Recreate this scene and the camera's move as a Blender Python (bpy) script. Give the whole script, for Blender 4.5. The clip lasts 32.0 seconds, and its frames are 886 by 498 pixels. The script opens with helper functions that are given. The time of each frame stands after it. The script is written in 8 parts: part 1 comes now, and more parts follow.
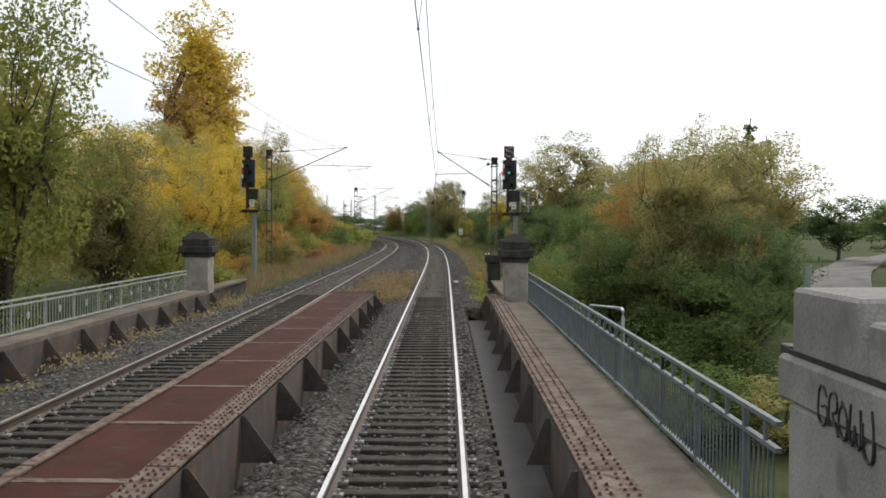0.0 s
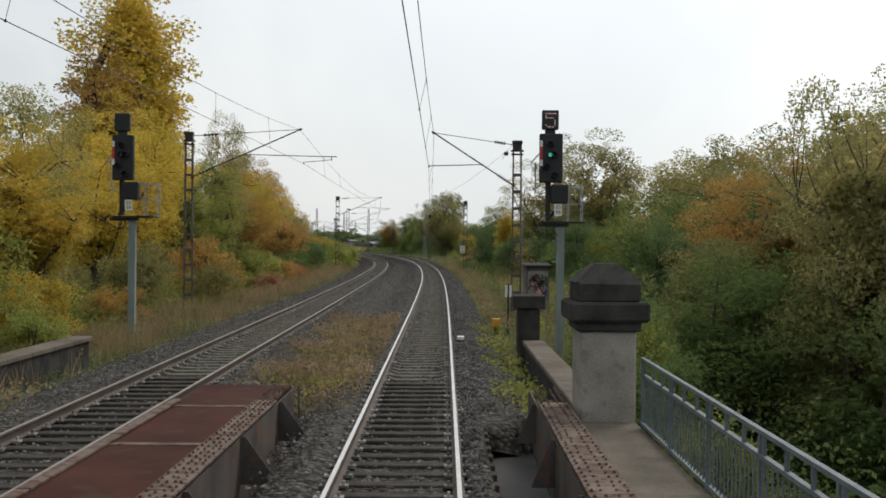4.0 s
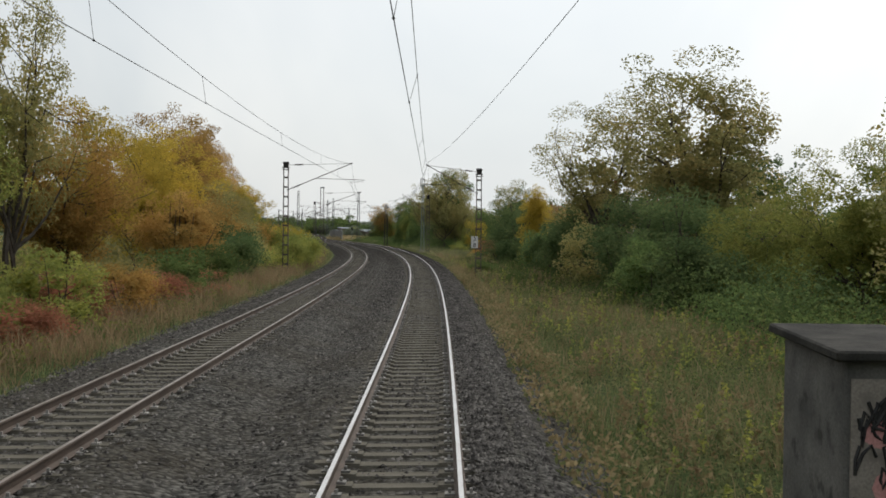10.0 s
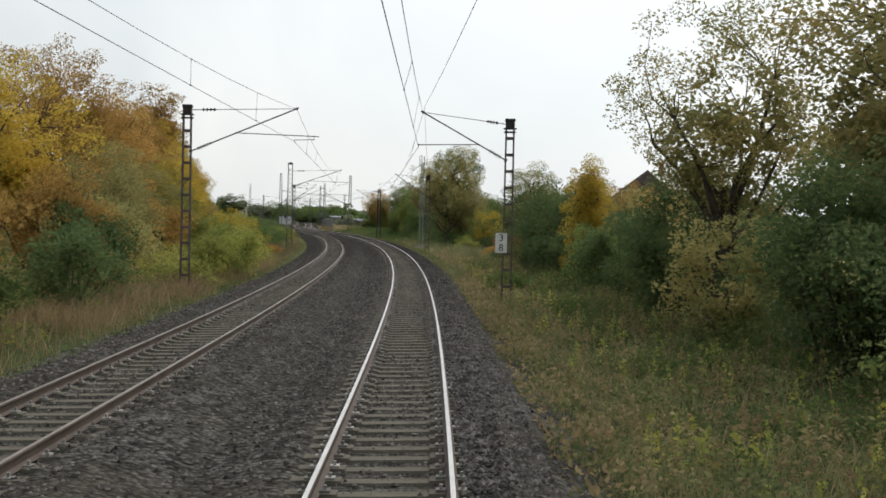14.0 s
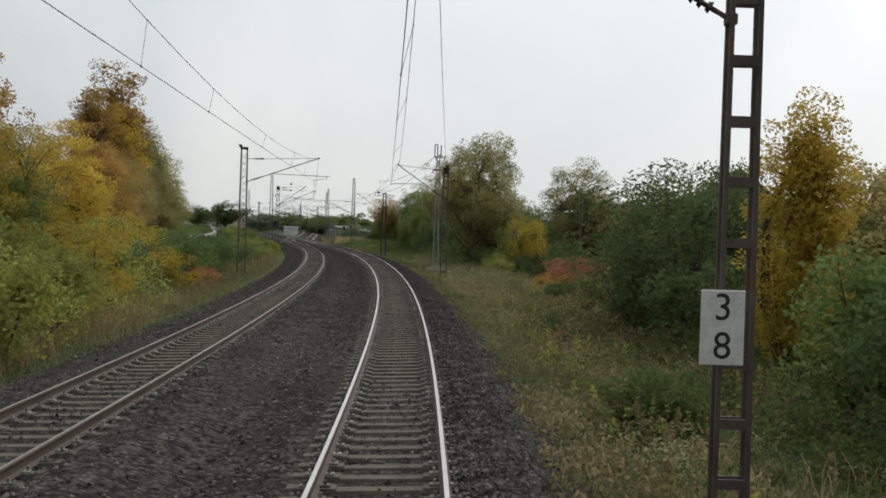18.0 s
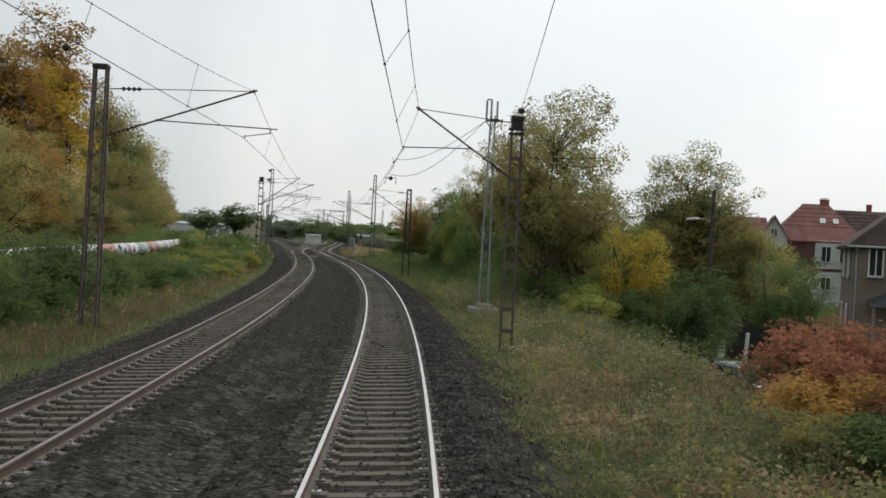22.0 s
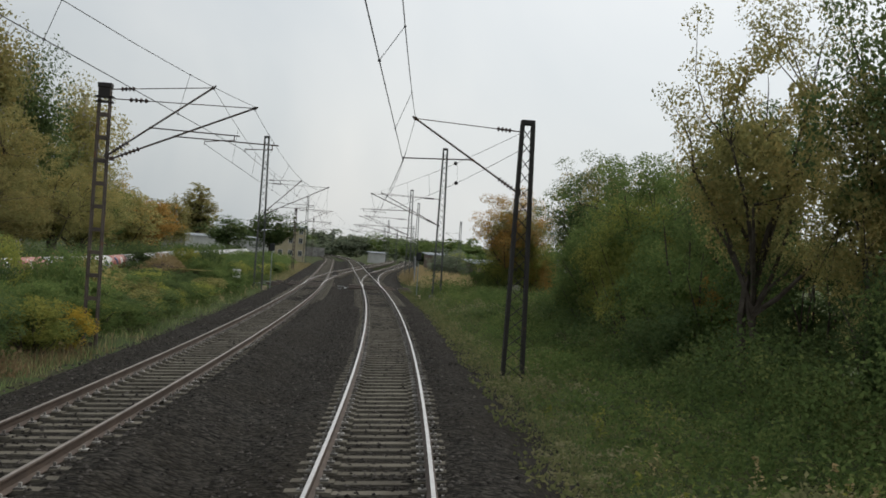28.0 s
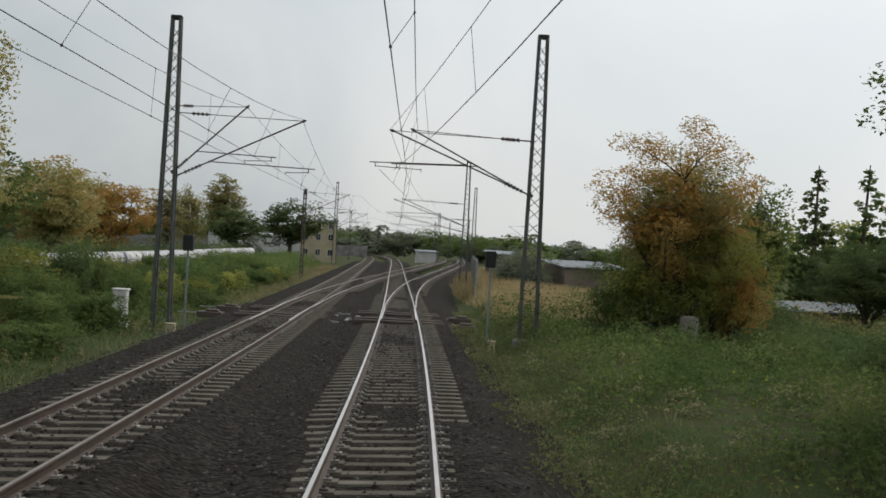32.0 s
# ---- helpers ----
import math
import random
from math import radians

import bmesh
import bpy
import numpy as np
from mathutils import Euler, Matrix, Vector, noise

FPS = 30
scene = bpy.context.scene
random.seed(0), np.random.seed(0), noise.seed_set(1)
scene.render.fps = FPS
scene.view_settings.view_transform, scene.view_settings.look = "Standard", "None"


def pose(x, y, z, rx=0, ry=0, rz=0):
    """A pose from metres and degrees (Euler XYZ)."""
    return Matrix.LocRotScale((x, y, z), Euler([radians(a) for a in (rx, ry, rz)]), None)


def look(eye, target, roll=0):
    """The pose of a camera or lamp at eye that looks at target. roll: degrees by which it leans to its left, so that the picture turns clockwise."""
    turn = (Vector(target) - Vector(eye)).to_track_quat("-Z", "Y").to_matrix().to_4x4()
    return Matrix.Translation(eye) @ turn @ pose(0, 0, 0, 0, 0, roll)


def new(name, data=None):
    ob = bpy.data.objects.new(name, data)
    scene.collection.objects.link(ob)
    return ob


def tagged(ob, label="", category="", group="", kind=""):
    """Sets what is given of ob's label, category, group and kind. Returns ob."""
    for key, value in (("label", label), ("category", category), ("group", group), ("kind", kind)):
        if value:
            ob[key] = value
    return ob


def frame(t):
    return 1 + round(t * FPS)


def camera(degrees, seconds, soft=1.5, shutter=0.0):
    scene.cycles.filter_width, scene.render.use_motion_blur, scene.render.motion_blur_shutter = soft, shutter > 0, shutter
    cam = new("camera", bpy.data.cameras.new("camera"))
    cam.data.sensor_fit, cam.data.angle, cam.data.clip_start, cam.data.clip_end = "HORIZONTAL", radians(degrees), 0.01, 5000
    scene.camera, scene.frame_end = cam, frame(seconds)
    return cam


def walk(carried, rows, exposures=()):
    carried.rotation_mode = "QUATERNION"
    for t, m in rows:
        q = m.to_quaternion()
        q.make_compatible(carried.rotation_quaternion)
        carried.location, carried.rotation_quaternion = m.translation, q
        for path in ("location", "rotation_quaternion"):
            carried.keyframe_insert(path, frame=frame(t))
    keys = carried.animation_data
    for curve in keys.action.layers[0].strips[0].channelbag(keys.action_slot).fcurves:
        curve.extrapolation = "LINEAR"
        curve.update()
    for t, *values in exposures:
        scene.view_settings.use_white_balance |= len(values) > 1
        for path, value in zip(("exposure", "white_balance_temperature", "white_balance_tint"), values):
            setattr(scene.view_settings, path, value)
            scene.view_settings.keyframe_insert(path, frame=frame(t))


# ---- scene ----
cam = camera(41.8, 32.0, soft=1.7)
PATH = [
    (0.0, 0.56, 0.00, 2.809, 0.38, -1.17, -0.35),
    (0.5, 0.56, 2.66, 2.813, 0.41, -1.11, -0.32),
    (1.0, 0.55, 5.38, 2.817, 0.40, -0.94, -0.32),
    (1.5, 0.55, 8.16, 2.821, 0.42, -0.75, -0.39),
    (2.0, 0.54, 11.01, 2.826, 0.40, -0.57, -0.43),
    (2.5, 0.53, 13.91, 2.830, 0.34, -0.43, -0.45),
    (3.0, 0.52, 16.86, 2.835, 0.31, -0.36, -0.51),
    (3.5, 0.51, 19.84, 2.839, 0.33, -0.34, -0.53),
    (5.5, 0.45, 32.20, 2.858, 0.39, -0.59, -0.47),
    (6.0, 0.44, 35.39, 2.863, 0.39, -0.61, -0.43),
    (6.5, 0.42, 38.62, 2.867, 0.36, -0.55, -0.34),
    (7.0, 0.40, 41.91, 2.872, 0.39, -0.55, -0.27),
    (7.5, 0.39, 45.26, 2.876, 0.36, -0.46, -0.31),
    (8.0, 0.37, 48.67, 2.881, 0.41, -0.56, -0.40),
    (8.5, 0.35, 52.16, 2.885, 0.38, -0.65, -0.49),
    (9.0, 0.33, 55.76, 2.890, 0.40, -0.89, -0.52),
    (9.5, 0.31, 59.47, 2.895, 0.41, -1.02, -0.60),
    (10.0, 0.29, 63.30, 2.900, 0.45, -0.98, -0.60),
    (10.5, 0.26, 67.19, 2.904, 0.41, -1.08, -0.79),
    (11.0, 0.23, 71.12, 2.909, 0.40, -1.13, -0.90),
    (11.5, 0.20, 75.07, 2.913, 0.39, -1.37, -0.98),
    (12.0, 0.16, 79.05, 2.918, 0.43, -1.57, -1.05),
    (12.5, 0.12, 83.04, 2.922, 0.43, -1.62, -1.08),
    (13.0, 0.07, 87.05, 2.925, 0.53, -1.52, -1.04),
    (13.5, 0.02, 91.07, 2.929, 0.54, -1.48, -1.25),
    (14.0, -0.03, 95.11, 2.933, 0.61, -1.47, -1.32),
    (14.5, -0.10, 99.17, 2.937, 0.72, -1.40, -1.35),
    (16.5, -0.43, 115.85, 2.953, 1.07, -0.95, -1.60),
    (17.0, -0.54, 120.16, 2.958, 1.24, -0.87, -1.72),
    (17.5, -0.67, 124.53, 2.963, 1.36, -0.95, -1.74),
    (18.0, -0.81, 128.96, 2.968, 1.48, -0.94, -1.76),
    (18.5, -0.97, 133.46, 2.973, 1.66, -0.99, -1.94),
    (19.0, -1.14, 138.01, 2.978, 1.85, -1.13, -1.99),
    (19.5, -1.34, 142.62, 2.983, 2.04, -1.21, -2.08),
    (20.0, -1.56, 147.28, 2.989, 2.25, -1.29, -2.27),
    (20.5, -1.80, 152.01, 2.995, 2.49, -1.21, -2.37),
    (21.0, -2.07, 156.80, 3.002, 2.74, -1.07, -2.59),
    (21.5, -2.37, 161.66, 3.008, 2.97, -0.84, -2.84),
    (22.0, -2.70, 166.59, 3.015, 3.22, -0.46, -3.04),
    (22.5, -3.06, 171.58, 3.021, 3.50, -0.10, -3.16),
    (23.0, -3.45, 176.65, 3.028, 3.80, 0.18, -3.39),
    (23.5, -3.87, 181.79, 3.034, 4.15, 0.24, -3.46),
    (24.0, -4.34, 186.99, 3.040, 4.51, 0.20, -3.51),
    (24.5, -4.83, 192.24, 3.046, 4.83, 0.18, -3.59),
    (25.0, -5.36, 197.49, 3.051, 5.10, 0.13, -3.71),
    (25.5, -5.91, 202.74, 3.056, 5.45, 0.11, -3.68),
    (27.5, -8.41, 223.73, 3.070, 6.80, 0.24, -3.68),
    (28.0, -9.11, 228.95, 3.073, 7.15, 0.24, -3.60),
    (28.5, -9.85, 234.19, 3.075, 7.46, 0.27, -3.58),
    (29.0, -10.62, 239.44, 3.077, 7.81, 0.30, -3.45),
    (29.5, -11.42, 244.72, 3.077, 8.15, 0.30, -3.44),
    (30.0, -12.27, 250.02, 3.077, 8.52, 0.25, -3.47),
    (30.5, -13.14, 255.34, 3.075, 8.87, 0.20, -3.39),
    (31.0, -14.06, 260.69, 3.073, 9.19, 0.11, -3.29),
    (31.5, -15.00, 266.05, 3.070, 9.50, 0.02, -3.18),
    (32.0, -15.98, 271.45, 3.065, 9.79, -0.02, -3.09),
]
walk(cam, [(t, pose(x, y, z, 90 + pitch, roll, yaw)) for t, x, y, z, yaw, pitch, roll in PATH],
     exposures=[(0, 0.62), (1.5, 0.5), (3, 0.31), (6, 0.17), (9, 0.16), (13, 0.4), (16.5, 0.1), (20, 0.12), (22, 0.22), (25, 0.18), (28, 0.06), (32, 0.02)])

# the line of the track: curvature (1/km), grade (%), cant (degrees), the second track's distance and height
KAP_S, GRD_S, CNT_S, SEC_S = np.arange(-25, 651, 25.0), np.arange(-50, 651, 70.0), np.arange(-50, 651, 50.0), np.arange(-50, 651, 70.0)
KAP = (0.593, 0.317, 0.034, -0.007, 0.253, 0.389, 0.714, 0.979, 1.100, 1.094, 1.134, 1.152, 0.733, 0.480, 0.267, 0.072, -0.066, -0.033, 0.066, 0.120, 0.250, 0.509, 0.712, 0.803, 0.821, 0.795, 0.747, 0.693)
GRD = (0.093, 0.156, 0.074, 0.118, 0.058, -0.163, 0.247, 0.153, -0.010, -0.016, -0.010)
CNT = (0.345, 0.345, 0.565, 1.472, 2.300, 3.586, 3.112, 2.329, 1.578, 1.665, 1.659, 1.728, 1.868, 1.868, 1.868)
SEC = (4.801, 4.801, 4.943, 4.890, 4.837, 4.503, 4.458, 4.685, 4.806, 4.853, 4.853)
SECZ = (0.047, 0.094, 0.140, 0.219, 0.272, 0.265, 0.158, 0.062, 0.014, -0.004, -0.002)

SS = np.arange(-400.0, 2600.0, 1.0)
I0 = 400


def lay_line():
    k = np.interp(SS, KAP_S, KAP, left=0, right=0) / 1000
    th = np.concatenate([[0], np.cumsum((k[1:] + k[:-1]) / 2)])
    th -= th[I0]
    tm = (th[1:] + th[:-1]) / 2
    x = np.concatenate([[0], np.cumsum(-np.sin(tm))])
    y = np.concatenate([[0], np.cumsum(np.cos(tm))])
    g = np.interp(SS, GRD_S, GRD, left=0, right=0) / 100
    z = np.concatenate([[0], np.cumsum((g[1:] + g[:-1]) / 2)])
    return x - x[I0], y - y[I0], z - z[I0], th


LX, LY, LZ, LT = lay_line()


def spots(s, lat, z):
    """World points for arrays of way along the track, offset to its right and height over its rails."""
    s = np.asarray(s, float)
    x, y, z0, th = (np.interp(s, SS, a) for a in (LX, LY, LZ, LT))
    return np.stack(np.broadcast_arrays(x + lat * np.cos(th), y + lat * np.sin(th), z0 + z), -1)


def spot(s, lat, z=0.0):
    return Vector(spots(s, lat, z).tolist())


def cant_at(s):
    return np.radians(np.interp(s, CNT_S, CNT))


def canted(s, lat, up):
    """Like spots, in the tilted plane of the rails."""
    c = cant_at(s)
    return spots(s, lat * np.cos(c) - up * np.sin(c), lat * np.sin(c) + up * np.cos(c))


def second(s):
    return -np.interp(s, SEC_S, SEC), np.interp(s, SEC_S, SECZ)


def stand(s, lat, z=0.0, turn=0.0, tilt=0.0):
    """A level pose beside the track, its y along the track."""
    th = math.degrees(float(np.interp(s, SS, LT)))
    p = spot(s, lat, z)
    return pose(p.x, p.y, p.z, tilt, 0, th + turn)


# ---- light ----
SUN_AZ, SUN_EL = 34.0, 44.0  # to the right of straight ahead, above the horizon
world = bpy.data.worlds.new("overcast_sky")
scene.world = world
world.use_nodes = True
wn, wl = world.node_tree.nodes, world.node_tree.links
wn.clear()
w_out, w_bg = wn.new("ShaderNodeOutputWorld"), wn.new("ShaderNodeBackground")
w_sky = wn.new("ShaderNodeTexSky")
w_sky.sky_type, w_sky.sun_disc = "NISHITA", False
w_sky.sun_elevation, w_sky.sun_rotation = radians(SUN_EL), radians(SUN_AZ)
w_sky.air_density, w_sky.dust_density, w_sky.ozone_density = 1.0, 4.0, 1.0
w_co, w_noise = wn.new("ShaderNodeTexCoord"), wn.new("ShaderNodeTexNoise")
w_noise.inputs["Scale"].default_value, w_noise.inputs["Detail"].default_value = 2.2, 5
w_noise.inputs["Distortion"].default_value = 0.6
w_ramp = wn.new("ShaderNodeValToRGB")
w_ramp.color_ramp.elements[0].position, w_ramp.color_ramp.elements[1].position = 0.35, 0.7
w_ramp.color_ramp.elements[0].color, w_ramp.color_ramp.elements[1].color = (4.75, 5.25, 5.55, 1), (7.5, 7.55, 7.35, 1)
w_dot = wn.new("ShaderNodeVectorMath")
w_dot.operation = "DOT_PRODUCT"
w_dot.inputs[1].default_value = (math.sin(radians(SUN_AZ)) * math.cos(radians(SUN_EL)), math.cos(radians(SUN_AZ)) * math.cos(radians(SUN_EL)), math.sin(radians(SUN_EL)))
w_glow = wn.new("ShaderNodeMapRange")
w_glow.inputs["From Min"].default_value, w_glow.inputs["From Max"].default_value = 0.42, 1.0
w_glow.inputs["To Min"].default_value, w_glow.inputs["To Max"].default_value = 0.0, 5.0
w_add, w_mix = wn.new("ShaderNodeMixRGB"), wn.new("ShaderNodeMixRGB")
w_add.blend_type, w_mix.blend_type = "ADD", "MIX"
w_add.inputs[0].default_value, w_mix.inputs[0].default_value = 1.0, 0.85
wl.new(w_co.outputs["Generated"], w_noise.inputs["Vector"])
wl.new(w_co.outputs["Generated"], w_dot.inputs[0])
wl.new(w_noise.outputs["Fac"], w_ramp.inputs[0])
wl.new(w_dot.outputs["Value"], w_glow.inputs[0])
wl.new(w_ramp.outputs[0], w_add.inputs[1])
wl.new(w_glow.outputs[0], w_add.inputs[2])
wl.new(w_sky.outputs[0], w_mix.inputs[1])
wl.new(w_add.outputs[0], w_mix.inputs[2])
wl.new(w_mix.outputs[0], w_bg.inputs[0])
w_bg.inputs[1].default_value = 0.1
wl.new(w_bg.outputs[0], w_out.inputs[0])
sun = new("sun", bpy.data.lights.new("sun", "SUN"))
sun.data.energy, sun.data.angle, sun.data.color = 1.25, radians(18), (1.0, 0.95, 0.88)
sun.matrix_world = look((0, 0, 60), (-60 * math.sin(radians(SUN_AZ)) * math.cos(radians(SUN_EL)), -60 * math.cos(radians(SUN_AZ)) * math.cos(radians(SUN_EL)), 60 - 60 * math.sin(radians(SUN_EL))))

# ---- materials ----


def mat(name, c1, c2, scale=4.0, rough=0.8, metal=0.0, bump=0.3, fine=40.0, island=0.0, c3=None, spots_at=0.62, coord="Object"):
    """A worn surface: two colours mixed by broad noise, fine grain and relief, and a third colour in patches."""
    m = bpy.data.materials.new(name)
    m.use_nodes = True
    n, l = m.node_tree.nodes, m.node_tree.links
    b = n["Principled BSDF"]
    co = n.new("ShaderNodeTexCoord")
    big, small = n.new("ShaderNodeTexNoise"), n.new("ShaderNodeTexNoise")
    big.inputs["Scale"].default_value, big.inputs["Detail"].default_value = scale, 5
    small.inputs["Scale"].default_value, small.inputs["Detail"].default_value = fine, 3
    for t in (big, small):
        l.new(co.outputs[coord], t.inputs["Vector"])
    ramp = n.new("ShaderNodeValToRGB")
    ramp.color_ramp.elements[0].position, ramp.color_ramp.elements[1].position = 0.32, 0.68
    ramp.color_ramp.elements[0].color, ramp.color_ramp.elements[1].color = (*c1, 1), (*c2, 1)
    l.new(big.outputs["Fac"], ramp.inputs[0])
    tone = n.new("ShaderNodeMixRGB")
    tone.blend_type, tone.inputs[0].default_value = "OVERLAY", 0.45
    l.new(ramp.outputs[0], tone.inputs[1])
    l.new(small.outputs["Fac"], tone.inputs[2])
    col = tone.outputs[0]
    if c3:
        p, pr, mx = n.new("ShaderNodeTexNoise"), n.new("ShaderNodeMapRange"), n.new("ShaderNodeMixRGB")
        p.inputs["Scale"].default_value, p.inputs["Detail"].default_value = scale * 2.3, 8
        pr.inputs["From Min"].default_value, pr.inputs["From Max"].default_value = spots_at - 0.05, spots_at + 0.05
        mx.inputs[2].default_value = (*c3, 1)
        l.new(co.outputs[coord], p.inputs["Vector"])
        l.new(p.outputs["Fac"], pr.inputs[0])
        l.new(pr.outputs[0], mx.inputs[0])
        l.new(col, mx.inputs[1])
        col = mx.outputs[0]
    if island:
        g, hs = n.new("ShaderNodeNewGeometry"), n.new("ShaderNodeHueSaturation")
        v = n.new("ShaderNodeMapRange")
        v.inputs["To Min"].default_value, v.inputs["To Max"].default_value = 1 - island, 1 + island
        l.new(g.outputs["Random Per Island"], v.inputs[0])
        l.new(v.outputs[0], hs.inputs["Value"])
        l.new(col, hs.inputs["Color"])
        col = hs.outputs[0]
    l.new(col, b.inputs["Base Color"])
    b.inputs["Roughness"].default_value, b.inputs["Metallic"].default_value = rough, metal
    b.inputs["Specular IOR Level"].default_value = 0.08 if rough > 0.78 else 0.4
    if bump:
        bp = n.new("ShaderNodeBump")
        bp.inputs["Strength"].default_value, bp.inputs["Distance"].default_value = bump, 0.01
        l.new(small.outputs["Fac"], bp.inputs["Height"])
        l.new(bp.outputs[0], b.inputs["Normal"])
    return m


def leaf_mat(name, colours, through_light=0.48):
    """Leaves: a colour of its own for each leaf out of a ramp, shifted for each plant, half shining through."""
    m = bpy.data.materials.new(name)
    m.use_nodes = True
    n, l = m.node_tree.nodes, m.node_tree.links
    out = n["Material Output"]
    n.remove(n["Principled BSDF"])
    g, oi, ramp = n.new("ShaderNodeNewGeometry"), n.new("ShaderNodeObjectInfo"), n.new("ShaderNodeValToRGB")
    e = ramp.color_ramp.elements
    while len(e) < len(colours):
        e.new(0.5)
    for i, c in enumerate(colours):
        e[i].position, e[i].color = i / (len(colours) - 1), (*c, 1)
    co, nz, ad = n.new("ShaderNodeTexCoord"), n.new("ShaderNodeTexNoise"), n.new("ShaderNodeMath")
    nz.inputs["Scale"].default_value, nz.inputs["Detail"].default_value = 0.45, 3
    l.new(co.outputs["Object"], nz.inputs["Vector"])
    ad.operation = "MULTIPLY_ADD"
    ad.inputs[1].default_value = 0.45
    l.new(g.outputs["Random Per Island"], ad.inputs[0])
    sh = n.new("ShaderNodeMapRange")
    sh.inputs["From Min"].default_value, sh.inputs["From Max"].default_value = 0.3, 0.7
    sh.inputs["To Min"].default_value, sh.inputs["To Max"].default_value = 0.0, 0.55
    l.new(nz.outputs["Fac"], sh.inputs[0])
    l.new(sh.outputs[0], ad.inputs[2])
    l.new(ad.outputs[0], ramp.inputs[0])
    hs, hv = n.new("ShaderNodeHueSaturation"), n.new("ShaderNodeMapRange")
    hv.inputs["To Min"].default_value, hv.inputs["To Max"].default_value = 0.8, 1.25
    l.new(oi.outputs["Random"], hv.inputs[0])
    l.new(hv.outputs[0], hs.inputs["Value"])
    l.new(ramp.outputs[0], hs.inputs["Color"])
    d, t, mx = n.new("ShaderNodeBsdfDiffuse"), n.new("ShaderNodeBsdfTranslucent"), n.new("ShaderNodeMixShader")
    mx.inputs[0].default_value = through_light
    l.new(hs.outputs[0], d.inputs[0])
    l.new(hs.outputs[0], t.inputs[0])
    l.new(d.outputs[0], mx.inputs[1])
    l.new(t.outputs[0], mx.inputs[2])
    l.new(mx.outputs[0], out.inputs[0])
    return m


def gravel_mat(name, dark, light, brown, cell=11.0):
    """Broken stone: cells of their own colour and height, shade between them painted in, brown dust in broad patches.
    """
    m = bpy.data.materials.new(name)
    m.use_nodes = True
    n, l = m.node_tree.nodes, m.node_tree.links
    b = n["Principled BSDF"]
    co, v, v2 = n.new("ShaderNodeTexCoord"), n.new("ShaderNodeTexVoronoi"), n.new("ShaderNodeTexVoronoi")
    v.inputs["Scale"].default_value, v2.inputs["Scale"].default_value = cell, cell
    v.inputs["Randomness"].default_value = v2.inputs["Randomness"].default_value = 1.0
    v2.feature = "F1"
    sp = n.new("ShaderNodeSeparateColor")
    ramp = n.new("ShaderNodeValToRGB")
    ramp.color_ramp.elements[0].color, ramp.color_ramp.elements[1].color = (*dark, 1), (*light, 1)
    nz, nr, mx = n.new("ShaderNodeTexNoise"), n.new("ShaderNodeMapRange"), n.new("ShaderNodeMixRGB")
    nz.inputs["Scale"].default_value, nz.inputs["Detail"].default_value = 0.35, 6
    nr.inputs["From Min"].default_value, nr.inputs["From Max"].default_value = 0.4, 0.65
    nr.inputs["To Max"].default_value = 0.6
    mx.inputs[2].default_value = (*brown, 1)
    for t in (v, v2, nz):
        l.new(co.outputs["Object"], t.inputs["Vector"])
    l.new(v.outputs["Color"], sp.inputs[0])
    l.new(sp.outputs[0], ramp.inputs[0])
    l.new(nz.outputs["Fac"], nr.inputs[0])
    l.new(nr.outputs[0], mx.inputs[0])
    l.new(ramp.outputs[0], mx.inputs[1])
    # painted shade: the colour darkens from each stone's middle to its rim
    gap_shade = n.new("ShaderNodeMapRange")
    gap_shade.inputs["From Min"].default_value, gap_shade.inputs["From Max"].default_value = 0.25, 0.75
    gap_shade.inputs["To Min"].default_value, gap_shade.inputs["To Max"].default_value = 1.0, 0.35
    l.new(v2.outputs["Distance"], gap_shade.inputs[0])
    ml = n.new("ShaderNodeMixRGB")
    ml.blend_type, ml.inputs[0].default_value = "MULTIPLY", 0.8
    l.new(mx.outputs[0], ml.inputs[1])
    l.new(gap_shade.outputs[0], ml.inputs[2])
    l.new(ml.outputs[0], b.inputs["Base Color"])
    b.inputs["Roughness"].default_value = 0.95
    b.inputs["Specular IOR Level"].default_value = 0.06
    bp = n.new("ShaderNodeBump")
    bp.inputs["Strength"].default_value, bp.inputs["Distance"].default_value = 1.0, 0.05
    bp.invert = True
    l.new(v2.outputs["Distance"], bp.inputs["Height"])
    l.new(bp.outputs[0], b.inputs["Normal"])
    return m


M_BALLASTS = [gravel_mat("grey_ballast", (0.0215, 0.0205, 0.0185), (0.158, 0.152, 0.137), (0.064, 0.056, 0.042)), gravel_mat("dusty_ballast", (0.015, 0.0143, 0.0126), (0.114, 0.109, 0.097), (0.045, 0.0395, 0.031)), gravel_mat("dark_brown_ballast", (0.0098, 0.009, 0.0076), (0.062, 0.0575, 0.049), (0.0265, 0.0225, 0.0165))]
M_STONES = [mat("loose_stone", (0.04, 0.037, 0.035), (0.16, 0.148, 0.136), 3, 0.9, island=0.75), mat("loose_dark_stone", (0.022, 0.02, 0.018), (0.085, 0.077, 0.07), 3, 0.9, island=0.75)]
M_EARTH = mat("bare_earth", (0.07, 0.052, 0.042), (0.12, 0.09, 0.075), 0.9, 0.95, bump=1.0, fine=9, c3=(0.085, 0.078, 0.04), spots_at=0.56)
M_SOIL = mat("soil_and_moss", (0.032, 0.042, 0.015), (0.066, 0.062, 0.027), 0.6, 0.95, bump=1.0, fine=7, c3=(0.044, 0.064, 0.021), spots_at=0.5)
M_CONC = mat("sleeper_concrete", (0.078, 0.071, 0.057), (0.148, 0.136, 0.11), 1.1, 0.9, bump=0.4, island=0.12)
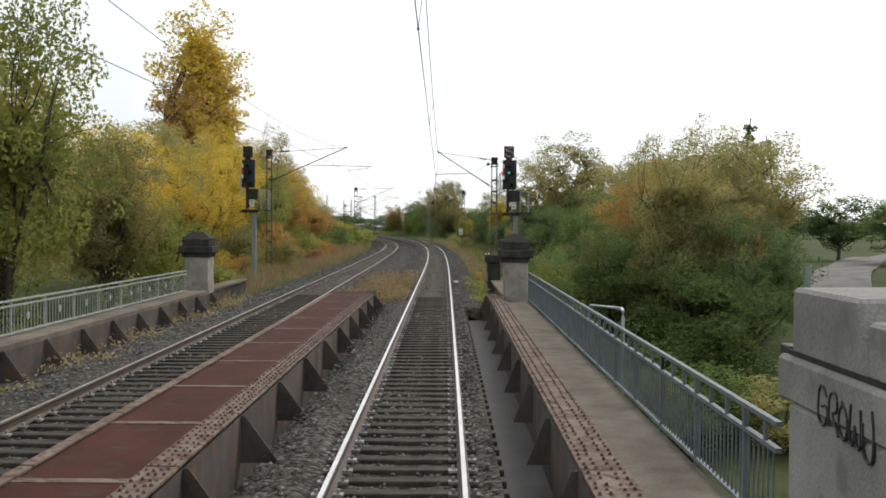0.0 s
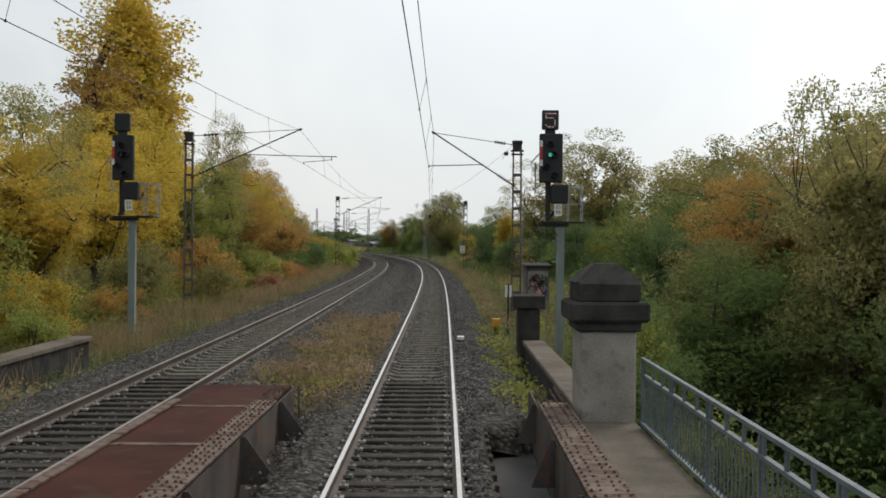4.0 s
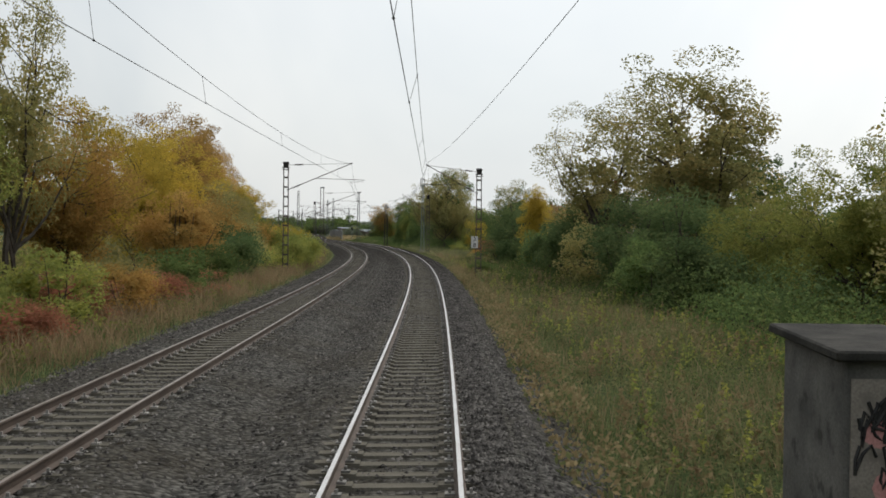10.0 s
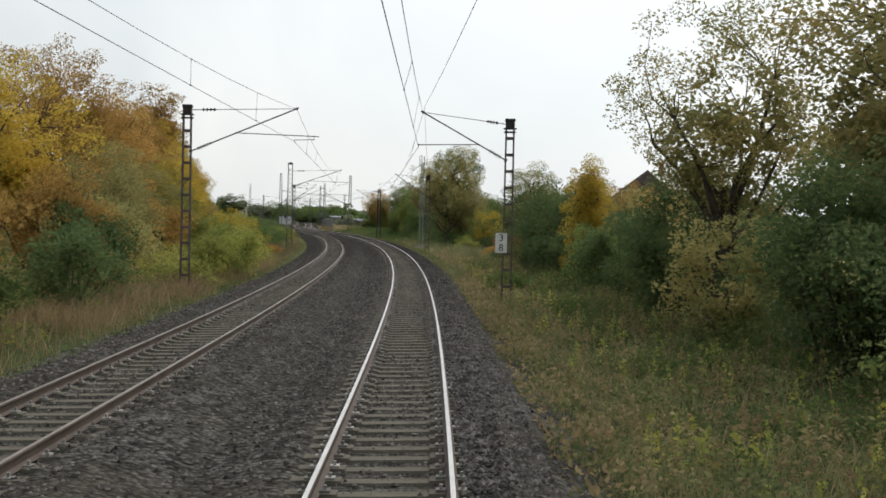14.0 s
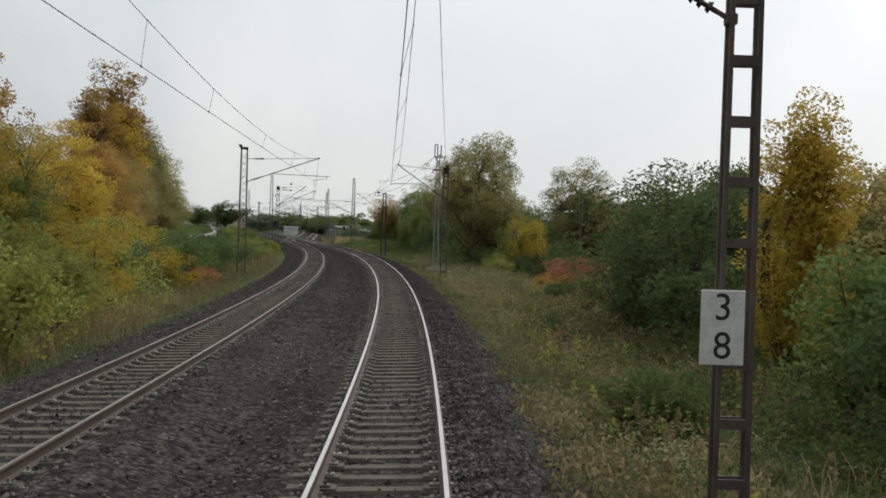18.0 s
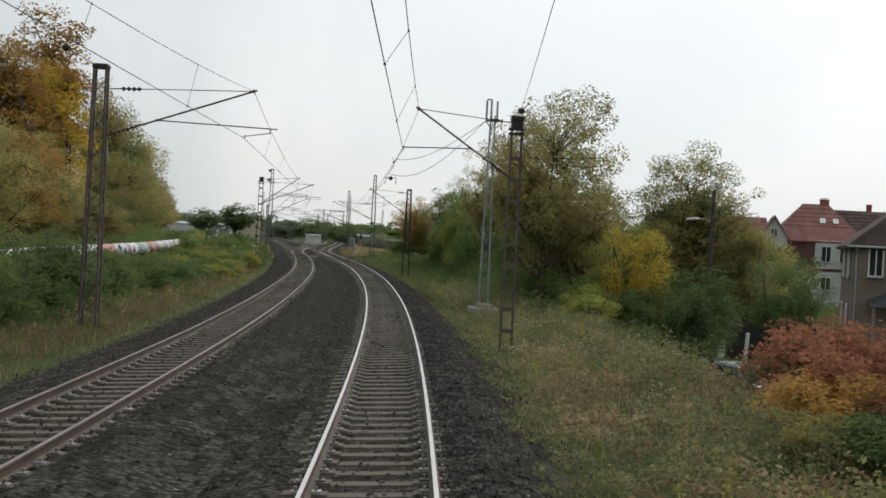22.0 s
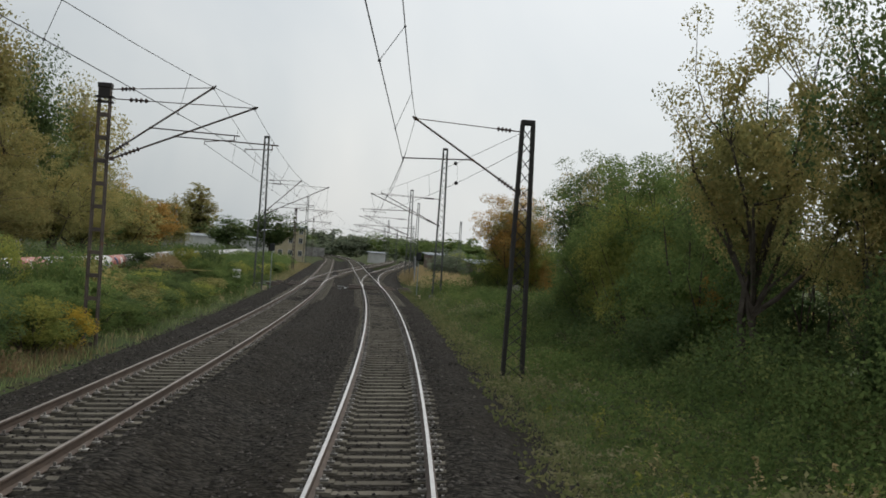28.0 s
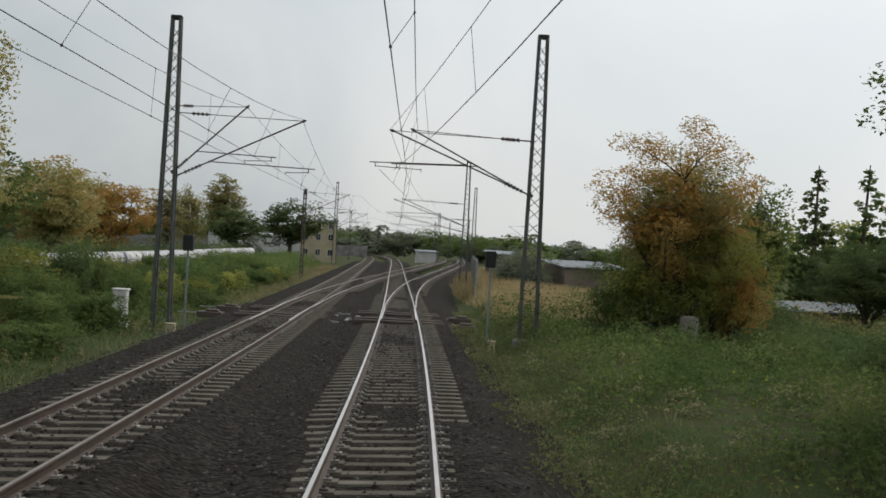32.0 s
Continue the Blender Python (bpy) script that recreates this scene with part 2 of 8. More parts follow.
M_WOOD = mat("sleeper_wood", (0.03, 0.027, 0.024), (0.075, 0.065, 0.055), 3, 0.9, bump=0.6, fine=25)
M_RUST = mat("rail_rust", (0.055, 0.039, 0.03), (0.09, 0.065, 0.05), 2, 0.75, 0.2)
M_SHINE = mat("rail_head", (0.5, 0.48, 0.46), (0.62, 0.6, 0.58), 1.5, 0.28, 1.0, bump=0.05)
M_DULL = mat("dull_rail_head", (0.17, 0.148, 0.13), (0.26, 0.225, 0.2), 1.5, 0.5, 0.6, bump=0.05)
M_CLIP = mat("dusty_clip", (0.15, 0.14, 0.13), (0.34, 0.33, 0.31), 3, 0.8, 0.2, island=0.4)
M_STEEL = mat("mast_steel", (0.075, 0.065, 0.06), (0.15, 0.12, 0.1), 1.2, 0.75, 0.3, c3=(0.16, 0.085, 0.05), spots_at=0.66)
M_DARK = mat("dark_steel", (0.03, 0.028, 0.027), (0.05, 0.046, 0.043), 1.5, 0.7, 0.3, c3=(0.075, 0.05, 0.036), spots_at=0.7)
M_GREENPOLE = mat("grey_green_paint", (0.17, 0.21, 0.2), (0.24, 0.28, 0.27), 1.5, 0.6, 0.1)
M_GALV = mat("galvanised_steel", (0.27, 0.29, 0.3), (0.4, 0.42, 0.43), 3, 0.5, 0.5)
M_WIRE = mat("wire", (0.05, 0.052, 0.055), (0.08, 0.08, 0.08), 5, 0.6, 0.5, bump=0)
M_INSUL = mat("insulator_glaze", (0.035, 0.02, 0.016), (0.06, 0.035, 0.028), 5, 0.3, bump=0)
M_REDPLATE = mat("red_lead_plate", (0.036, 0.012, 0.008), (0.062, 0.021, 0.014), 0.9, 0.85, 0.0, c3=(0.05, 0.03, 0.022), spots_at=0.62)
M_FLANGE = mat("faded_red_flange", (0.1, 0.072, 0.06), (0.18, 0.138, 0.115), 2.6, 0.85, 0.0, c3=(0.085, 0.05, 0.038), spots_at=0.56)
M_GIRDER = mat("girder_web", (0.06, 0.055, 0.05), (0.12, 0.1, 0.09), 1.2, 0.8, 0.2, c3=(0.15, 0.08, 0.05))
M_WALK = mat("walkway_concrete", (0.1, 0.083, 0.067), (0.17, 0.145, 0.12), 1.2, 0.95, c3=(0.12, 0.11, 0.08))
M_STONEWALL = mat("pillar_stone", (0.22, 0.2, 0.175), (0.34, 0.31, 0.275), 1.8, 0.95, bump=0.8, c3=(0.2, 0.18, 0.16))
M_CAP = mat("sooty_cap_stone", (0.03, 0.03, 0.028), (0.065, 0.062, 0.056), 3, 0.95, bump=0.9)
M_CONCWALL = mat("weathered_concrete", (0.19, 0.183, 0.172), (0.3, 0.29, 0.275), 0.8, 0.95, bump=0.6, c3=(0.17, 0.165, 0.155), spots_at=0.6)
M_RAILPAINT = mat("grey_blue_railing", (0.085, 0.105, 0.115), (0.14, 0.162, 0.17), 3, 0.7, 0.1, c3=(0.12, 0.095, 0.075), spots_at=0.68)
M_RAILPALE = mat("pale_green_railing", (0.2, 0.225, 0.2), (0.29, 0.31, 0.275), 3, 0.75, 0.1, c3=(0.17, 0.13, 0.09), spots_at=0.66)
M_BLACK = mat("signal_black", (0.012, 0.014, 0.015), (0.022, 0.024, 0.026), 3, 0.6, bump=0)
M_WHITE = mat("white_enamel", (0.6, 0.6, 0.58), (0.75, 0.75, 0.73), 6, 0.5, c3=(0.45, 0.43, 0.4), spots_at=0.7)
M_RED = mat("red_enamel", (0.4, 0.03, 0.03), (0.5, 0.05, 0.05), 5, 0.5)
M_INK = mat("black_paint", (0.015, 0.015, 0.015), (0.03, 0.03, 0.03), 5, 0.6, bump=0)
M_YELLOW = mat("orange_yellow_paint", (0.5, 0.24, 0.02), (0.6, 0.33, 0.05), 6, 0.6)
M_BARK = mat("bark", (0.055, 0.045, 0.036), (0.11, 0.095, 0.08), 4, 0.95, bump=1.0, fine=18)
M_BIRCH = mat("birch_bark", (0.4, 0.38, 0.35), (0.55, 0.53, 0.5), 4, 0.9, c3=(0.05, 0.045, 0.04), spots_at=0.6)
M_PIPE = mat("pipe_cladding", (0.3, 0.31, 0.32), (0.5, 0.51, 0.52), 1.6, 0.55, 0.2, c3=(0.2, 0.19, 0.2), spots_at=0.58)
M_MAST = mat("grey_mast_paint", (0.07, 0.078, 0.072), (0.13, 0.138, 0.125), 1.4, 0.75, 0.2, c3=(0.13, 0.09, 0.065), spots_at=0.68)
M_PLASTER = mat("yellow_plaster", (0.42, 0.36, 0.24), (0.55, 0.48, 0.34), 0.5, 0.95)
M_PLASTER2 = mat("brown_plaster", (0.17, 0.135, 0.11), (0.24, 0.2, 0.17), 0.5, 0.95)
M_PLASTER3 = mat("grey_white_plaster", (0.42, 0.42, 0.4), (0.55, 0.55, 0.53), 0.5, 0.95)
M_TILE = mat("dark_roof_tile", (0.058, 0.044, 0.039), (0.094, 0.072, 0.064), 1.0, 0.85)
M_SLATE = mat("dark_slate", (0.03, 0.034, 0.034), (0.055, 0.06, 0.06), 1.0, 0.7)
M_TILER = mat("red_roof_tile", (0.2, 0.098, 0.09), (0.27, 0.145, 0.13), 1.0, 0.85)
M_BRICK = mat("red_brick", (0.22, 0.07, 0.05), (0.3, 0.11, 0.08), 1.0, 0.9)
M_GLASS = mat("window_glass", (0.02, 0.025, 0.03), (0.03, 0.035, 0.04), 1, 0.08, bump=0)
M_FRAMEW = mat("white_window_frame", (0.6, 0.6, 0.58), (0.7, 0.7, 0.68), 3, 0.5, bump=0)
M_SHEET = mat("grey_metal_sheet", (0.3, 0.33, 0.36), (0.42, 0.45, 0.48), 0.6, 0.5, 0.3)
L_GREEN = leaf_mat("green_leaves", [(0.069, 0.113, 0.042), (0.138, 0.195, 0.067), (0.247, 0.273, 0.096)])
L_DARK = leaf_mat("dark_green_leaves", [(0.059, 0.098, 0.045), (0.113, 0.159, 0.065), (0.195, 0.221, 0.086)])
L_OLIVE = leaf_mat("olive_leaves", [(0.159, 0.173, 0.073), (0.290, 0.271, 0.110), (0.488, 0.368, 0.149)])
L_YELLOW = leaf_mat("yellow_leaves", [(0.24, 0.22, 0.05), (0.5, 0.37, 0.065), (0.64, 0.46, 0.1)])
L_YGREEN = leaf_mat("yellow_green_leaves", [(0.130, 0.175, 0.055), (0.260, 0.280, 0.079), (0.460, 0.410, 0.108)])
L_ORANGE = leaf_mat("orange_brown_leaves", [(0.21, 0.165, 0.056), (0.4, 0.25, 0.08), (0.56, 0.34, 0.11)])
L_RED = leaf_mat("rust_red_leaves", [(0.15, 0.12, 0.055), (0.32, 0.145, 0.09), (0.43, 0.2, 0.13)])
L_GRASS = leaf_mat("green_grass", [(0.076, 0.117, 0.054), (0.151, 0.190, 0.084), (0.270, 0.283, 0.135)])
L_DRY = leaf_mat("dry_grass", [(0.145, 0.133, 0.066), (0.266, 0.224, 0.118), (0.447, 0.363, 0.236)])
L_WEED = leaf_mat("rusty_weeds", [(0.121, 0.094, 0.054), (0.227, 0.166, 0.097), (0.364, 0.269, 0.166)])
L_HERB = leaf_mat("nettle_leaves", [(0.054, 0.091, 0.034), (0.104, 0.150, 0.050), (0.198, 0.216, 0.078)])
L_TURF = leaf_mat("turf", [(0.077, 0.108, 0.049), (0.165, 0.182, 0.080), (0.308, 0.281, 0.143)])

L_BRAMBLE = leaf_mat("bramble_leaves", [(0.088, 0.107, 0.052), (0.180, 0.190, 0.093), (0.322, 0.299, 0.162)])
# leaves paled towards grey so that far plants carry haze in their colour
L_HAZE = leaf_mat("haze_pale_leaves", [(0.1, 0.125, 0.085), (0.18, 0.21, 0.145), (0.28, 0.3, 0.21)])
L_HAY = leaf_mat("bleached_grass", [(0.19, 0.185, 0.1), (0.32, 0.305, 0.175), (0.46, 0.43, 0.27)])
L_STRAW = leaf_mat("tall_straw", [(0.19, 0.148, 0.075), (0.32, 0.25, 0.135), (0.45, 0.375, 0.22)])

# ---- helpers for building ----


def mesh_of(name, verts, faces, material, smooth=False):
    me = bpy.data.meshes.new(name)
    verts = np.asarray(verts, np.float32).reshape(-1, 3)
    faces = np.asarray(faces, np.int32)
    k = faces.shape[1]
    me.vertices.add(len(verts))
    me.vertices.foreach_set("co", verts.ravel())
    me.loops.add(faces.size)
    me.loops.foreach_set("vertex_index", faces.ravel())
    me.polygons.add(len(faces))
    me.polygons.foreach_set("loop_start", np.arange(0, faces.size, k, dtype=np.int32))
    me.polygons.foreach_set("loop_total", np.full(len(faces), k, np.int32))
    me.polygons.foreach_set("use_smooth", np.full(len(faces), smooth))
    me.update(calc_edges=True)
    me.materials.append(material)
    return me


def part(name, bm, material, parent, label="", smooth=False):
    me = bpy.data.meshes.new(name)
    bm.normal_update()
    bm.to_mesh(me)
    bm.free()
    me.materials.append(material)
    if smooth:
        me.polygons.foreach_set("use_smooth", [True] * len(me.polygons))
    ob = new(name, me)
    ob.parent = parent
    if label:
        tagged(ob, label)
    return ob


def part_mesh(name, me, parent, label=""):
    ob = new(name, me)
    ob.parent = parent
    if label:
        tagged(ob, label)
    return ob


def root(name, m, label, category, group="", kind=""):
    ob = new(name)
    ob.matrix_basis = m
    ob.empty_display_size = 0.2
    return tagged(ob, label, category, group, kind)


def block(bm, size, at=(0, 0, 0), turn=(0, 0, 0), bevel=0.0):
    r = bmesh.ops.create_cube(bm, size=1.0, matrix=pose(*at, *turn) @ Matrix.Diagonal((*size, 1)))
    if bevel:
        es = list({e for v in r["verts"] for e in v.link_edges})
        bmesh.ops.bevel(bm, geom=es, offset=bevel, segments=1, affect="EDGES")
    return bm


def bar(bm, a, b, w, h=None, up=(0, 0, 1)):
    """A straight bar of section w x h from a to b."""
    a, b = Vector(a), Vector(b)
    d = b - a
    if abs(d.normalized().dot(Vector(up))) > 0.98:
        up = (0, 1, 0)
    x = d.cross(Vector(up)).normalized()
    z = x.cross(d).normalized()
    m = Matrix((x, d.normalized(), z)).transposed().to_4x4()
    m.translation = (a + b) / 2
    bmesh.ops.create_cube(bm, size=1.0, matrix=m @ Matrix.Diagonal((w, d.length, h or w, 1)))
    return bm


def pipe(bm, points, radius, n=6, radii=None):
    """A round tube through points."""
    pts = [Vector(p) for p in points]
    rings = []
    for i, p in enumerate(pts):
        d = (pts[min(i + 1, len(pts) - 1)] - pts[max(i - 1, 0)]).normalized()
        x = d.cross(Vector((0, 0, 1)) if abs(d.z) < 0.95 else Vector((0, 1, 0))).normalized()
        y = d.cross(x)
        r = radii[i] if radii else radius
        rings.append([bm.verts.new(p + (x * math.cos(t) + y * math.sin(t)) * r) for t in np.arange(n) * 2 * math.pi / n])
    for a, b in zip(rings, rings[1:]):
        for i in range(n):
            bm.faces.new((a[i], a[(i + 1) % n], b[(i + 1) % n], b[i]))
    bm.faces.new(rings[0][::-1])
    bm.faces.new(rings[-1])
    return bm


def knob(bm, at, radius, squash=1.0, seg=8):
    bmesh.ops.create_uvsphere(bm, u_segments=seg, v_segments=max(4, seg - 2), radius=radius, matrix=pose(*at) @ Matrix.Diagonal((1, 1, squash, 1)))
    return bm


def lettering(body, size, material, parent, m, name="lettering", label=""):
    cu = bpy.data.curves.new(name, "FONT")
    cu.body, cu.size, cu.extrude, cu.align_x, cu.align_y = body, size, 0.002, "CENTER", "CENTER"
    ob = new(name, cu)
    me = bpy.data.meshes.new_from_object(ob)
    bpy.data.objects.remove(ob)
    me.materials.append(material)
    ob = new(name, me)
    ob.parent, ob.matrix_basis = parent, m
    return tagged(ob, label) if label else ob


rng = np.random.default_rng(7)


def smoothstep(x, a, b):
    t = np.clip((np.asarray(x, float) - a) / (b - a), 0, 1)
    return t * t * (3 - 2 * t)


def wobble(s, lat, f=0.13):
    return np.sin(s * f + 1.3 * np.sin(lat * 0.21)) * 0.5 + np.sin(s * f * 2.7 + lat * 0.5 + 1.0) * 0.3 + np.sin(lat * 0.9 - s * 0.05) * 0.2


def branch_at(s):
    """Offset of the diverging branch from the right track."""
    d = np.maximum(np.asarray(s, float) - 318, 0)
    return np.where(d < 65, d ** 2 / 1480, 2.855 + (d - 65) * 0.0885)


def crossover_at(s):
    """Offset of the crossover from the left track."""
    d = np.maximum(np.asarray(s, float) - 313, 0)
    return np.where(d < 64, d ** 2 / 1480, 2.768 + (d - 64) * 0.0885)


def heap_z(s, lat):
    """Height of the earth heap beside the pipeline."""
    return 1.35 * np.exp(-((s - 305.2) / 2.5) ** 2 - ((lat + 13.4) / 1.5) ** 2)


def ground_z(s, lat):
    """Height of the ground over the rails' level: banks beside the line, the road cut under the bridge, lower gardens."""
    s, lat = np.broadcast_arrays(np.asarray(s, float), np.asarray(lat, float))
    right = -0.7 - 0.5 * smoothstep(lat, 8, 16) - 1.1 * smoothstep(lat, 8.5, 13.5) * smoothstep(s, 180, 198) * (1 - smoothstep(s, 236, 262)) - 1.0 * smoothstep(lat, 16, 30)
    right = right - 0.6 * smoothstep(lat, 8.5, 13.5) * smoothstep(s, 180, 198) * (1 - smoothstep(s, 236, 262)) * (1 - smoothstep(lat, 22.5, 27)) + 0.75 * smoothstep(s, 268, 300) * smoothstep(lat - branch_at(s), 3.2, 5) * (1 - 0.5 * smoothstep(lat, 20, 40))
    left = -0.55 - 0.3 * smoothstep(-lat, 10, 16) - 0.3 * smoothstep(-lat, 18, 30)
    left = left + 0.95 * smoothstep(-lat, 11.5, 15) * smoothstep(s, 264, 284) * (1 - smoothstep(-lat, 22, 34))
    left = left + heap_z(s, lat)
    z = np.where(lat > -2.5, right, left)
    z = z + 0.14 * wobble(s, lat) * smoothstep(np.abs(lat + 2.5), 5.5, 8)
    z = z - 3.6 * smoothstep(lat, 16, 21.5) * (1 - smoothstep(s, 95, 130)) * (1 - smoothstep(lat, 70, 120))
    far = smoothstep(np.abs(lat), 60, 200)
    z = z * (1 - far) - 1.5 * far
    cut = smoothstep(s, -34, -28) * (1 - smoothstep(s, 38.2, 39.4))
    bank = smoothstep(s, -60, -34) * (1 - smoothstep(s, 39.0, 58.0)) * smoothstep(np.maximum(lat - 3.2, -9.3 - lat), 0.0, 4.0)
    return np.minimum(z, z * (1 - cut) - 5.6 * cut) * (1 - bank) + np.minimum(z, -5.2 + 0.2 * wobble(s, lat)) * bank


# ---- ground, ballast and track ----
g_s = np.concatenate([[-390, -300, -200, -140, -100, -80], np.arange(-66, 36, 3.0), np.arange(36, 42, 0.5), np.arange(42, 70, 1.5), np.arange(70, 470, 3.0), [480, 500, 530, 570, 620, 700, 800, 950, 1200, 1600, 2100, 2590]])
g_l = np.concatenate([[-700, -450, -280, -180, -120, -90, -70, -55, -45], np.arange(-38, -13, 2.0), np.arange(-13, -7.4, 0.7), [-7, -5, -3, -1, 1], np.arange(2.2, 14.0, 0.6), np.arange(14, 40, 2.0), [45, 55, 70, 90, 120, 180, 280, 450, 800, 1500, 2500]])
gs, gl = np.meshgrid(g_s, g_l, indexing="ij")
gv = spots(gs, gl, ground_z(gs, gl) - heap_z(gs, gl))


def grid_faces(n, m):
    i = np.arange(n * m).reshape(n, m)
    return np.stack([i[:-1, :-1], i[:-1, 1:], i[1:, 1:], i[1:, :-1]], -1).reshape(-1, 4)


tagged(new("ground", mesh_of("ground", gv, grid_faces(*gs.shape), M_SOIL, True)), "earth banks with moss, short grass and fallen leaves", "ground", kind="structure")

hs, hl = np.meshgrid(np.arange(299, 311.5, 0.25), np.arange(-17.0, -9.6, 0.22), indexing="ij")
hr = ((hs - 305.2) / 4.0) ** 2 + ((hl + 13.4) / 2.4) ** 2
hz = ground_z(hs, hl) + 0.05 + 0.05 * wobble(hs * 5, hl * 6) - 1.6 * smoothstep(hr, 0.7, 1.3)
tagged(new("earth_heap", mesh_of("earth_heap", spots(hs, hl, hz), np.arange(hs.size).reshape(hs.shape)[:-1, :-1].reshape(-1, 1) + np.array([0, 1, hs.shape[1] + 1, hs.shape[1]]), M_EARTH, True)), "heap of bare reddish-brown earth beside the pipeline", "earth heap", kind="structure")

b_s = np.arange(-40, 480, 0.6)
b_l = np.concatenate([[-8.9, -8.3, -7.7], np.arange(-7.3, 2.2, 0.22), [2.4, 2.8, 3.3]])
bs, bl = np.meshgrid(b_s, b_l, indexing="ij")
l2, z2 = second(bs)
c_ = cant_at(bs)
z_right = bl * np.tan(c_) - 0.2
z_left = z2 + l2 * np.sin(c_) + (bl - l2) * np.tan(c_) - 0.2
mid = smoothstep(bl, -3.2, -1.7)
bz = z_left * (1 - mid) + z_right * mid - 0.1 * np.exp(-((bl + 2.4) / 0.5) ** 2)
bz = bz - 0.65 * smoothstep(bl, 1.75, 3.2) - 0.65 * smoothstep(-bl, 6.9, 8.8)
def shoulder(d):
    d = np.abs(d)
    return 0.068 * smoothstep(d, 0.9, 1.12) * (1 - smoothstep(d, 1.4, 1.85)) - 0.022 * (1 - smoothstep(d, 0.5, 0.72))


bz = bz + (shoulder(bl) + shoulder(bl - l2)) * (1 - smoothstep(bs, 288, 294) * (1 - smoothstep(bs, 344, 350)))
bz = bz + rng.normal(0, 0.005, bz.shape) + 0.02 * wobble(bs * 3, bl * 3)
on_bridge = smoothstep(bs, -33, -31) * (1 - smoothstep(bs, 41, 42))
bl_b = np.where(bl > -2.6, np.clip(bl, -2.1, 1.18), np.clip(bl, -8.1, -3.4))
blx = bl * (1 - on_bridge) + bl_b * on_bridge
bz = np.where(on_bridge > 0.5, np.where(np.abs(bl + 2.5) < 0.9, -0.6, np.maximum(bz, -0.45)), bz)
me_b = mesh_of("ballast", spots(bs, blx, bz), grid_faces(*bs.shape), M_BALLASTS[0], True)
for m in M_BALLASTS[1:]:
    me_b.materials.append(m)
age = (bs[:-1, :-1] + rng.normal(0, 16, bs[:-1, :-1].shape) + 14 * wobble(bs[:-1, :-1], bl[:-1, :-1] * 2)).ravel()
me_b.polygons.foreach_set("material_index", ((age > 118).astype(np.int32) + (age > 178)).astype(np.int32))
tagged(new("ballast", me_b), "dark grey crushed stone ballast with rust-brown dust", "ballast", kind="structure")

RAIL = [(-0.027, 0.0), (-0.036, -0.01), (-0.036, -0.035), (-0.012, -0.05), (-0.012, -0.13), (-0.07, -0.16), (-0.07, -0.172), (0.07, -0.172), (0.07, -0.16), (0.012, -0.13), (0.012, -0.05), (0.036, -0.035), (0.036, -0.01), (0.027, 0.0)]


def sweep(section, s, lat, up, tilt=True):
    """Vertices and faces of a section carried along the line; lat and up may vary with s."""
    s = np.asarray(s, float)
    sec = np.array(section)
    n, k = len(s), len(sec)
    f = canted if tilt else spots
    v = f(s[:, None], np.broadcast_to(lat, s.shape)[:, None] + sec[None, :, 0], np.broadcast_to(up, s.shape)[:, None] + sec[None, :, 1])
    i = np.arange(n * k).reshape(n, k)
    j = np.roll(i, -1, axis=1)
    return v.reshape(-1, 3), np.stack([i[:-1], j[:-1], j[1:], i[1:]], -1).reshape(-1, 4), k


def lay_rail(s, lat, up, parent, label="", head=None):
    v, f, k = sweep(RAIL, s, lat, up)
    me = mesh_of("rail", v, f, M_RUST)
    me.materials.append(head or M_SHINE)
    idx = np.zeros(len(f), np.int32)
    idx[k - 1::k] = 1
    me.polygons.foreach_set("material_index", idx)
    return part_mesh("rail", me, parent, label)


track_right = root("railway_track", pose(0, 0, 0), "single railway track with worn shiny rails on concrete sleepers", "railway track", "running tracks", "structure")
track_left = root("railway_track", pose(0, 0, 0), "second railway track curving beside the first on concrete sleepers", "railway track", "running tracks", "structure")
r_s = np.arange(-40, 640, 2.0)
for side in (-0.75, 0.75):
    lay_rail(r_s, side, 0.0, track_right)
    l2, z2 = second(r_s)
    lay_rail(r_s, l2 + side, z2, track_left, head=M_DULL)


def sleeper_mesh(name, length, material, wood=False):
    bm = bmesh.new()
    if wood:
        block(bm, (length, 0.24, 0.16), (0, 0, -0.08), bevel=0.012)
    else:
        for x0, x1, h0, h1 in ((-length / 2, -0.95, 0.0, 0.012), (-0.95, -0.5, 0.012, 0.0), (-0.5, 0.5, -0.025, -0.025), (0.5, 0.95, 0.0, 0.012), (0.95, length / 2, 0.012, 0.0)):
            v = [bm.verts.new((x, y, z)) for x, h in ((x0, h0), (x1, h1)) for y, z in ((-0.16, -0.15), (-0.115, h), (0.115, h), (0.16, -0.15))]
            for a in range(3):
                bm.faces.new((v[a], v[a + 1], v[a + 5], v[a + 4]))
            bm.faces.new(v[:4][::-1])
            bm.faces.new(v[4:])
    me = bpy.data.meshes.new(name)
    bmesh.ops.recalc_face_normals(bm, faces=bm.faces[:])
    bm.to_mesh(me)
    bm.free()
    me.materials.append(material)
    return me


ME_SLEEPER = sleeper_mesh("sleeper", 2.6, M_CONC)
ME_TIMBER = sleeper_mesh("timber_sleeper", 2.5, M_WOOD, True)


def sleeper_pose(s, lat, up, length=1.0):
    m = stand(s, 0)
    p = canted(s, lat, up)
    m.translation = Vector(p.tolist())
    return m @ pose(0, 0, 0, 0, -math.degrees(float(cant_at(s))), rng.normal(0, 0.35)) @ Matrix.Diagonal((length, 1, 1, 1))


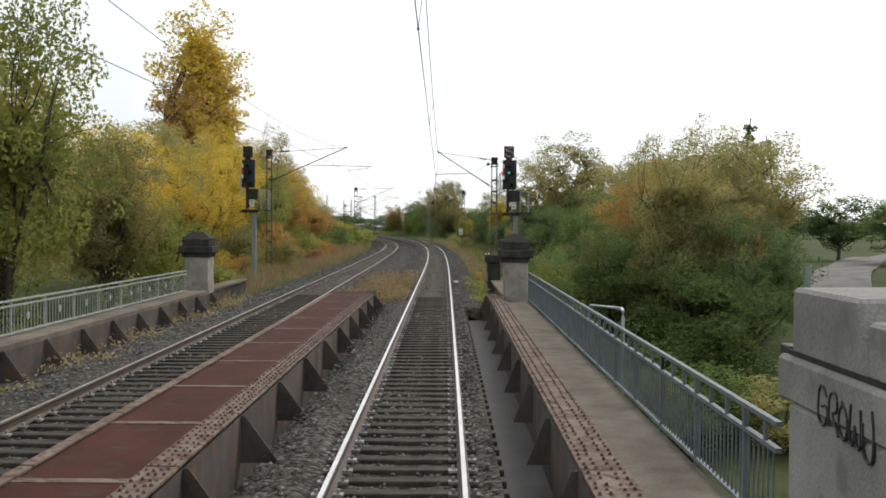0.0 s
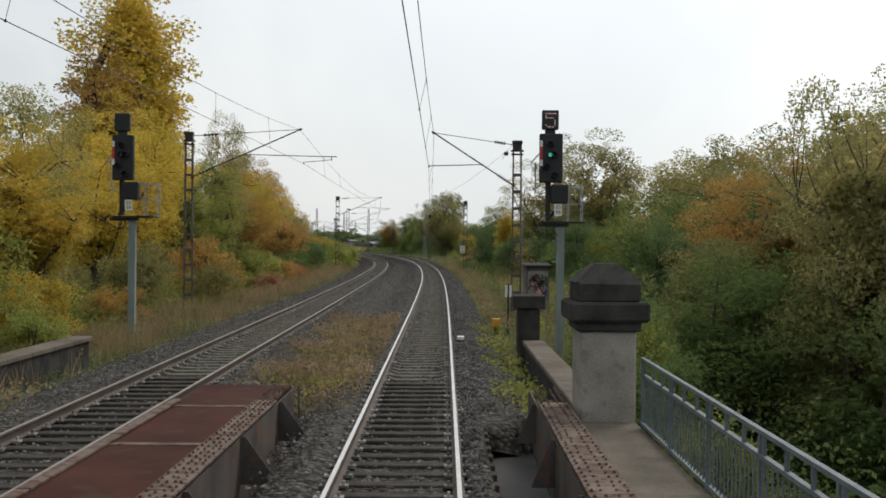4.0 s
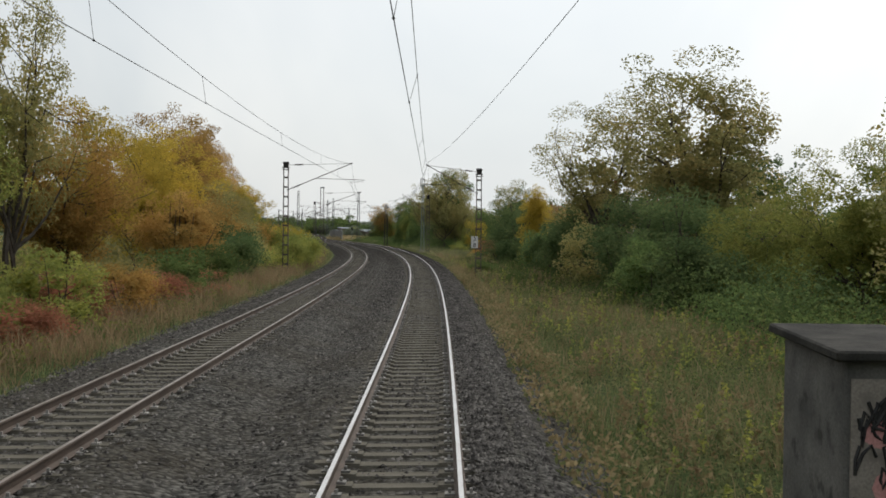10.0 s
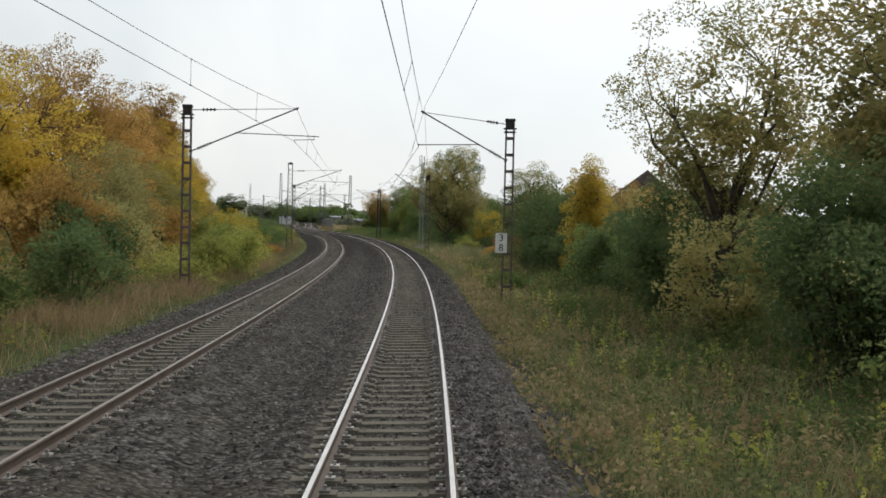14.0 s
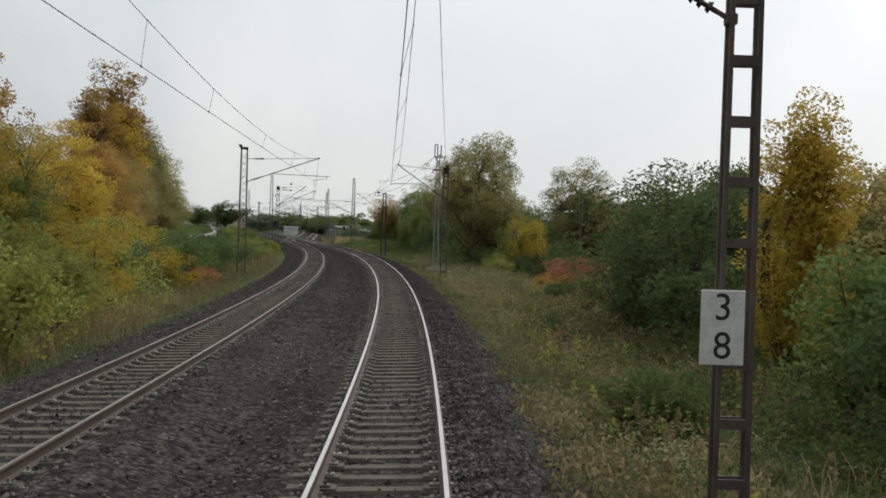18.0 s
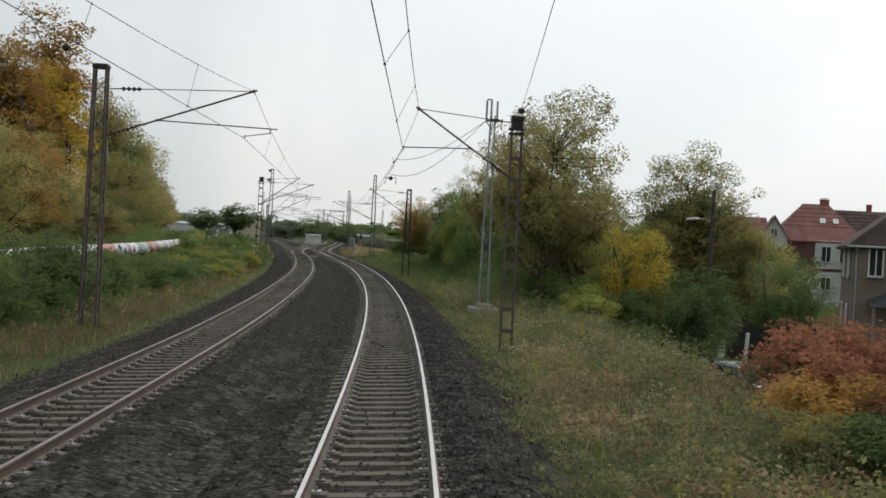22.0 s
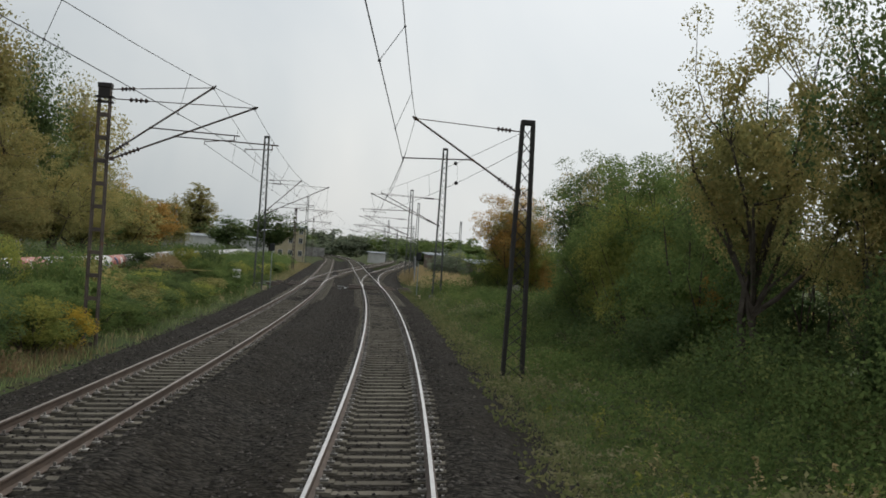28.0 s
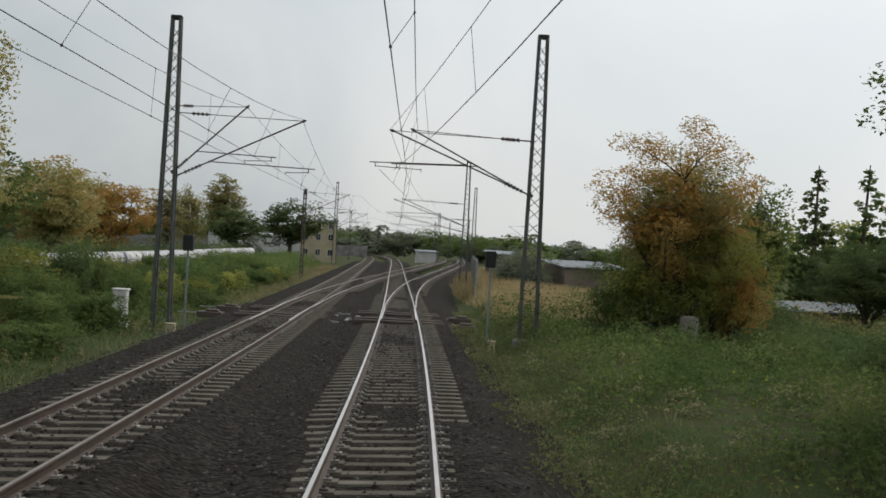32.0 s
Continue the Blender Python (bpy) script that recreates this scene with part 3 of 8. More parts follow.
def join_copies(name, me, mats, parent, kind="stuff", label=""):
    n = len(me.vertices)
    co = np.empty(n * 3)
    me.vertices.foreach_get("co", co)
    co = np.c_[co.reshape(-1, 3), np.ones(n)]
    faces = [list(p.vertices) for p in me.polygons]
    v = np.concatenate([co @ np.array(m).T[:, :3] for m in mats])
    quads = [np.array([f for f in faces if len(f) == 4], np.int32).reshape(-1, 4)]
    f = np.concatenate([quads[0] + i * n for i in range(len(mats))])
    ob = part_mesh(name, mesh_of(name, v, f, me.materials[0]), parent, label)
    return tagged(ob, kind=kind)


def lay_sleepers(parent, lat_at, up_at, single_from, single_to):
    near, far, timber = [], [], []
    for s in np.arange(-38, 47.5, 0.62):
        timber.append(sleeper_pose(s, lat_at(s), up_at(s) - 0.172))
    for s in np.arange(47.8, 600, 0.63):
        if 292 < s < 345 or (single_from > 1e9):
            continue
        (near if single_from < s < single_to else far).append(sleeper_pose(s, lat_at(s), up_at(s) - 0.168))
    for m in timber:
        part_mesh("timber_sleeper", ME_TIMBER, parent).matrix_basis = m
    for m in near:
        part_mesh("sleeper", ME_SLEEPER, parent).matrix_basis = m
    join_copies("distant_sleepers", ME_SLEEPER, far, parent)


lay_sleepers(track_right, lambda s: 0.0, lambda s: 0.0, 47, 230)
lay_sleepers(track_left, lambda s: float(second(s)[0]), lambda s: float(second(s)[1]), 47, 215)
# long sleepers under the points
for tr, lat_at, up_at in ((track_right, lambda s: 0.0, lambda s: 0.0), (track_left, lambda s: float(second(s)[0]), lambda s: float(second(s)[1]))):
    for s in np.arange(292.4, 345, 0.62):
        part_mesh("sleeper", ME_SLEEPER, tr).matrix_basis = sleeper_pose(s, lat_at(s), up_at(s) - 0.168, 1.08)

# rail fastenings: small plates and bolts on both sides of each rail
bm = bmesh.new()
block(bm, (0.11, 0.13, 0.03), (0, 0, 0.014))
block(bm, (0.035, 0.035, 0.06), (0.0, 0, 0.05))
me_clip = bpy.data.meshes.new("clip")
bm.to_mesh(me_clip)
bm.free()
me_clip.materials.append(M_CLIP)
for tr, at2 in ((track_right, False), (track_left, True)):
    ms = []
    for s in np.concatenate([np.arange(-6, 47.5, 0.62), np.arange(47.8, 292, 0.63), np.arange(292.4, 345, 0.62)]):
        l, u = second(s) if at2 else (0.0, 0.0)
        for d in (-0.87, -0.63, 0.63, 0.87):
            ms.append(sleeper_pose(s, float(l) + d, float(u) - 0.168))
    join_copies("fastenings", me_clip, ms, tr, label="small rusty rail clips and bolts")

# points and crossings beyond the straight
branch = root("turnout_tracks", pose(0, 0, 0), "diverging turnout and crossover rails shining between the tracks", "turnout", kind="structure")
q = np.arange(318, 560, 2.0)
d = q - 318
off_a = branch_at(q)
qb = q - 5
off_b = crossover_at(qb)
l2, z2 = second(qb)
lift = z2 * (1 - smoothstep(d, 10, 50)) - (l2 + off_b) * np.tan(cant_at(qb)) * smoothstep(d, 10, 50)
for side in (-0.75, 0.75):
    tongue = np.where(d < 9, 0.06 * (-np.sign(side)), 0)
    lay_rail(q, off_a + side + tongue, 0.003 - off_a * np.tan(cant_at(q)), branch)
    lay_rail(qb, l2 + off_b + side + tongue, lift + 0.004, branch)
ms = [sleeper_pose(s, float(branch_at(s)), -0.165 - float(branch_at(s) * np.tan(cant_at(s)))) for s in np.arange(345, 556, 0.66)]
join_copies("branch_sleepers", ME_SLEEPER, ms, branch)
ms = [sleeper_pose(s, float(np.interp(s, qb, l2 + off_b)), float(np.interp(s, qb, lift)) - 0.165) for s in np.arange(345, 552, 0.66)]
join_copies("crossover_sleepers", ME_SLEEPER, ms, branch)
w_s = np.arange(318, 560, 1.0)
w_t = np.linspace(0, 1, 18)
ws, wt = np.meshgrid(w_s, w_t, indexing="ij")
left_edge = np.maximum(1.3, branch_at(ws) - 2.0)
wlat = left_edge + (branch_at(ws) + 3.3 - left_edge) * wt
wz = -0.19 - 0.5 * smoothstep(wlat - branch_at(ws), 1.8, 3.3) - 0.3 * (1 - smoothstep(wt, 0, 0.12)) + rng.normal(0, 0.012, ws.shape)
wid = tagged(new("ballast", mesh_of("branch_ballast", spots(ws, wlat, wz), grid_faces(*ws.shape), M_BALLASTS[2], True)), "dark brown ballast under the branch track", "ballast", kind="structure")
for s, lat in ((318.6, 2.6), (323.4, 2.7), (319.4, -7.6), (323.8, -7.5)):
    pm = root("point_machine", stand(s, lat, -0.42), "low rust-dark point machine box beside the rails", "point machine", "point machines")
    bm = bmesh.new()
    block(bm, (1.0, 0.55, 0.24), (0, 0, 0.16), bevel=0.03)
    block(bm, (0.5, 0.4, 0.1), (0.1, 0, 0.32), bevel=0.03)
    part("housing", bm, M_STEEL, pm)
    bm = bmesh.new()
    bar(bm, (-1.3, 0.12, 0.2), (0.4, 0.12, 0.2), 0.05)
    part("drive_rod", bm, M_GALV, pm)
for s in (318.2, 319.6, 323.0, 324.4):
    for lat, w in ((0.0, 3.6), (-4.7, 3.6)):
        hs_ = root("hollow_sleeper", stand(s, lat, -0.29), "hollow steel sleeper carrying the point rods", "steel sleeper", "steel sleepers")
        bm = bmesh.new()
        block(bm, (w, 0.26, 0.2), (0, 0, 0.12), bevel=0.02)
        part("trough", bm, M_STEEL, hs_)
for s, lat, tn in ((319.4, -3.1, 10), (319.8, -2.1, -6), (318.2, -2.9, 80), (321.6, -1.7, 4), (321.4, -2.8, -12), (323.6, -2.7, 85), (321.0, -3.3, 8)):
    rd = root("point_rod", stand(s, lat, -0.28, tn), "loose pale steel rod lying between the tracks", "steel rod", "steel rods")
    bm = bmesh.new()
    bar(bm, (0, -0.55, 0.05), (0, 0.55, 0.05), 0.09, 0.06)
    block(bm, (0.2, 0.16, 0.07), (0, 0.5, 0.06))
    part("rod", bm, M_GALV, rd)

# ---- the bridge ----
br = root("plate_girder_bridge", stand(0, 0), "old riveted steel girder bridge with a rust-red box girder between the tracks", "bridge", kind="structure")
bm = bmesh.new()
block(bm, (1.5, 73, 0.05), (-2.95, 6.2, 0.33))
part("top_plate", bm, M_REDPLATE, br, "rust-red box girder top plate with cross seams")
bm = bmesh.new()
for y in np.arange(-28, 42, 3.24):
    block(bm, (1.14, 0.018, 0.012), (-3.05, y, 0.36))
    block(bm, (1.14, 0.16, 0.006), (-3.05, y + 0.1, 0.358))
part("seam", bm, M_FLANGE, br)
for x, w in ((-2.3, 0.34), (2.1, 0.46), (-3.66, 0.14)):
    for y in np.arange(-29, 42, 3.24):
        bm = bmesh.new()
        block(bm, (w, 3.2 if x != 2.1 else 3.22, 0.03), (x, y + 0.0, 0.372 + 0.008 * rng.random()), (0, rng.normal(0, 0.3), 0), 0.004)
        part("flange_plate", bm, M_FLANGE, br)
rv = []
for x in (-2.42, -2.33, -2.25, -2.18, 1.92, 2.02, 2.17, 2.27):
    for y in np.arange(-6, 42.4, 0.23):
        rv.append(pose(x + rng.normal(0, 0.006), y + rng.uniform(0, 0.1), 0.395))
bm = bmesh.new()
bmesh.ops.create_cube(bm, size=0.042)
me_rv = bpy.data.meshes.new("rivet")
for v in bm.verts:
    if v.co.z > 0:
        v.co.x *= 0.55
        v.co.y *= 0.55
bm.to_mesh(me_rv)
bm.free()
me_rv.materials.append(M_FLANGE)
join_copies("rivets", me_rv, rv, br, label="rows of round rivet heads")
for x0 in (-2.16, -3.68, 1.88, -8.1):
    bm = bmesh.new()
    block(bm, (0.03, 73, 1.5), (x0, 6.2, -0.44))
    part("web", bm, M_GIRDER, br)
for x0, sgn in ((-2.14, 1), (1.86, -1), (-8.08, 1)):
    for y in np.arange(-4.5, 42.5, 3.24 if x0 > -8 else 2.43):
        bm = bmesh.new()
        wid = 0.5 if x0 != 1.86 else 0.3
        v = [bm.verts.new((x0 + sgn * a, y + b, c)) for b in (-0.012, 0.012) for a, c in ((0, 0.33), (0.06, 0.33), (wid, -0.28), (0, -0.28))]
        bm.faces.new(v[:4])
        bm.faces.new(v[4:][::-1])
        for i in range(4):
            bm.faces.new((v[i], v[i + 4], v[(i + 1) % 4 + 4], v[(i + 1) % 4]))
        part("gusset", bm, M_GIRDER, br)
bm = bmesh.new()
block(bm, (0.03, 0.03, 0.6), (-2.05, 42.6, 0.05))
for x, w in ((-2.92, 1.5),):
    block(bm, (w, 0.03, 1.2), (x, 42.7, -0.27))
part("end_plate", bm, M_GIRDER, br)
# the deck's dark colour stands in for shade in the trough beside the rails
bm = bmesh.new()
block(bm, (4.0, 73, 0.12), (0, 6.2, -0.62))
block(bm, (4.4, 73, 0.12), (-5.9, 6.2, -0.62))
part("deck", bm, M_DARK, br)
bm = bmesh.new()
block(bm, (0.86, 70.5, 0.14), (2.78, 4.6, 0.17))
part("walkway", bm, M_WALK, br, "brown-grey concrete walkway slab with worn patches")
bm = bmesh.new()
block(bm, (0.8, 72, 0.1), (-8.5, 5.5, 0.36))
part("walkway", bm, M_WALK, br)
for y0 in (-31.5, 41.0):
    bm = bmesh.new()
    block(bm, (13.2, 2.6, 5.6), (-2.9, y0 + 0.2, -3.45))
    part("abutment", bm, M_STONEWALL, br)


def railing(name, lat, z0, z1, s0, s1, rails, label, step=0.155, ornament=False, first=0.0, paint=None):
    r = root(name, stand(0, lat, z0), label, "railing", "bridge railings")
    h = z1 - z0
    paint = paint or M_RAILPAINT
    posts = np.arange(s0 + first, s1 + 0.1, 2.05)
    for y in posts:
        bm = bmesh.new()
        block(bm, (0.05, 0.05, h), (0, y, h / 2))
        part("post", bm, paint, r)
    for k in rails:
        bm = bmesh.new()
        block(bm, (0.055, s1 - s0, 0.04), (0, (s0 + s1) / 2, h * k))
        part("rail", bm, paint, r)
    top = rails[-2] * h
    for y in np.arange(s0 + step, s1, step):
        bm = bmesh.new()
        block(bm, (0.014, 0.022, top - 0.06), (0, y, 0.06 + (top - 0.06) / 2))
        part("baluster", bm, paint, r)
    if ornament:
        for y in posts[:-1] + 1.02:
            bm = bmesh.new()
            bmesh.ops.create_cone(bm, segments=10, radius1=0.09, radius2=0.09, depth=0.02, matrix=pose(0, y, h * 0.5, 0, 90, 0), cap_ends=True)
            part("roundel", bm, paint, r)
    else:
        for y in np.arange(s0 + 0.4, s1, 0.68):
            bm = bmesh.new()
            block(bm, (0.03, 0.05, h * (rails[-1] - rails[-2])), (0, y, h * (rails[-1] + rails[-2]) / 2))
            part("short_post", bm, paint, r)
    return r


railing("bridge_railing", 3.22, 0.24, 1.22, 9.34, 39.2, (0.08, 0.78, 1.0), "grey-blue painted steel railing with close balusters along the walkway", first=1.06)
railing("bridge_railing", -8.72, 0.41, 1.16, 8, 40.6, (0.08, 0.85, 1.0), "pale green-grey steel railing with round ornaments beyond the track", 0.2, True, paint=M_RAILPALE)


def pillar(s, lat, z0, shaft_top, cap_top, w, d, label):
    p = root("stone_pillar", stand(s, lat, z0), label, "pillar", "bridge end pillars")
    bm = bmesh.new()
    h = shaft_top - z0
    block(bm, (w, d, h), (0, 0, h / 2), bevel=0.03)
    part("shaft", bm, M_STONEWALL, p, "pale weathered sandstone shaft")
    bm = bmesh.new()
    c = cap_top - shaft_top
    block(bm, (w + 0.12, d + 0.12, c * 0.14), (0, 0, h + c * 0.07), bevel=0.02)
    block(bm, (w + 0.34, d + 0.34, c * 0.3), (0, 0, h + c * 0.29), bevel=0.04)
    block(bm, (w + 0.1, d + 0.1, c * 0.3), (0, 0, h + c * 0.58), bevel=0.03)
    r = bmesh.ops.create_cone(bm, segments=4, radius1=(w + 0.12) * 0.74, radius2=(w - 0.3) * 0.5, depth=c * 0.27, cap_ends=True, matrix=pose(0, 0, h + c * 0.86, 0, 0, 45))
    part("cap", bm, M_CAP, p, "soot-blackened moulded stone cap")
    return p


pillar(40.2, 2.95, -0.6, 1.5, 2.48, 0.82, 1.0, "square sandstone pillar with a black moulded cap at the bridge end")
pillar(43.4, -8.7, -0.5, 1.52, 2.45, 0.9, 1.1, "square sandstone pillar with a dark cap beyond the far track")
pillar(-30, 2.95, -0.6, 1.5, 2.48, 0.82, 1.0, "square sandstone pillar with a dark cap behind on the bridge")
for lat in (2.86, -8.75):
    pw = root("parapet_wall", stand(46.8, lat, -0.8), "low dark stone parapet wall with a brown coping", "parapet", "parapets")
    bm = bmesh.new()
    block(bm, (0.42, 11.6, 0.95), (0, 0, 0.47))
    part("wall", bm, M_CAP, pw)
    bm = bmesh.new()
    for y in np.arange(-5.0, 5.2, 1.45):
        block(bm, (0.56, 1.43, 0.12), (0, y, 1.0), bevel=0.02)
    part("coping", bm, M_WALK, pw)
st = root("end_stone", stand(53.2, 2.76, -0.7), "squat dark stone block ending the parapet wall", "stone block")
bm = bmesh.new()
block(bm, (0.56, 0.8, 1.75), (0, 0, 0.87), bevel=0.05)
block(bm, (0.82, 0.96, 0.34), (0, 0, 1.92), bevel=0.025)
part("stone", bm, M_CAP, st)

# the concrete pier beside the walkway
ab = root("concrete_pier", stand(7.3, 4.25, -5.7), "tall grey weathered concrete pier with scrawled graffiti beside the railing", "pier")
for nm, dim, at in (("wall", (2.06, 4.05, 7.14), (0, -0.275, 3.57)), ("corbel", (2.08, 4.33, 0.35), (0, -0.135, 7.315)), ("joint", (1.98, 4.2, 0.06), (0.01, -0.15, 7.5)), ("upper_block", (2.02, 1.62, 0.53), (0.02, 1.0, 7.775)), ("lower_block", (2.0, 2.6, 0.38), (0.02, -1.1, 7.7))):
    bm = bmesh.new()
    block(bm, dim, at, bevel=0.0 if nm == "joint" else 0.03)
    for v in bm.verts:
        if nm == "upper_block" and v.co.y < 0.5 and v.co.z > 7.9:
            v.co.y += 0.16
        v.co.z += 0.012 * math.sin(v.co.y * 9.0 + v.co.x * 5.0) * (v.co.z > 7.6)
    part(nm, bm, M_CAP if nm == "joint" else M_CONCWALL, ab)
bm = bmesh.new()
block(bm, (0.1, 0.28, 0.09), (-0.9, 2.14, 7.5), bevel=0.01)
part("bracket", bm, M_DARK, ab)


def rounded(pts):
    """Cuts the corners of an open stroke three times."""
    for _ in range(3):
        q = [pts[0]]
        for (x0, y0), (x1, y1) in zip(pts, pts[1:]):
            q += [(0.75 * x0 + 0.25 * x1, 0.75 * y0 + 0.25 * y1), (0.25 * x0 + 0.75 * x1, 0.25 * y0 + 0.75 * y1)]
        pts = q + [pts[-1]]
    return pts


bm = bmesh.new()
for pts in ([(0.17, 0.3), (0.1, 0.42), (0, 0.38), (-0.02, 0.0), (0.1, -0.06), (0.2, 0.06), (0.18, 0.2), (0.06, 0.17)], [(0.22, -0.02), (0.22, 0.36), (0.38, 0.4), (0.4, 0.16), (0.26, 0.16), (0.42, -0.08)], [(0.5, 0.3), (0.42, 0.2), (0.43, -0.06), (0.58, -0.1), (0.6, 0.2), (0.48, 0.32)], [(0.66, 0.34), (0.62, -0.08), (0.72, -0.1), (0.74, 0.2), (0.74, -0.1), (0.86, -0.1), (0.84, 0.32)], [(0.88, 0.2), (0.88, -0.16), (1.06, -0.2), (1.08, 0.1), (1.04, 0.36)]):
    pipe(bm, [(-1.042, 0.97 - a * 1.0, 7.13 + b * 0.62) for a, b in rounded(pts)], 0.012, 5)
part("graffiti", bm, M_INK, ab, "black sprayed scrawl")
hr = root("stair_handrail", stand(31.2, 4.82, -5.3), "bent galvanised pipe handrail above the steps down", "handrail")
bm = bmesh.new()
pipe(bm, [(-0.17, 2.45, 4.5), (-0.16, 2.4, 5.4), (-0.14, 2.3, 5.7), (-0.11, 2.05, 5.79), (0.13, -2.1, 6.0), (0.14, -2.25, 5.95), (0.14, -2.3, 5.8), (0.14, -2.3, 0.0)], 0.04, 8)
part("pipe", bm, M_GALV, hr, smooth=True)
sp_ = root("road_sign", stand(45.0, 14.6, float(ground_z(45.0, 14.6))), "dark steel post with a triangular road sign seen from behind", "road sign")
gz = float(ground_z(45.0, 14.6))
bm = bmesh.new()
pipe(bm, [(0, 0, -0.2), (0, 0, 1.25 - gz)], 0.13, 10)
part("post", bm, M_GREENPOLE, sp_)
bm = bmesh.new()
v = [bm.verts.new((x, 0.0, z)) for x, z in ((0.2, -1.2 - gz), (1.1, -1.2 - gz), (0.65, -2.0 - gz))]
bm.faces.new(v)
bmesh.ops.solidify(bm, geom=bm.faces[:], thickness=0.03)
part("sign_plate", bm, M_DARK, sp_, "dark grey back of a triangular plate")
bm = bmesh.new()
bar(bm, (0, 0.03, -1.45 - gz), (0.7, 0.03, -1.45 - gz), 0.05)
part("bracket", bm, M_STEEL, sp_)
# the road that passes under the bridge
M_ROAD = mat("worn_asphalt", (0.11, 0.105, 0.1), (0.17, 0.165, 0.155), 0.5, 0.9, bump=0.4)
r_k = [(17, -180), (17, -60), (17, -20), (18, 0), (24, 9), (38, 17), (60, 23.5), (90, 31.5), (125, 44), (170, 66), (215, 94), (260, 130), (330, 200)]
rk = np.array(r_k, float)
u = np.linspace(0, len(rk) - 1, 130)
cs, cl_ = np.interp(u, range(len(rk)), rk[:, 0]), np.interp(u, range(len(rk)), rk[:, 1])
for _ in range(3):
    cs[1:-1], cl_[1:-1] = (cs[:-2] + cs[1:-1] + cs[2:]) / 3, (cl_[:-2] + cl_[1:-1] + cl_[2:]) / 3
ds, dl = np.gradient(cs), np.gradient(cl_)
nn = np.hypot(ds, dl)
cross = np.linspace(-3.0, 3.0, 5)
rs_, rl_ = cs[:, None] - dl[:, None] / nn[:, None] * cross, cl_[:, None] + ds[:, None] / nn[:, None] * cross
rz_ = np.maximum(ground_z(rs_, rl_), ground_z(cs, cl_)[:, None]) + 0.12
tagged(new("road", mesh_of("road", spots(rs_, rl_, rz_), grid_faces(*rs_.shape), M_ROAD, True)), "worn grey asphalt road below the embankment", "road", kind="structure")

# ---- masts, cantilevers and wires ----


def lattice(bm_leg, bm_lace, h, w0, w1, d0, d1, leg, style, pitch, base=0.0):
    """Two or four legs that run together upwards, tied by battens or cross lacing."""
    def corner(i, z):
        t = z / h
        w, d = w0 + (w1 - w0) * t, d0 + (d1 - d0) * t
        return Vector(((-1, 1, 1, -1)[i] * w / 2, (-1, -1, 1, 1)[i] * d / 2, z))
    for i in range(4):
        bar(bm_leg[i], corner(i, -0.3), corner(i, h), leg)
    z, k = 0.25, 0
    while z + pitch < h:
        for a, b in ((0, 1), (2, 3)) if style == "batten" else ((0, 1), (1, 2), (2, 3), (3, 0)):
            if style == "batten":
                bar(bm_lace, corner(a, z), corner(b, z), 0.03, 0.11)
            else:
                p, r = (a, b) if k % 2 == 0 else (b, a)
                bar(bm_lace, corner(p, z), corner(r, z + pitch), min(leg * 0.7, 0.06), 0.02)
        z += pitch
        k += 1


def insulator(parent, a, b, n=5):
    a, b = Vector(a), Vector(b)
    bm = bmesh.new()
    pipe(bm, [a, b], 0.028, 6)
    d = (b - a).normalized()
    q4 = d.to_track_quat("Z", "Y").to_matrix().to_4x4()
    for i in range(n):
        m = Matrix.Translation(a.lerp(b, (i + 0.5) / n)) @ q4
        bmesh.ops.create_cone(bm, segments=10, radius1=0.075, radius2=0.05, depth=(b - a).length / n * 0.45, cap_ends=True, matrix=m)
    return part("insulator", bm, M_INSUL, parent, "brown ribbed insulator")


def cantilever(m, base, lat, x0, side, tip, foot_z, tie_z, end, hook, y=0.0):
    """An arm towards the track: a sloping tube from the mast to tip, a tie above it and a level arm whose end carries the
    contact wire, straight or by a short hooked arm that points back to the mast. tip and end are (offset, height)."""
    top = Vector((tip[0] - lat, y, tip[1] - base))
    foot = Vector((x0, y, foot_z - base))
    i0, i1 = foot.lerp(top, 0.06), foot.lerp(top, 0.2)
    insulator(m, i0, i1)
    bm = bmesh.new()
    pipe(bm, [foot, i0], 0.03, 6)
    pipe(bm, [i1, top + (top - foot).normalized() * 0.1], 0.03, 6)
    knob(bm, top, 0.06)
    block(bm, (0.12, 0.16, 0.12), foot, bevel=0.01)
    part("sloping_tube", bm, M_STEEL, m)
    a, b = Vector((x0, y, tie_z - base)), top
    insulator(m, a.lerp(b, 0.1), a.lerp(b, 0.24), 4)
    bm = bmesh.new()
    pipe(bm, [a, a.lerp(b, 0.1)], 0.018, 5)
    pipe(bm, [a.lerp(b, 0.24), b], 0.014, 5)
    part("tie_rod", bm, M_STEEL, m)
    far = Vector((end[0] - lat, y, end[1] - base))
    k = (far.z + 0.07 - foot.z) / (top.z - foot.z)
    near = foot.lerp(top, max(0.25, min(0.7, k)))
    bm = bmesh.new()
    pipe(bm, [near, far], 0.02, 6)
    knob(bm, near, 0.045, seg=6)
    if hook:
        back = Vector((hook[0] - lat, y, hook[1] - base))
        root_ = far.lerp(near, 0.06)
        pipe(bm, [root_, root_ - Vector((0, 0, 0.17))], 0.016, 5)
        pipe(bm, [root_ - Vector((0, 0, 0.13)), back.lerp(root_, 0.08) - Vector((0, 0, 0.03)), back], 0.014, 5)
        pipe(bm, [back, back - Vector((0, 0, 0.1))], 0.014, 5)
    else:
        pipe(bm, [far, far - Vector((0, 0, 0.1))], 0.018, 5)
        knob(bm, far, 0.04, seg=6)
    part("steady_arm", bm, M_STEEL, m)


WIRE_Z = 5.5


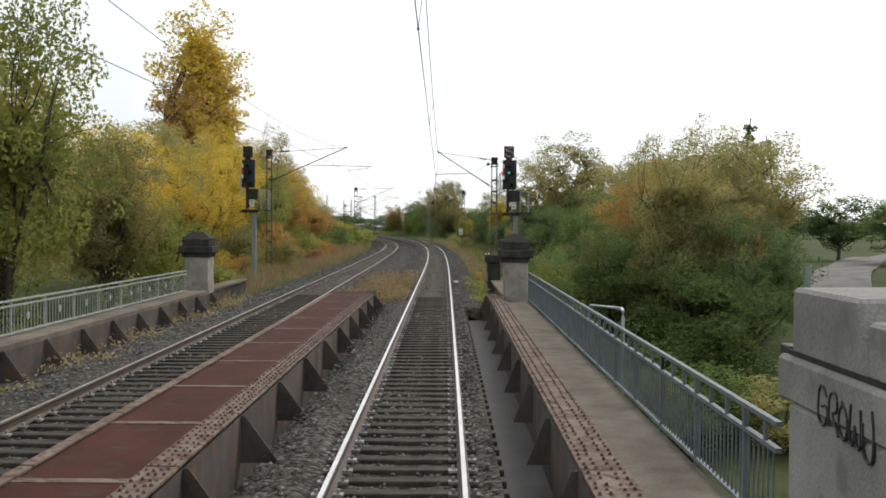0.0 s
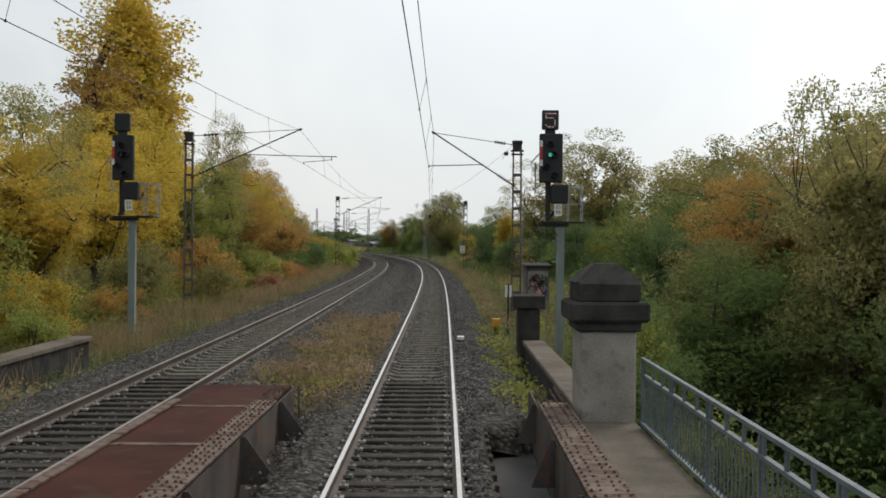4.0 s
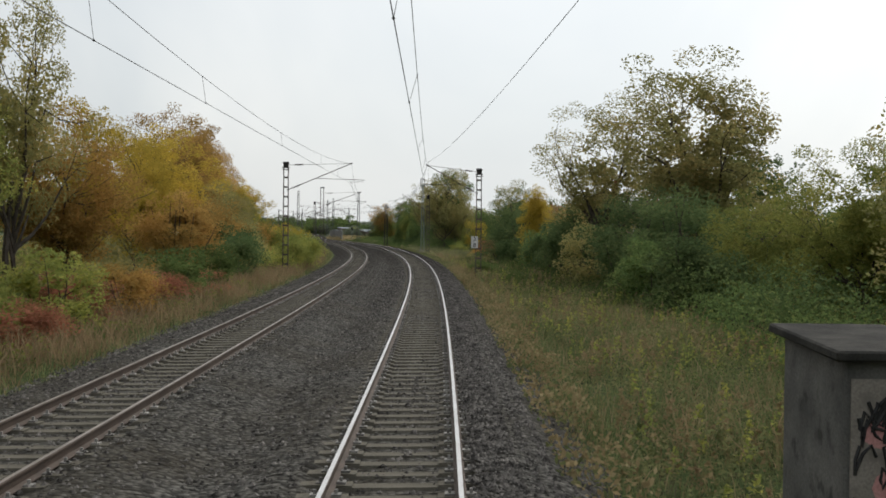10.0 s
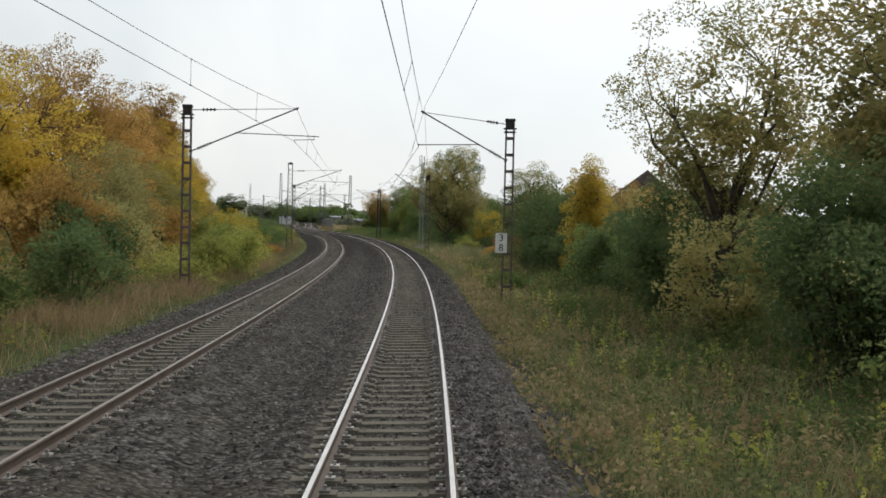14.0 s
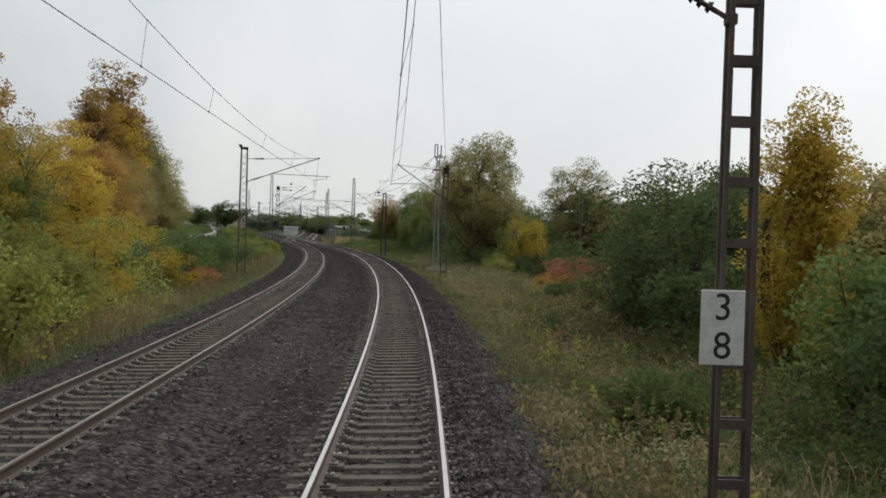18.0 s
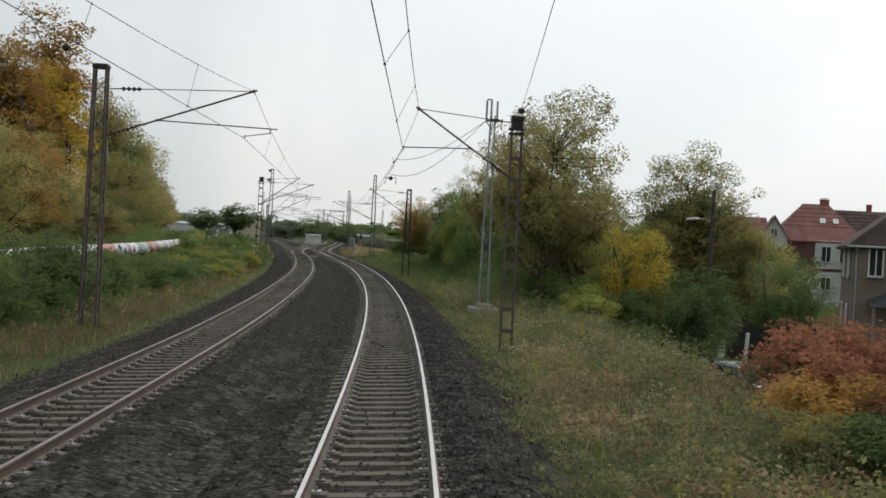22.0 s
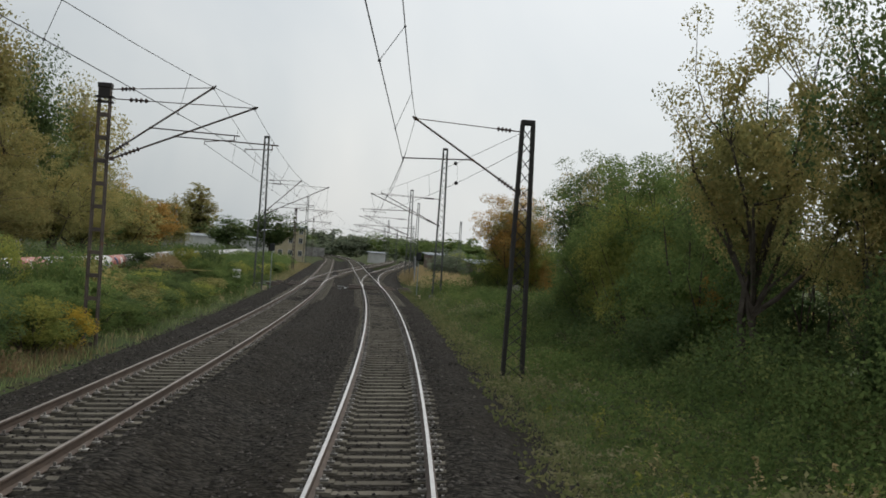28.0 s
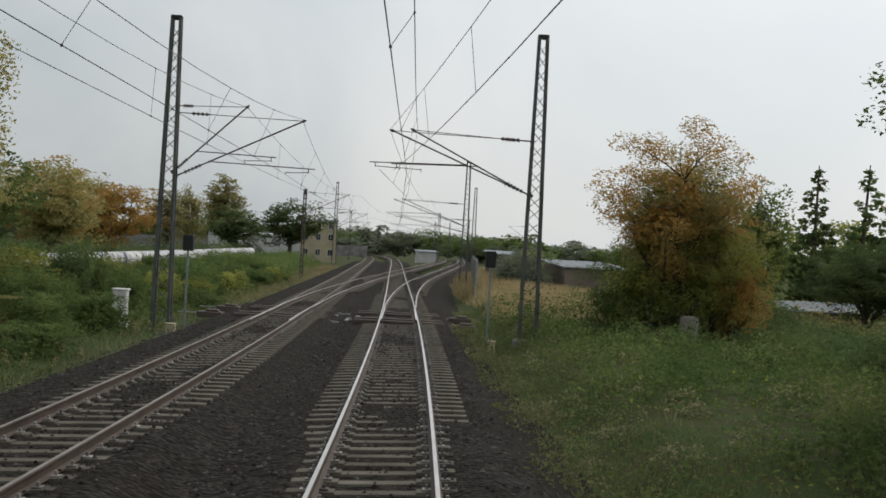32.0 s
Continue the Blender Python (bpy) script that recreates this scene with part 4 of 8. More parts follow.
def mast(s, lat, h, style, side, arms, label, w=(0.42, 0.3), d=(0.2, 0.16), leg=0.06, pitch=0.62, material=None, twin=0.0):
    """A catenary mast; side is the way its arms point, arms a list of (tip, foot height, tie height, end, hook, shift along)."""
    base = float(ground_z(s, lat)) - 0.1
    m = root("catenary_mast", stand(s, lat, base), label, "catenary mast", "catenary masts")
    material = material or M_STEEL
    a, b = [bmesh.new() for _ in range(4)], bmesh.new()
    lattice(a, b, h - base, w[0], w[1], d[0], d[1], leg, style, pitch)
    for k in a:
        part("leg", k, material, m)
    tagged(part("lacing", b, material, m, "cross ties between the legs"), kind="stuff")
    if twin:
        a, b = [bmesh.new() for _ in range(4)], bmesh.new()
        lattice(a, b, h - base, w[0], w[1], d[0], d[1], leg, style, pitch)
        for k in (*a, b):
            bmesh.ops.translate(k, vec=(twin, 0, 0), verts=k.verts)
        for k in a:
            part("leg", k, material, m)
        tagged(part("lacing", b, material, m), kind="stuff")
    bm = bmesh.new()
    block(bm, (w[1] + 0.1 + twin, d[1] + 0.1, 0.14), (twin / 2, 0, h - base + 0.05), bevel=0.02)
    if style == "batten":
        block(bm, (w[1] + 0.04, d[1] + 0.06, 0.3), (0, 0, h - base - 0.12), bevel=0.02)
        block(bm, (w[1] + 0.2, d[1] + 0.16, 0.05), (0, 0, h - base - 0.28))
        block(bm, (w[1] + 0.16, d[1] + 0.14, 0.05), (0, 0, h - base - 0.42))
    part("head_plate", bm, M_DARK, m)
    bm = bmesh.new()
    block(bm, (w[0] + 0.4, d[0] + 0.5, 0.5), (0, 0, -0.16), bevel=0.05)
    part("footing", bm, M_CONCWALL, m)
    for tip, zf, ztie, end, hook, y in arms:
        cantilever(m, base, lat, side * w[1] * 0.5, side, tip, zf, ztie, end, hook, y)
    return m


NARROW, WIDE = dict(w=(0.36, 0.3), d=(0.2, 0.18), leg=0.05, pitch=0.66), dict(w=(0.6, 0.28), d=(0.4, 0.22), leg=0.095, pitch=0.44, material=M_MAST)
STAG = {}
# arms of the masts on the near side: tip, foot, tie and end of the level arm, as offset and height
ARMS_R = {-4.0: ((0.3, 7.1), 5.0, 6.6, (0.25, 5.7)), 68.5: ((0.11, 7.02), 4.99, 6.58, (-0.07, 5.72)), 141.6: ((0.35, 7.03), 5.2, 6.64, (0.19, 5.73)),
          202.0: ((0.59, 6.74), 4.8, 6.48, (0.17, 5.55)), 262.2: ((0.41, 6.62), 4.69, 6.44, (0.13, 5.48))}
# and on the far side, with the free end of the hooked arm
ARMS_L = {74.0: ((-5.81, 7.62), 5.5, 7.3, (-4.17, 6.43), (-5.65, 6.2)), 143.2: ((-4.84, 7.18), 5.33, 7.03, (-3.9, 6.06), (-4.91, 5.92)), 202.0: ((-4.42, 6.97), 5.37, 6.8, (-3.66, 5.86), (-4.64, 5.62))}
for s, lat, top, style, kw, label in (
        (-4.0, 3.6, 6.7, "batten", NARROW, "brown steel mast with flat ties beside the bridge"),
        (68.5, 3.4, 6.62, "batten", NARROW, "rust-brown narrow steel mast with rung-like ties carrying an arm"),
        (141.6, 3.85, 6.74, "batten", NARROW, "rust-brown narrow steel mast with a kilometre board"),
        (202.0, 3.62, 6.57, "batten", NARROW, "dark brown steel ladder-like mast leaning slightly"),
        (262.2, 3.62, 6.66, "cross", dict(w=(0.56, 0.3), d=(0.26, 0.2), leg=0.105, pitch=0.42, material=M_DARK), "stout black two-legged mast with crossed lacing"),
        (312.5, 4.5, 10.35, "cross", WIDE, "tall grey tapering lattice mast with two arms"),
        (373.0, 5.7, 10.4, "cross", WIDE, "tall grey tapering lattice mast by the points"),
        (432.0, 10.4, 11.2, "cross", WIDE, "tall grey lattice mast beside the far tracks"),
        (500.0, 8.5, 9.5, "cross", WIDE, "distant grey lattice mast by the yard")):
    tip, zf, ztie, end = ARMS_R.get(s, ((-0.45, 7.0), 4.9, 6.8, (-1.0, 5.74)))
    STAG[s] = (*tip, end[0], end[1] - 0.08) if s < 300 else (0.3, 7.05, 0.0, 5.5)
    arms = [(tip, zf, ztie, end, None if s < 300 else (0.05, 5.62), 0.0)]
    if 300 < s < 440:
        arms = [((-0.55, 6.86), 4.87, 6.77, (-1.3, 5.74), (-0.25, 5.6), 0.0), ((0.15, 6.98), 4.9, 6.8, (-0.55, 5.76), (0.5, 5.62), 0.55)]
    mast(s, lat, top, style, -1, arms, label, **kw)
STAG_L = {}
for s, lat, top, style, kw, label in (
        (4.0, -10.2, 7.2, "batten", NARROW, "brown steel mast beyond the far track at the bridge"),
        (74.0, -10.7, 7.35, "batten", NARROW, "rust-brown narrow mast half hidden by yellow trees"),
        (143.2, -9.3, 7.12, "batten", NARROW, "dark brown ladder-like steel mast in the weeds"),
        (202.0, -9.0, 7.4, "cross", dict(w=(0.5, 0.36), d=(0.4, 0.3), leg=0.06, pitch=0.42), "brown cross-laced lattice mast with a ball-shaped weight"),
        (263.0, -8.5, 7.0, "batten", NARROW, "brown steel mast with two arms side by side"),
        (313.2, -8.3, 10.4, "cross", WIDE, "tall tapering lattice mast above the pipeline bushes"),
        (375.4, -8.5, 7.3, "batten", dict(w=(0.22, 0.2), d=(0.2, 0.18), leg=0.1, pitch=0.5), "slim grey pole mast"),
        (443.0, -9.2, 11.5, "cross", WIDE, "tall lattice mast in the distance"),
        (505.0, -9.0, 9.0, "batten", NARROW, "distant dark mast beside the yard")):
    l2 = float(second(s)[0])
    st_ = -3.95 if s in (263.0, 313.2) else l2 + (0.2 if int(s / 60) % 2 else -0.2)
    tip, zf, ztie, end, hook = ARMS_L.get(s, ((st_, 7.1), 5.3, min(top - 0.1, 7.15), (st_ + 0.6, 5.78), (st_ - 0.45, 5.62)))
    STAG_L[s] = (*tip, hook[0], hook[1] - 0.08)
    arms = [(tip, zf, ztie, end, hook, 0.0)]
    if s == 263.0:
        arms = [((-5.44, 7.19), 5.04, 6.95, (-4.6, 5.85), (-5.6, 5.65), 0.0), ((-4.29, 6.75), 5.0, 6.75, (-3.53, 5.7), (-4.5, 5.55), 0.6)]
    elif s == 313.2:
        arms = [((-5.69, 7.46), 5.05, 7.37, (-4.6, 5.75), (-5.7, 5.6), 0.0), ((-3.75, 7.14), 4.95, 7.2, (-3.27, 5.45), (-4.3, 5.3), 0.6)]
    elif s == 443.0:
        arms = [((st_ - 0.2, 7.16), 4.95, 7.2, (st_ + 0.3, 5.8), (st_ - 0.7, 5.62), 0.0), ((st_ - 1.9, 7.24), 5.2, 7.05, (st_ - 1.3, 5.8), (st_ - 2.3, 5.62), 0.6)]
    if len(arms) > 1:
        STAG_L[s] = (*arms[1][0], arms[1][4][0], arms[1][4][1] - 0.08) if s < 400 else (*arms[0][0], arms[0][4][0], arms[0][4][1] - 0.08)
    mast(s, lat, top, style, 1, arms, label, **kw)

# far masts of the yard, without arms in reach of view
for s, lat, top in ((540, -16, 9), (560, 12, 9), (590, -12, 8), (610, 22, 10), (520, 16, 9), (470, 22, 9.5), (640, 4, 9)):
    mast(s, lat, top, "cross", -1 if lat > 0 else 1, [((lat - math.copysign(3.0, lat), 7.1), 5.2, 7.15, (lat - math.copysign(3.5, lat), 5.78), (lat - math.copysign(2.5, lat), 5.62), 0.0)], "distant dark lattice mast among the yard tracks", **WIDE)


def overhead(stag, label, drop=0.95):
    """Wires that run straight from mast to mast; stag gives offset and height of the messenger and of the contact wire."""
    w = root("overhead_line", pose(0, 0, 0), label, "overhead wire", "overhead lines")
    ks = sorted(stag)
    for a, b in zip(ks, ks[1:]):
        n = 14
        t = np.linspace(0, 1, n + 1)
        (m0, z0, c0, y0), (m1, z1, c1, y1) = stag[a], stag[b]
        sag = min(drop, (z0 + z1 - y0 - y1) / 2 - 0.3)
        ms_ = spots(a, m0, z0) + (spots(b, m1, z1) - spots(a, m0, z0)) * t[:, None]
        cs_ = spots(a, c0, y0) + (spots(b, c1, y1) - spots(a, c0, y0)) * t[:, None]
        ms_[:, 2] -= 4 * sag * t * (1 - t)
        cs_[:, 2] -= 0.1 * t * (1 - t)
        for nm, pts, r in (("messenger_wire", ms_, 0.0075), ("contact_wire", cs_, 0.0085)):
            bm = bmesh.new()
            pipe(bm, pts.tolist(), r, 5)
            part(nm, bm, M_WIRE, w)
        for i in (2, 4, 7, 10, 12):
            bm = bmesh.new()
            pipe(bm, [ms_[i].tolist(), cs_[i].tolist()], 0.005, 4)
            knob(bm, cs_[i].tolist(), 0.025, seg=5)
            knob(bm, ms_[i].tolist(), 0.02, seg=5)
            part("dropper", bm, M_WIRE, w)
    return w


overhead(STAG, "copper contact wire and messenger wire above the track")
overhead(STAG_L, "contact wire and messenger wire above the second track")
overhead({312.5: (-0.65, 6.9, -0.95, 5.5), 373.0: (2.6, 7.0, 2.3, 5.5), 432.0: (7.0, 7.1, 6.7, 5.5)}, "second contact wire running off towards the branch track")
overhead({263.0: (-5.44, 7.19, -5.6, 5.57), 313.2: (-5.69, 7.46, -5.7, 5.52), 375.4: (-3.6, 7.1, -3.9, 5.5), 432.0: (1.0, 7.1, 0.7, 5.5)}, "second contact wire following the crossover")
anchor = root("overhead_line", pose(0, 0, 0), "tensioned wires anchored at the black mast", "overhead wire", "overhead lines")
t = np.linspace(0, 1, 13)
zm, zc = 6.45 + 0.41 * t - 0.5 * t * (1 - t), 5.96 - 0.46 * t - 0.9 * t * (1 - t)
for nm, l1, zz, r in (("messenger_wire", -0.68, zm, 0.0075), ("contact_wire", -0.45, zc, 0.0085)):
    bm = bmesh.new()
    pipe(bm, spots(262.4 + 50.1 * t, 3.5 + (l1 - 3.5) * t, zz).tolist(), r, 5)
    part(nm, bm, M_WIRE, anchor)
for i in (3, 5, 7, 9):
    bm = bmesh.new()
    pipe(bm, [spot(262.4 + 50.1 * t[i], 3.5 - 4.18 * t[i], zm[i]), spot(262.4 + 50.1 * t[i], 3.5 - 3.95 * t[i], zc[i])], 0.005, 4)
    part("dropper", bm, M_WIRE, anchor)
for l1, z_ in ((-0.68, 6.46), (-0.45, 5.68)):
    u = 0.257
    bm = bmesh.new()
    d_ = (spot(313, l1, z_) - spot(262.4, 3.5, z_)).normalized()
    c_0 = spot(262.4 + 50.1 * u, 3.5 + (l1 - 3.5) * u, z_)
    pipe(bm, [c_0 - d_ * 0.26, c_0 - d_ * 0.13, c_0, c_0 + d_ * 0.13, c_0 + d_ * 0.26], 0, 10, [0.015, 0.06, 0.08, 0.06, 0.015])
    part("wire_insulator", bm, M_DARK, anchor, "dark egg-shaped insulator in the wire", True)
bm = bmesh.new()
pipe(bm, [spot(68.4, 3.5, 6.5), spot(61.2, 3.2, -0.7)], 0.012, 5)
part("stay_wire", bm, M_WIRE, anchor, "stay wire from mast head to ground")
fw = root("feeder_line", pose(0, 0, 0), "thin feeder wire along the mast heads", "feeder wire")
for a, b in (((68.5, 3.4, 6.7), (141.6, 0.4, 7.25)), ((141.6, 0.4, 7.25), (202, 3.65, 6.65))):
    bm = bmesh.new()
    t = np.linspace(0, 1, 13)
    pts = spots(a[0], a[1], a[2]) + (spots(b[0], b[1], b[2]) - spots(a[0], a[1], a[2])) * t[:, None]
    pts[:, 2] -= 2.0 * t * (1 - t)
    pipe(bm, pts.tolist(), 0.007, 5)
    part("wire", bm, M_WIRE, fw)
for s, lat, z in ((197.4, -8.8, 7.3), (72.8, 3.2, 6.55), (200.6, 3.57, 6.7), (247.4, -7.2, 6.9), (247.4, -7.27, 6.24)):
    bm = bmesh.new()
    p = spot(s, lat, z)
    knob(bm, p, 0.11, 0.85, 10)
    pipe(bm, [spot(s - 1.5, lat, z), spot(s + 3.0, lat, z)], 0.01, 5)
    part("wire_weight", bm, M_DARK, fw, "dark ball-shaped insulator in the wire", smooth=True)

# the switching mast with its concrete slab
gb = float(ground_z(221.6, 4.8))
gm = root("feeder_mast", stand(221.6, 4.8, gb), "slim grey-green lattice mast with insulators on a pale concrete slab", "feeder mast")
bm = bmesh.new()
block(bm, (1.35, 1.5, 0.35), (0, 0, 0.28), bevel=0.03)
block(bm, (0.7, 0.8, 0.2), (0, 0, 0.53), bevel=0.03)
block(bm, (1.2, 1.3, 0.3), (0, 0, 0.0))
part("slab", bm, M_STONEWALL, gm, "pale concrete foundation slab")
a, b = [bmesh.new() for _ in range(4)], bmesh.new()
lattice(a, b, 8.8 - gb, 0.46, 0.2, 0.34, 0.2, 0.05, "cross", 0.6)
for k in a:
    part("leg", k, M_GREENPOLE, gm)
tagged(part("lacing", b, M_GREENPOLE, gm), kind="stuff")
bm = bmesh.new()
bar(bm, (-0.35, 0, 8.55 - gb), (0.3, 0, 8.55 - gb), 0.1)
bar(bm, (-0.3, 0, 8.5 - gb), (0, 0, 8.1 - gb), 0.05)
bar(bm, (-0.3, 0, 9.55 - gb), (-0.05, 0, 9.55 - gb), 0.07)
part("bracket", bm, M_GREENPOLE, gm)
for x in (-0.3, -0.08, 0.2):
    insulator(gm, (x, 0, 8.6 - gb), (x, 0, 9.5 - gb), 7)
for zt, dz in ((6.5, 1.2), (5.75, 1.7)):
    bm = bmesh.new()
    t = np.linspace(0, 1, 17)
    p0, p1 = Vector((-0.3, 0, 8.55 - gb)), Vector((-4.7, 0, zt - gb))
    pipe(bm, [p0.lerp(p1, u) - Vector((0, 0, 4 * dz * u * (1 - u) * (0.45 + 0.55 * u) * 0.6)) for u in t], 0.012, 5)
    part("jumper_cable", bm, M_WIRE, gm)
sect = root("section_insulator", stand(221.6, 0.1, WIRE_Z - 0.1), "small dark section insulator hanging in the wire", "section insulator")
bm = bmesh.new()
knob(bm, (0, 0, 0.15), 0.1)
for x in (-0.25, 0.25):
    pipe(bm, [(0, 0, 0.15), (x, 0, 0.2), (x, 0, -0.1)], 0.02, 5)
pipe(bm, [(0, -0.6, 0.1), (0, 0.6, 0.1)], 0.025, 5)
part("fitting", bm, M_DARK, sect)
bm = bmesh.new()
knob(bm, (0.1, 0.3, 0.95), 0.05)
part("clamp", bm, M_DARK, sect)

# ---- signals and lineside equipment ----


def signal(s, lat, z_plat, label, lit, digits):
    base = float(ground_z(s, lat))
    base = max(base, -1.2) if s > 50 else base
    g = root("light_signal", stand(s, lat, base), label, "railway signal", "light signals")
    up = -base
    bm = bmesh.new()
    bar(bm, (0.33, 0, -0.5), (0.33, 0, z_plat + up), 0.21, 0.21)
    for z in np.arange(0.5, z_plat + up, 0.6):
        bar(bm, (0.08, 0, z), (0.33, 0, z), 0.03, 0.03)
    part("post", bm, M_GREENPOLE, g, "grey-green square steel post")
    bm = bmesh.new()
    block(bm, (1.3, 0.7, 0.05), (0.37, 0.1, z_plat + up))
    block(bm, (0.9, 0.12, 0.1), (0.1, -0.1, z_plat + up - 0.08))
    for x in (-0.1, 0.12):
        pipe(bm, [(x, -0.1, z_plat + up - 0.1), (x + 0.02, -0.1, z_plat + up - 0.34), (x + 0.16, -0.1, z_plat + up - 0.4), (x + 0.2, -0.05, z_plat + up - 0.1)], 0.016, 5)
    part("platform", bm, M_DARK, g)
    z0 = z_plat + up
    for x in (0.6, 1.0):
        for y in (0.35, 0.75):
            bm = bmesh.new()
            bar(bm, (x, y, z0), (x, y, z0 + 1.05), 0.03)
            part("guard_post", bm, M_GALV, g)
    for z in (z0 + 0.55, z0 + 1.05):
        for a, b in (((0.3, 0.35, z), (1.0, 0.35, z)), ((0.3, 0.75, z), (1.0, 0.75, z)), ((1.0, 0.35, z), (1.0, 0.75, z))):
            bm = bmesh.new()
            bar(bm, a, b, 0.03)
            part("guard_rail", bm, M_GALV, g)
    bm = bmesh.new()
    for y in (0.1, 0.35):
        pipe(bm, [(0.0, y, z_plat + up + 0.86), (-0.4, y, z_plat + up + 0.86), (-0.4, y, z_plat + up + 1.75), (-0.52, y, z_plat + up + 1.75), (-0.3, y, z_plat + up + 2.0)], 0.02, 5)
    pipe(bm, [(-0.52, 0.1, z_plat + up + 1.75), (-0.5, 0.1, z_plat + up + 1.0)], 0.008, 4)
    part("lamp_guard", bm, M_GALV, g)
    z = z_plat + up
    bm = bmesh.new()
    block(bm, (0.5, 0.25, 0.55), (0.28, 0, z + 0.82), bevel=0.03)
    part("lower_box", bm, M_BLACK, g)
    bm = bmesh.new()
    block(bm, (0.67, 0.2, 1.42), (0.03, 0, z + 1.86), bevel=0.03)
    part("backboard", bm, M_BLACK, g, "tall matt black signal board")
    for x, zz in ((0.0, 2.25), (0.12, 1.95), (-0.12, 1.6), (0.12, 1.35), (0.0, 1.95)):
        bm = bmesh.new()
        bmesh.ops.create_cone(bm, segments=14, radius1=0.1, radius2=0.085, depth=0.16, cap_ends=False, matrix=pose(x, -0.16, z + zz, 90, 0, 0))
        bmesh.ops.create_cone(bm, segments=14, radius1=0.075, radius2=0.075, depth=0.02, cap_ends=True, matrix=pose(x, -0.1, z + zz, 90, 0, 0))
        part("lamp_hood", bm, M_BLACK, g)
    bm = bmesh.new()
    bmesh.ops.create_cone(bm, segments=16, radius1=0.06, radius2=0.06, depth=0.02, cap_ends=True, matrix=pose(0.0, -0.17, z + 1.95, 90, 0, 0))
    part("lens", bm, lit, g, "lit lamp")
    for k, (zz, h, mm) in enumerate(((2.28, 0.18, M_WHITE), (2.0, 0.38, M_RED), (1.72, 0.18, M_WHITE))):
        bm = bmesh.new()
        block(bm, (0.08, 0.02, h), (-0.26, -0.115, z + zz))
        part("mast_plate", bm, mm, g)
    bm = bmesh.new()
    block(bm, (0.48, 0.2, 0.56), (0.0, 0, z + 2.97), bevel=0.02)
    block(bm, (0.3, 0.08, 0.16), (0, 0, z + 2.62))
    part("speed_indicator", bm, M_BLACK, g)
    bm = bmesh.new()
    for i in range(5):
        for j in range(7):
            pat = ("11111", "10000", "11110", "00001", "00001", "10001", "01110")[j]
            if digits and pat[i] == "1":
                block(bm, (0.026, 0.01, 0.026), (-0.13 + i * 0.065, -0.105, z + 3.15 - j * 0.065))
    if digits:
        part("indicator_lamps", bm, digits, g, "figure five in small lamps")
    else:
        bm.free()
    bm = bmesh.new()
    block(bm, (0.22, 0.02, 0.34), (0.24, -0.14, z + 0.36))
    part("sign_plate", bm, M_WHITE, g)
    lettering("93\n54", 0.15, M_INK, g, pose(0.24, -0.152, z + 0.36, 90, 0, 0))
    bm = bmesh.new()
    bar(bm, (-0.1, -0.02, z + 0.05), (0.2, -0.02, z + 0.35), 0.1, 0.1)
    block(bm, (0.14, 0.1, 1.1), (-0.04, 0.1, z + 0.6))
    part("bracket", bm, M_DARK, g)
    return g


def glow_mat(name, colour, power):
    m = bpy.data.materials.new(name)
    m.use_nodes = True
    b = m.node_tree.nodes["Principled BSDF"]
    b.inputs["Base Color"].default_value = (*colour, 1)
    b.inputs["Emission Color"].default_value, b.inputs["Emission Strength"].default_value = (*colour, 1), power
    return m


GLOW_GREEN, GLOW_DIGIT = glow_mat("green_lamp", (0.06, 0.5, 0.4), 0.45), glow_mat("indicator_lamp", (0.75, 0.5, 0.45), 0.6)
DULL = mat("unlit_lens", (0.05, 0.05, 0.06), (0.08, 0.08, 0.09), 3, 0.2, bump=0)
signal(56.6, 3.6, 3.35, "tall railway light signal showing green with a lit figure five above", GLOW_GREEN, GLOW_DIGIT)
signal(59.4, -9.6, 3.45, "tall railway light signal with its lamps dark beyond the second track", DULL, None)

hb = float(ground_z(74.5, 4.6))
hut = root("equipment_cabinet", stand(74.8, 4.7, hb), "concrete equipment cabinet covered in pink and black graffiti", "equipment cabinet")
# body concrete darkened all round to hold the shade of its track side
M_HUT = mat("shaded_hut_concrete", (0.09, 0.09, 0.085), (0.17, 0.165, 0.155), 1.5, 0.95, c3=(0.07, 0.07, 0.065))
bm = bmesh.new()
block(bm, (0.98, 1.9, 2.5), (0, 0, 1.2), bevel=0.02)
part("body", bm, M_HUT, hut)
bm = bmesh.new()
block(bm, (1.24, 2.2, 0.1), (0, 0, 2.5), (2, 0, 0), 0.02)
part("roof_slab", bm, M_CAP, hut)
bm = bmesh.new()
block(bm, (0.88, 0.03, 2.05), (0, -0.96, 1.22))
part("door", bm, M_STONEWALL, hut, "pale metal door under spray paint")
M_PINK = mat("pink_spray", (0.45, 0.2, 0.2), (0.58, 0.32, 0.3), 4, 0.7)
M_BLUE = mat("blue_spray", (0.06, 0.09, 0.2), (0.1, 0.14, 0.26), 4, 0.7)
bm = bmesh.new()
for x, z, w, h in ((-0.1, 1.75, 0.5, 0.3), (0.05, 1.25, 0.6, 0.42), (-0.2, 0.85, 0.35, 0.3), (0.2, 0.95, 0.3, 0.3)):
    bmesh.ops.create_uvsphere(bm, u_segments=14, v_segments=6, radius=0.5, matrix=pose(x, -0.977, z) @ Matrix.Diagonal((w, 0.008, h, 1)))
part("graffiti_fill", bm, M_PINK, hut)
bm = bmesh.new()
gr = random.Random(5)
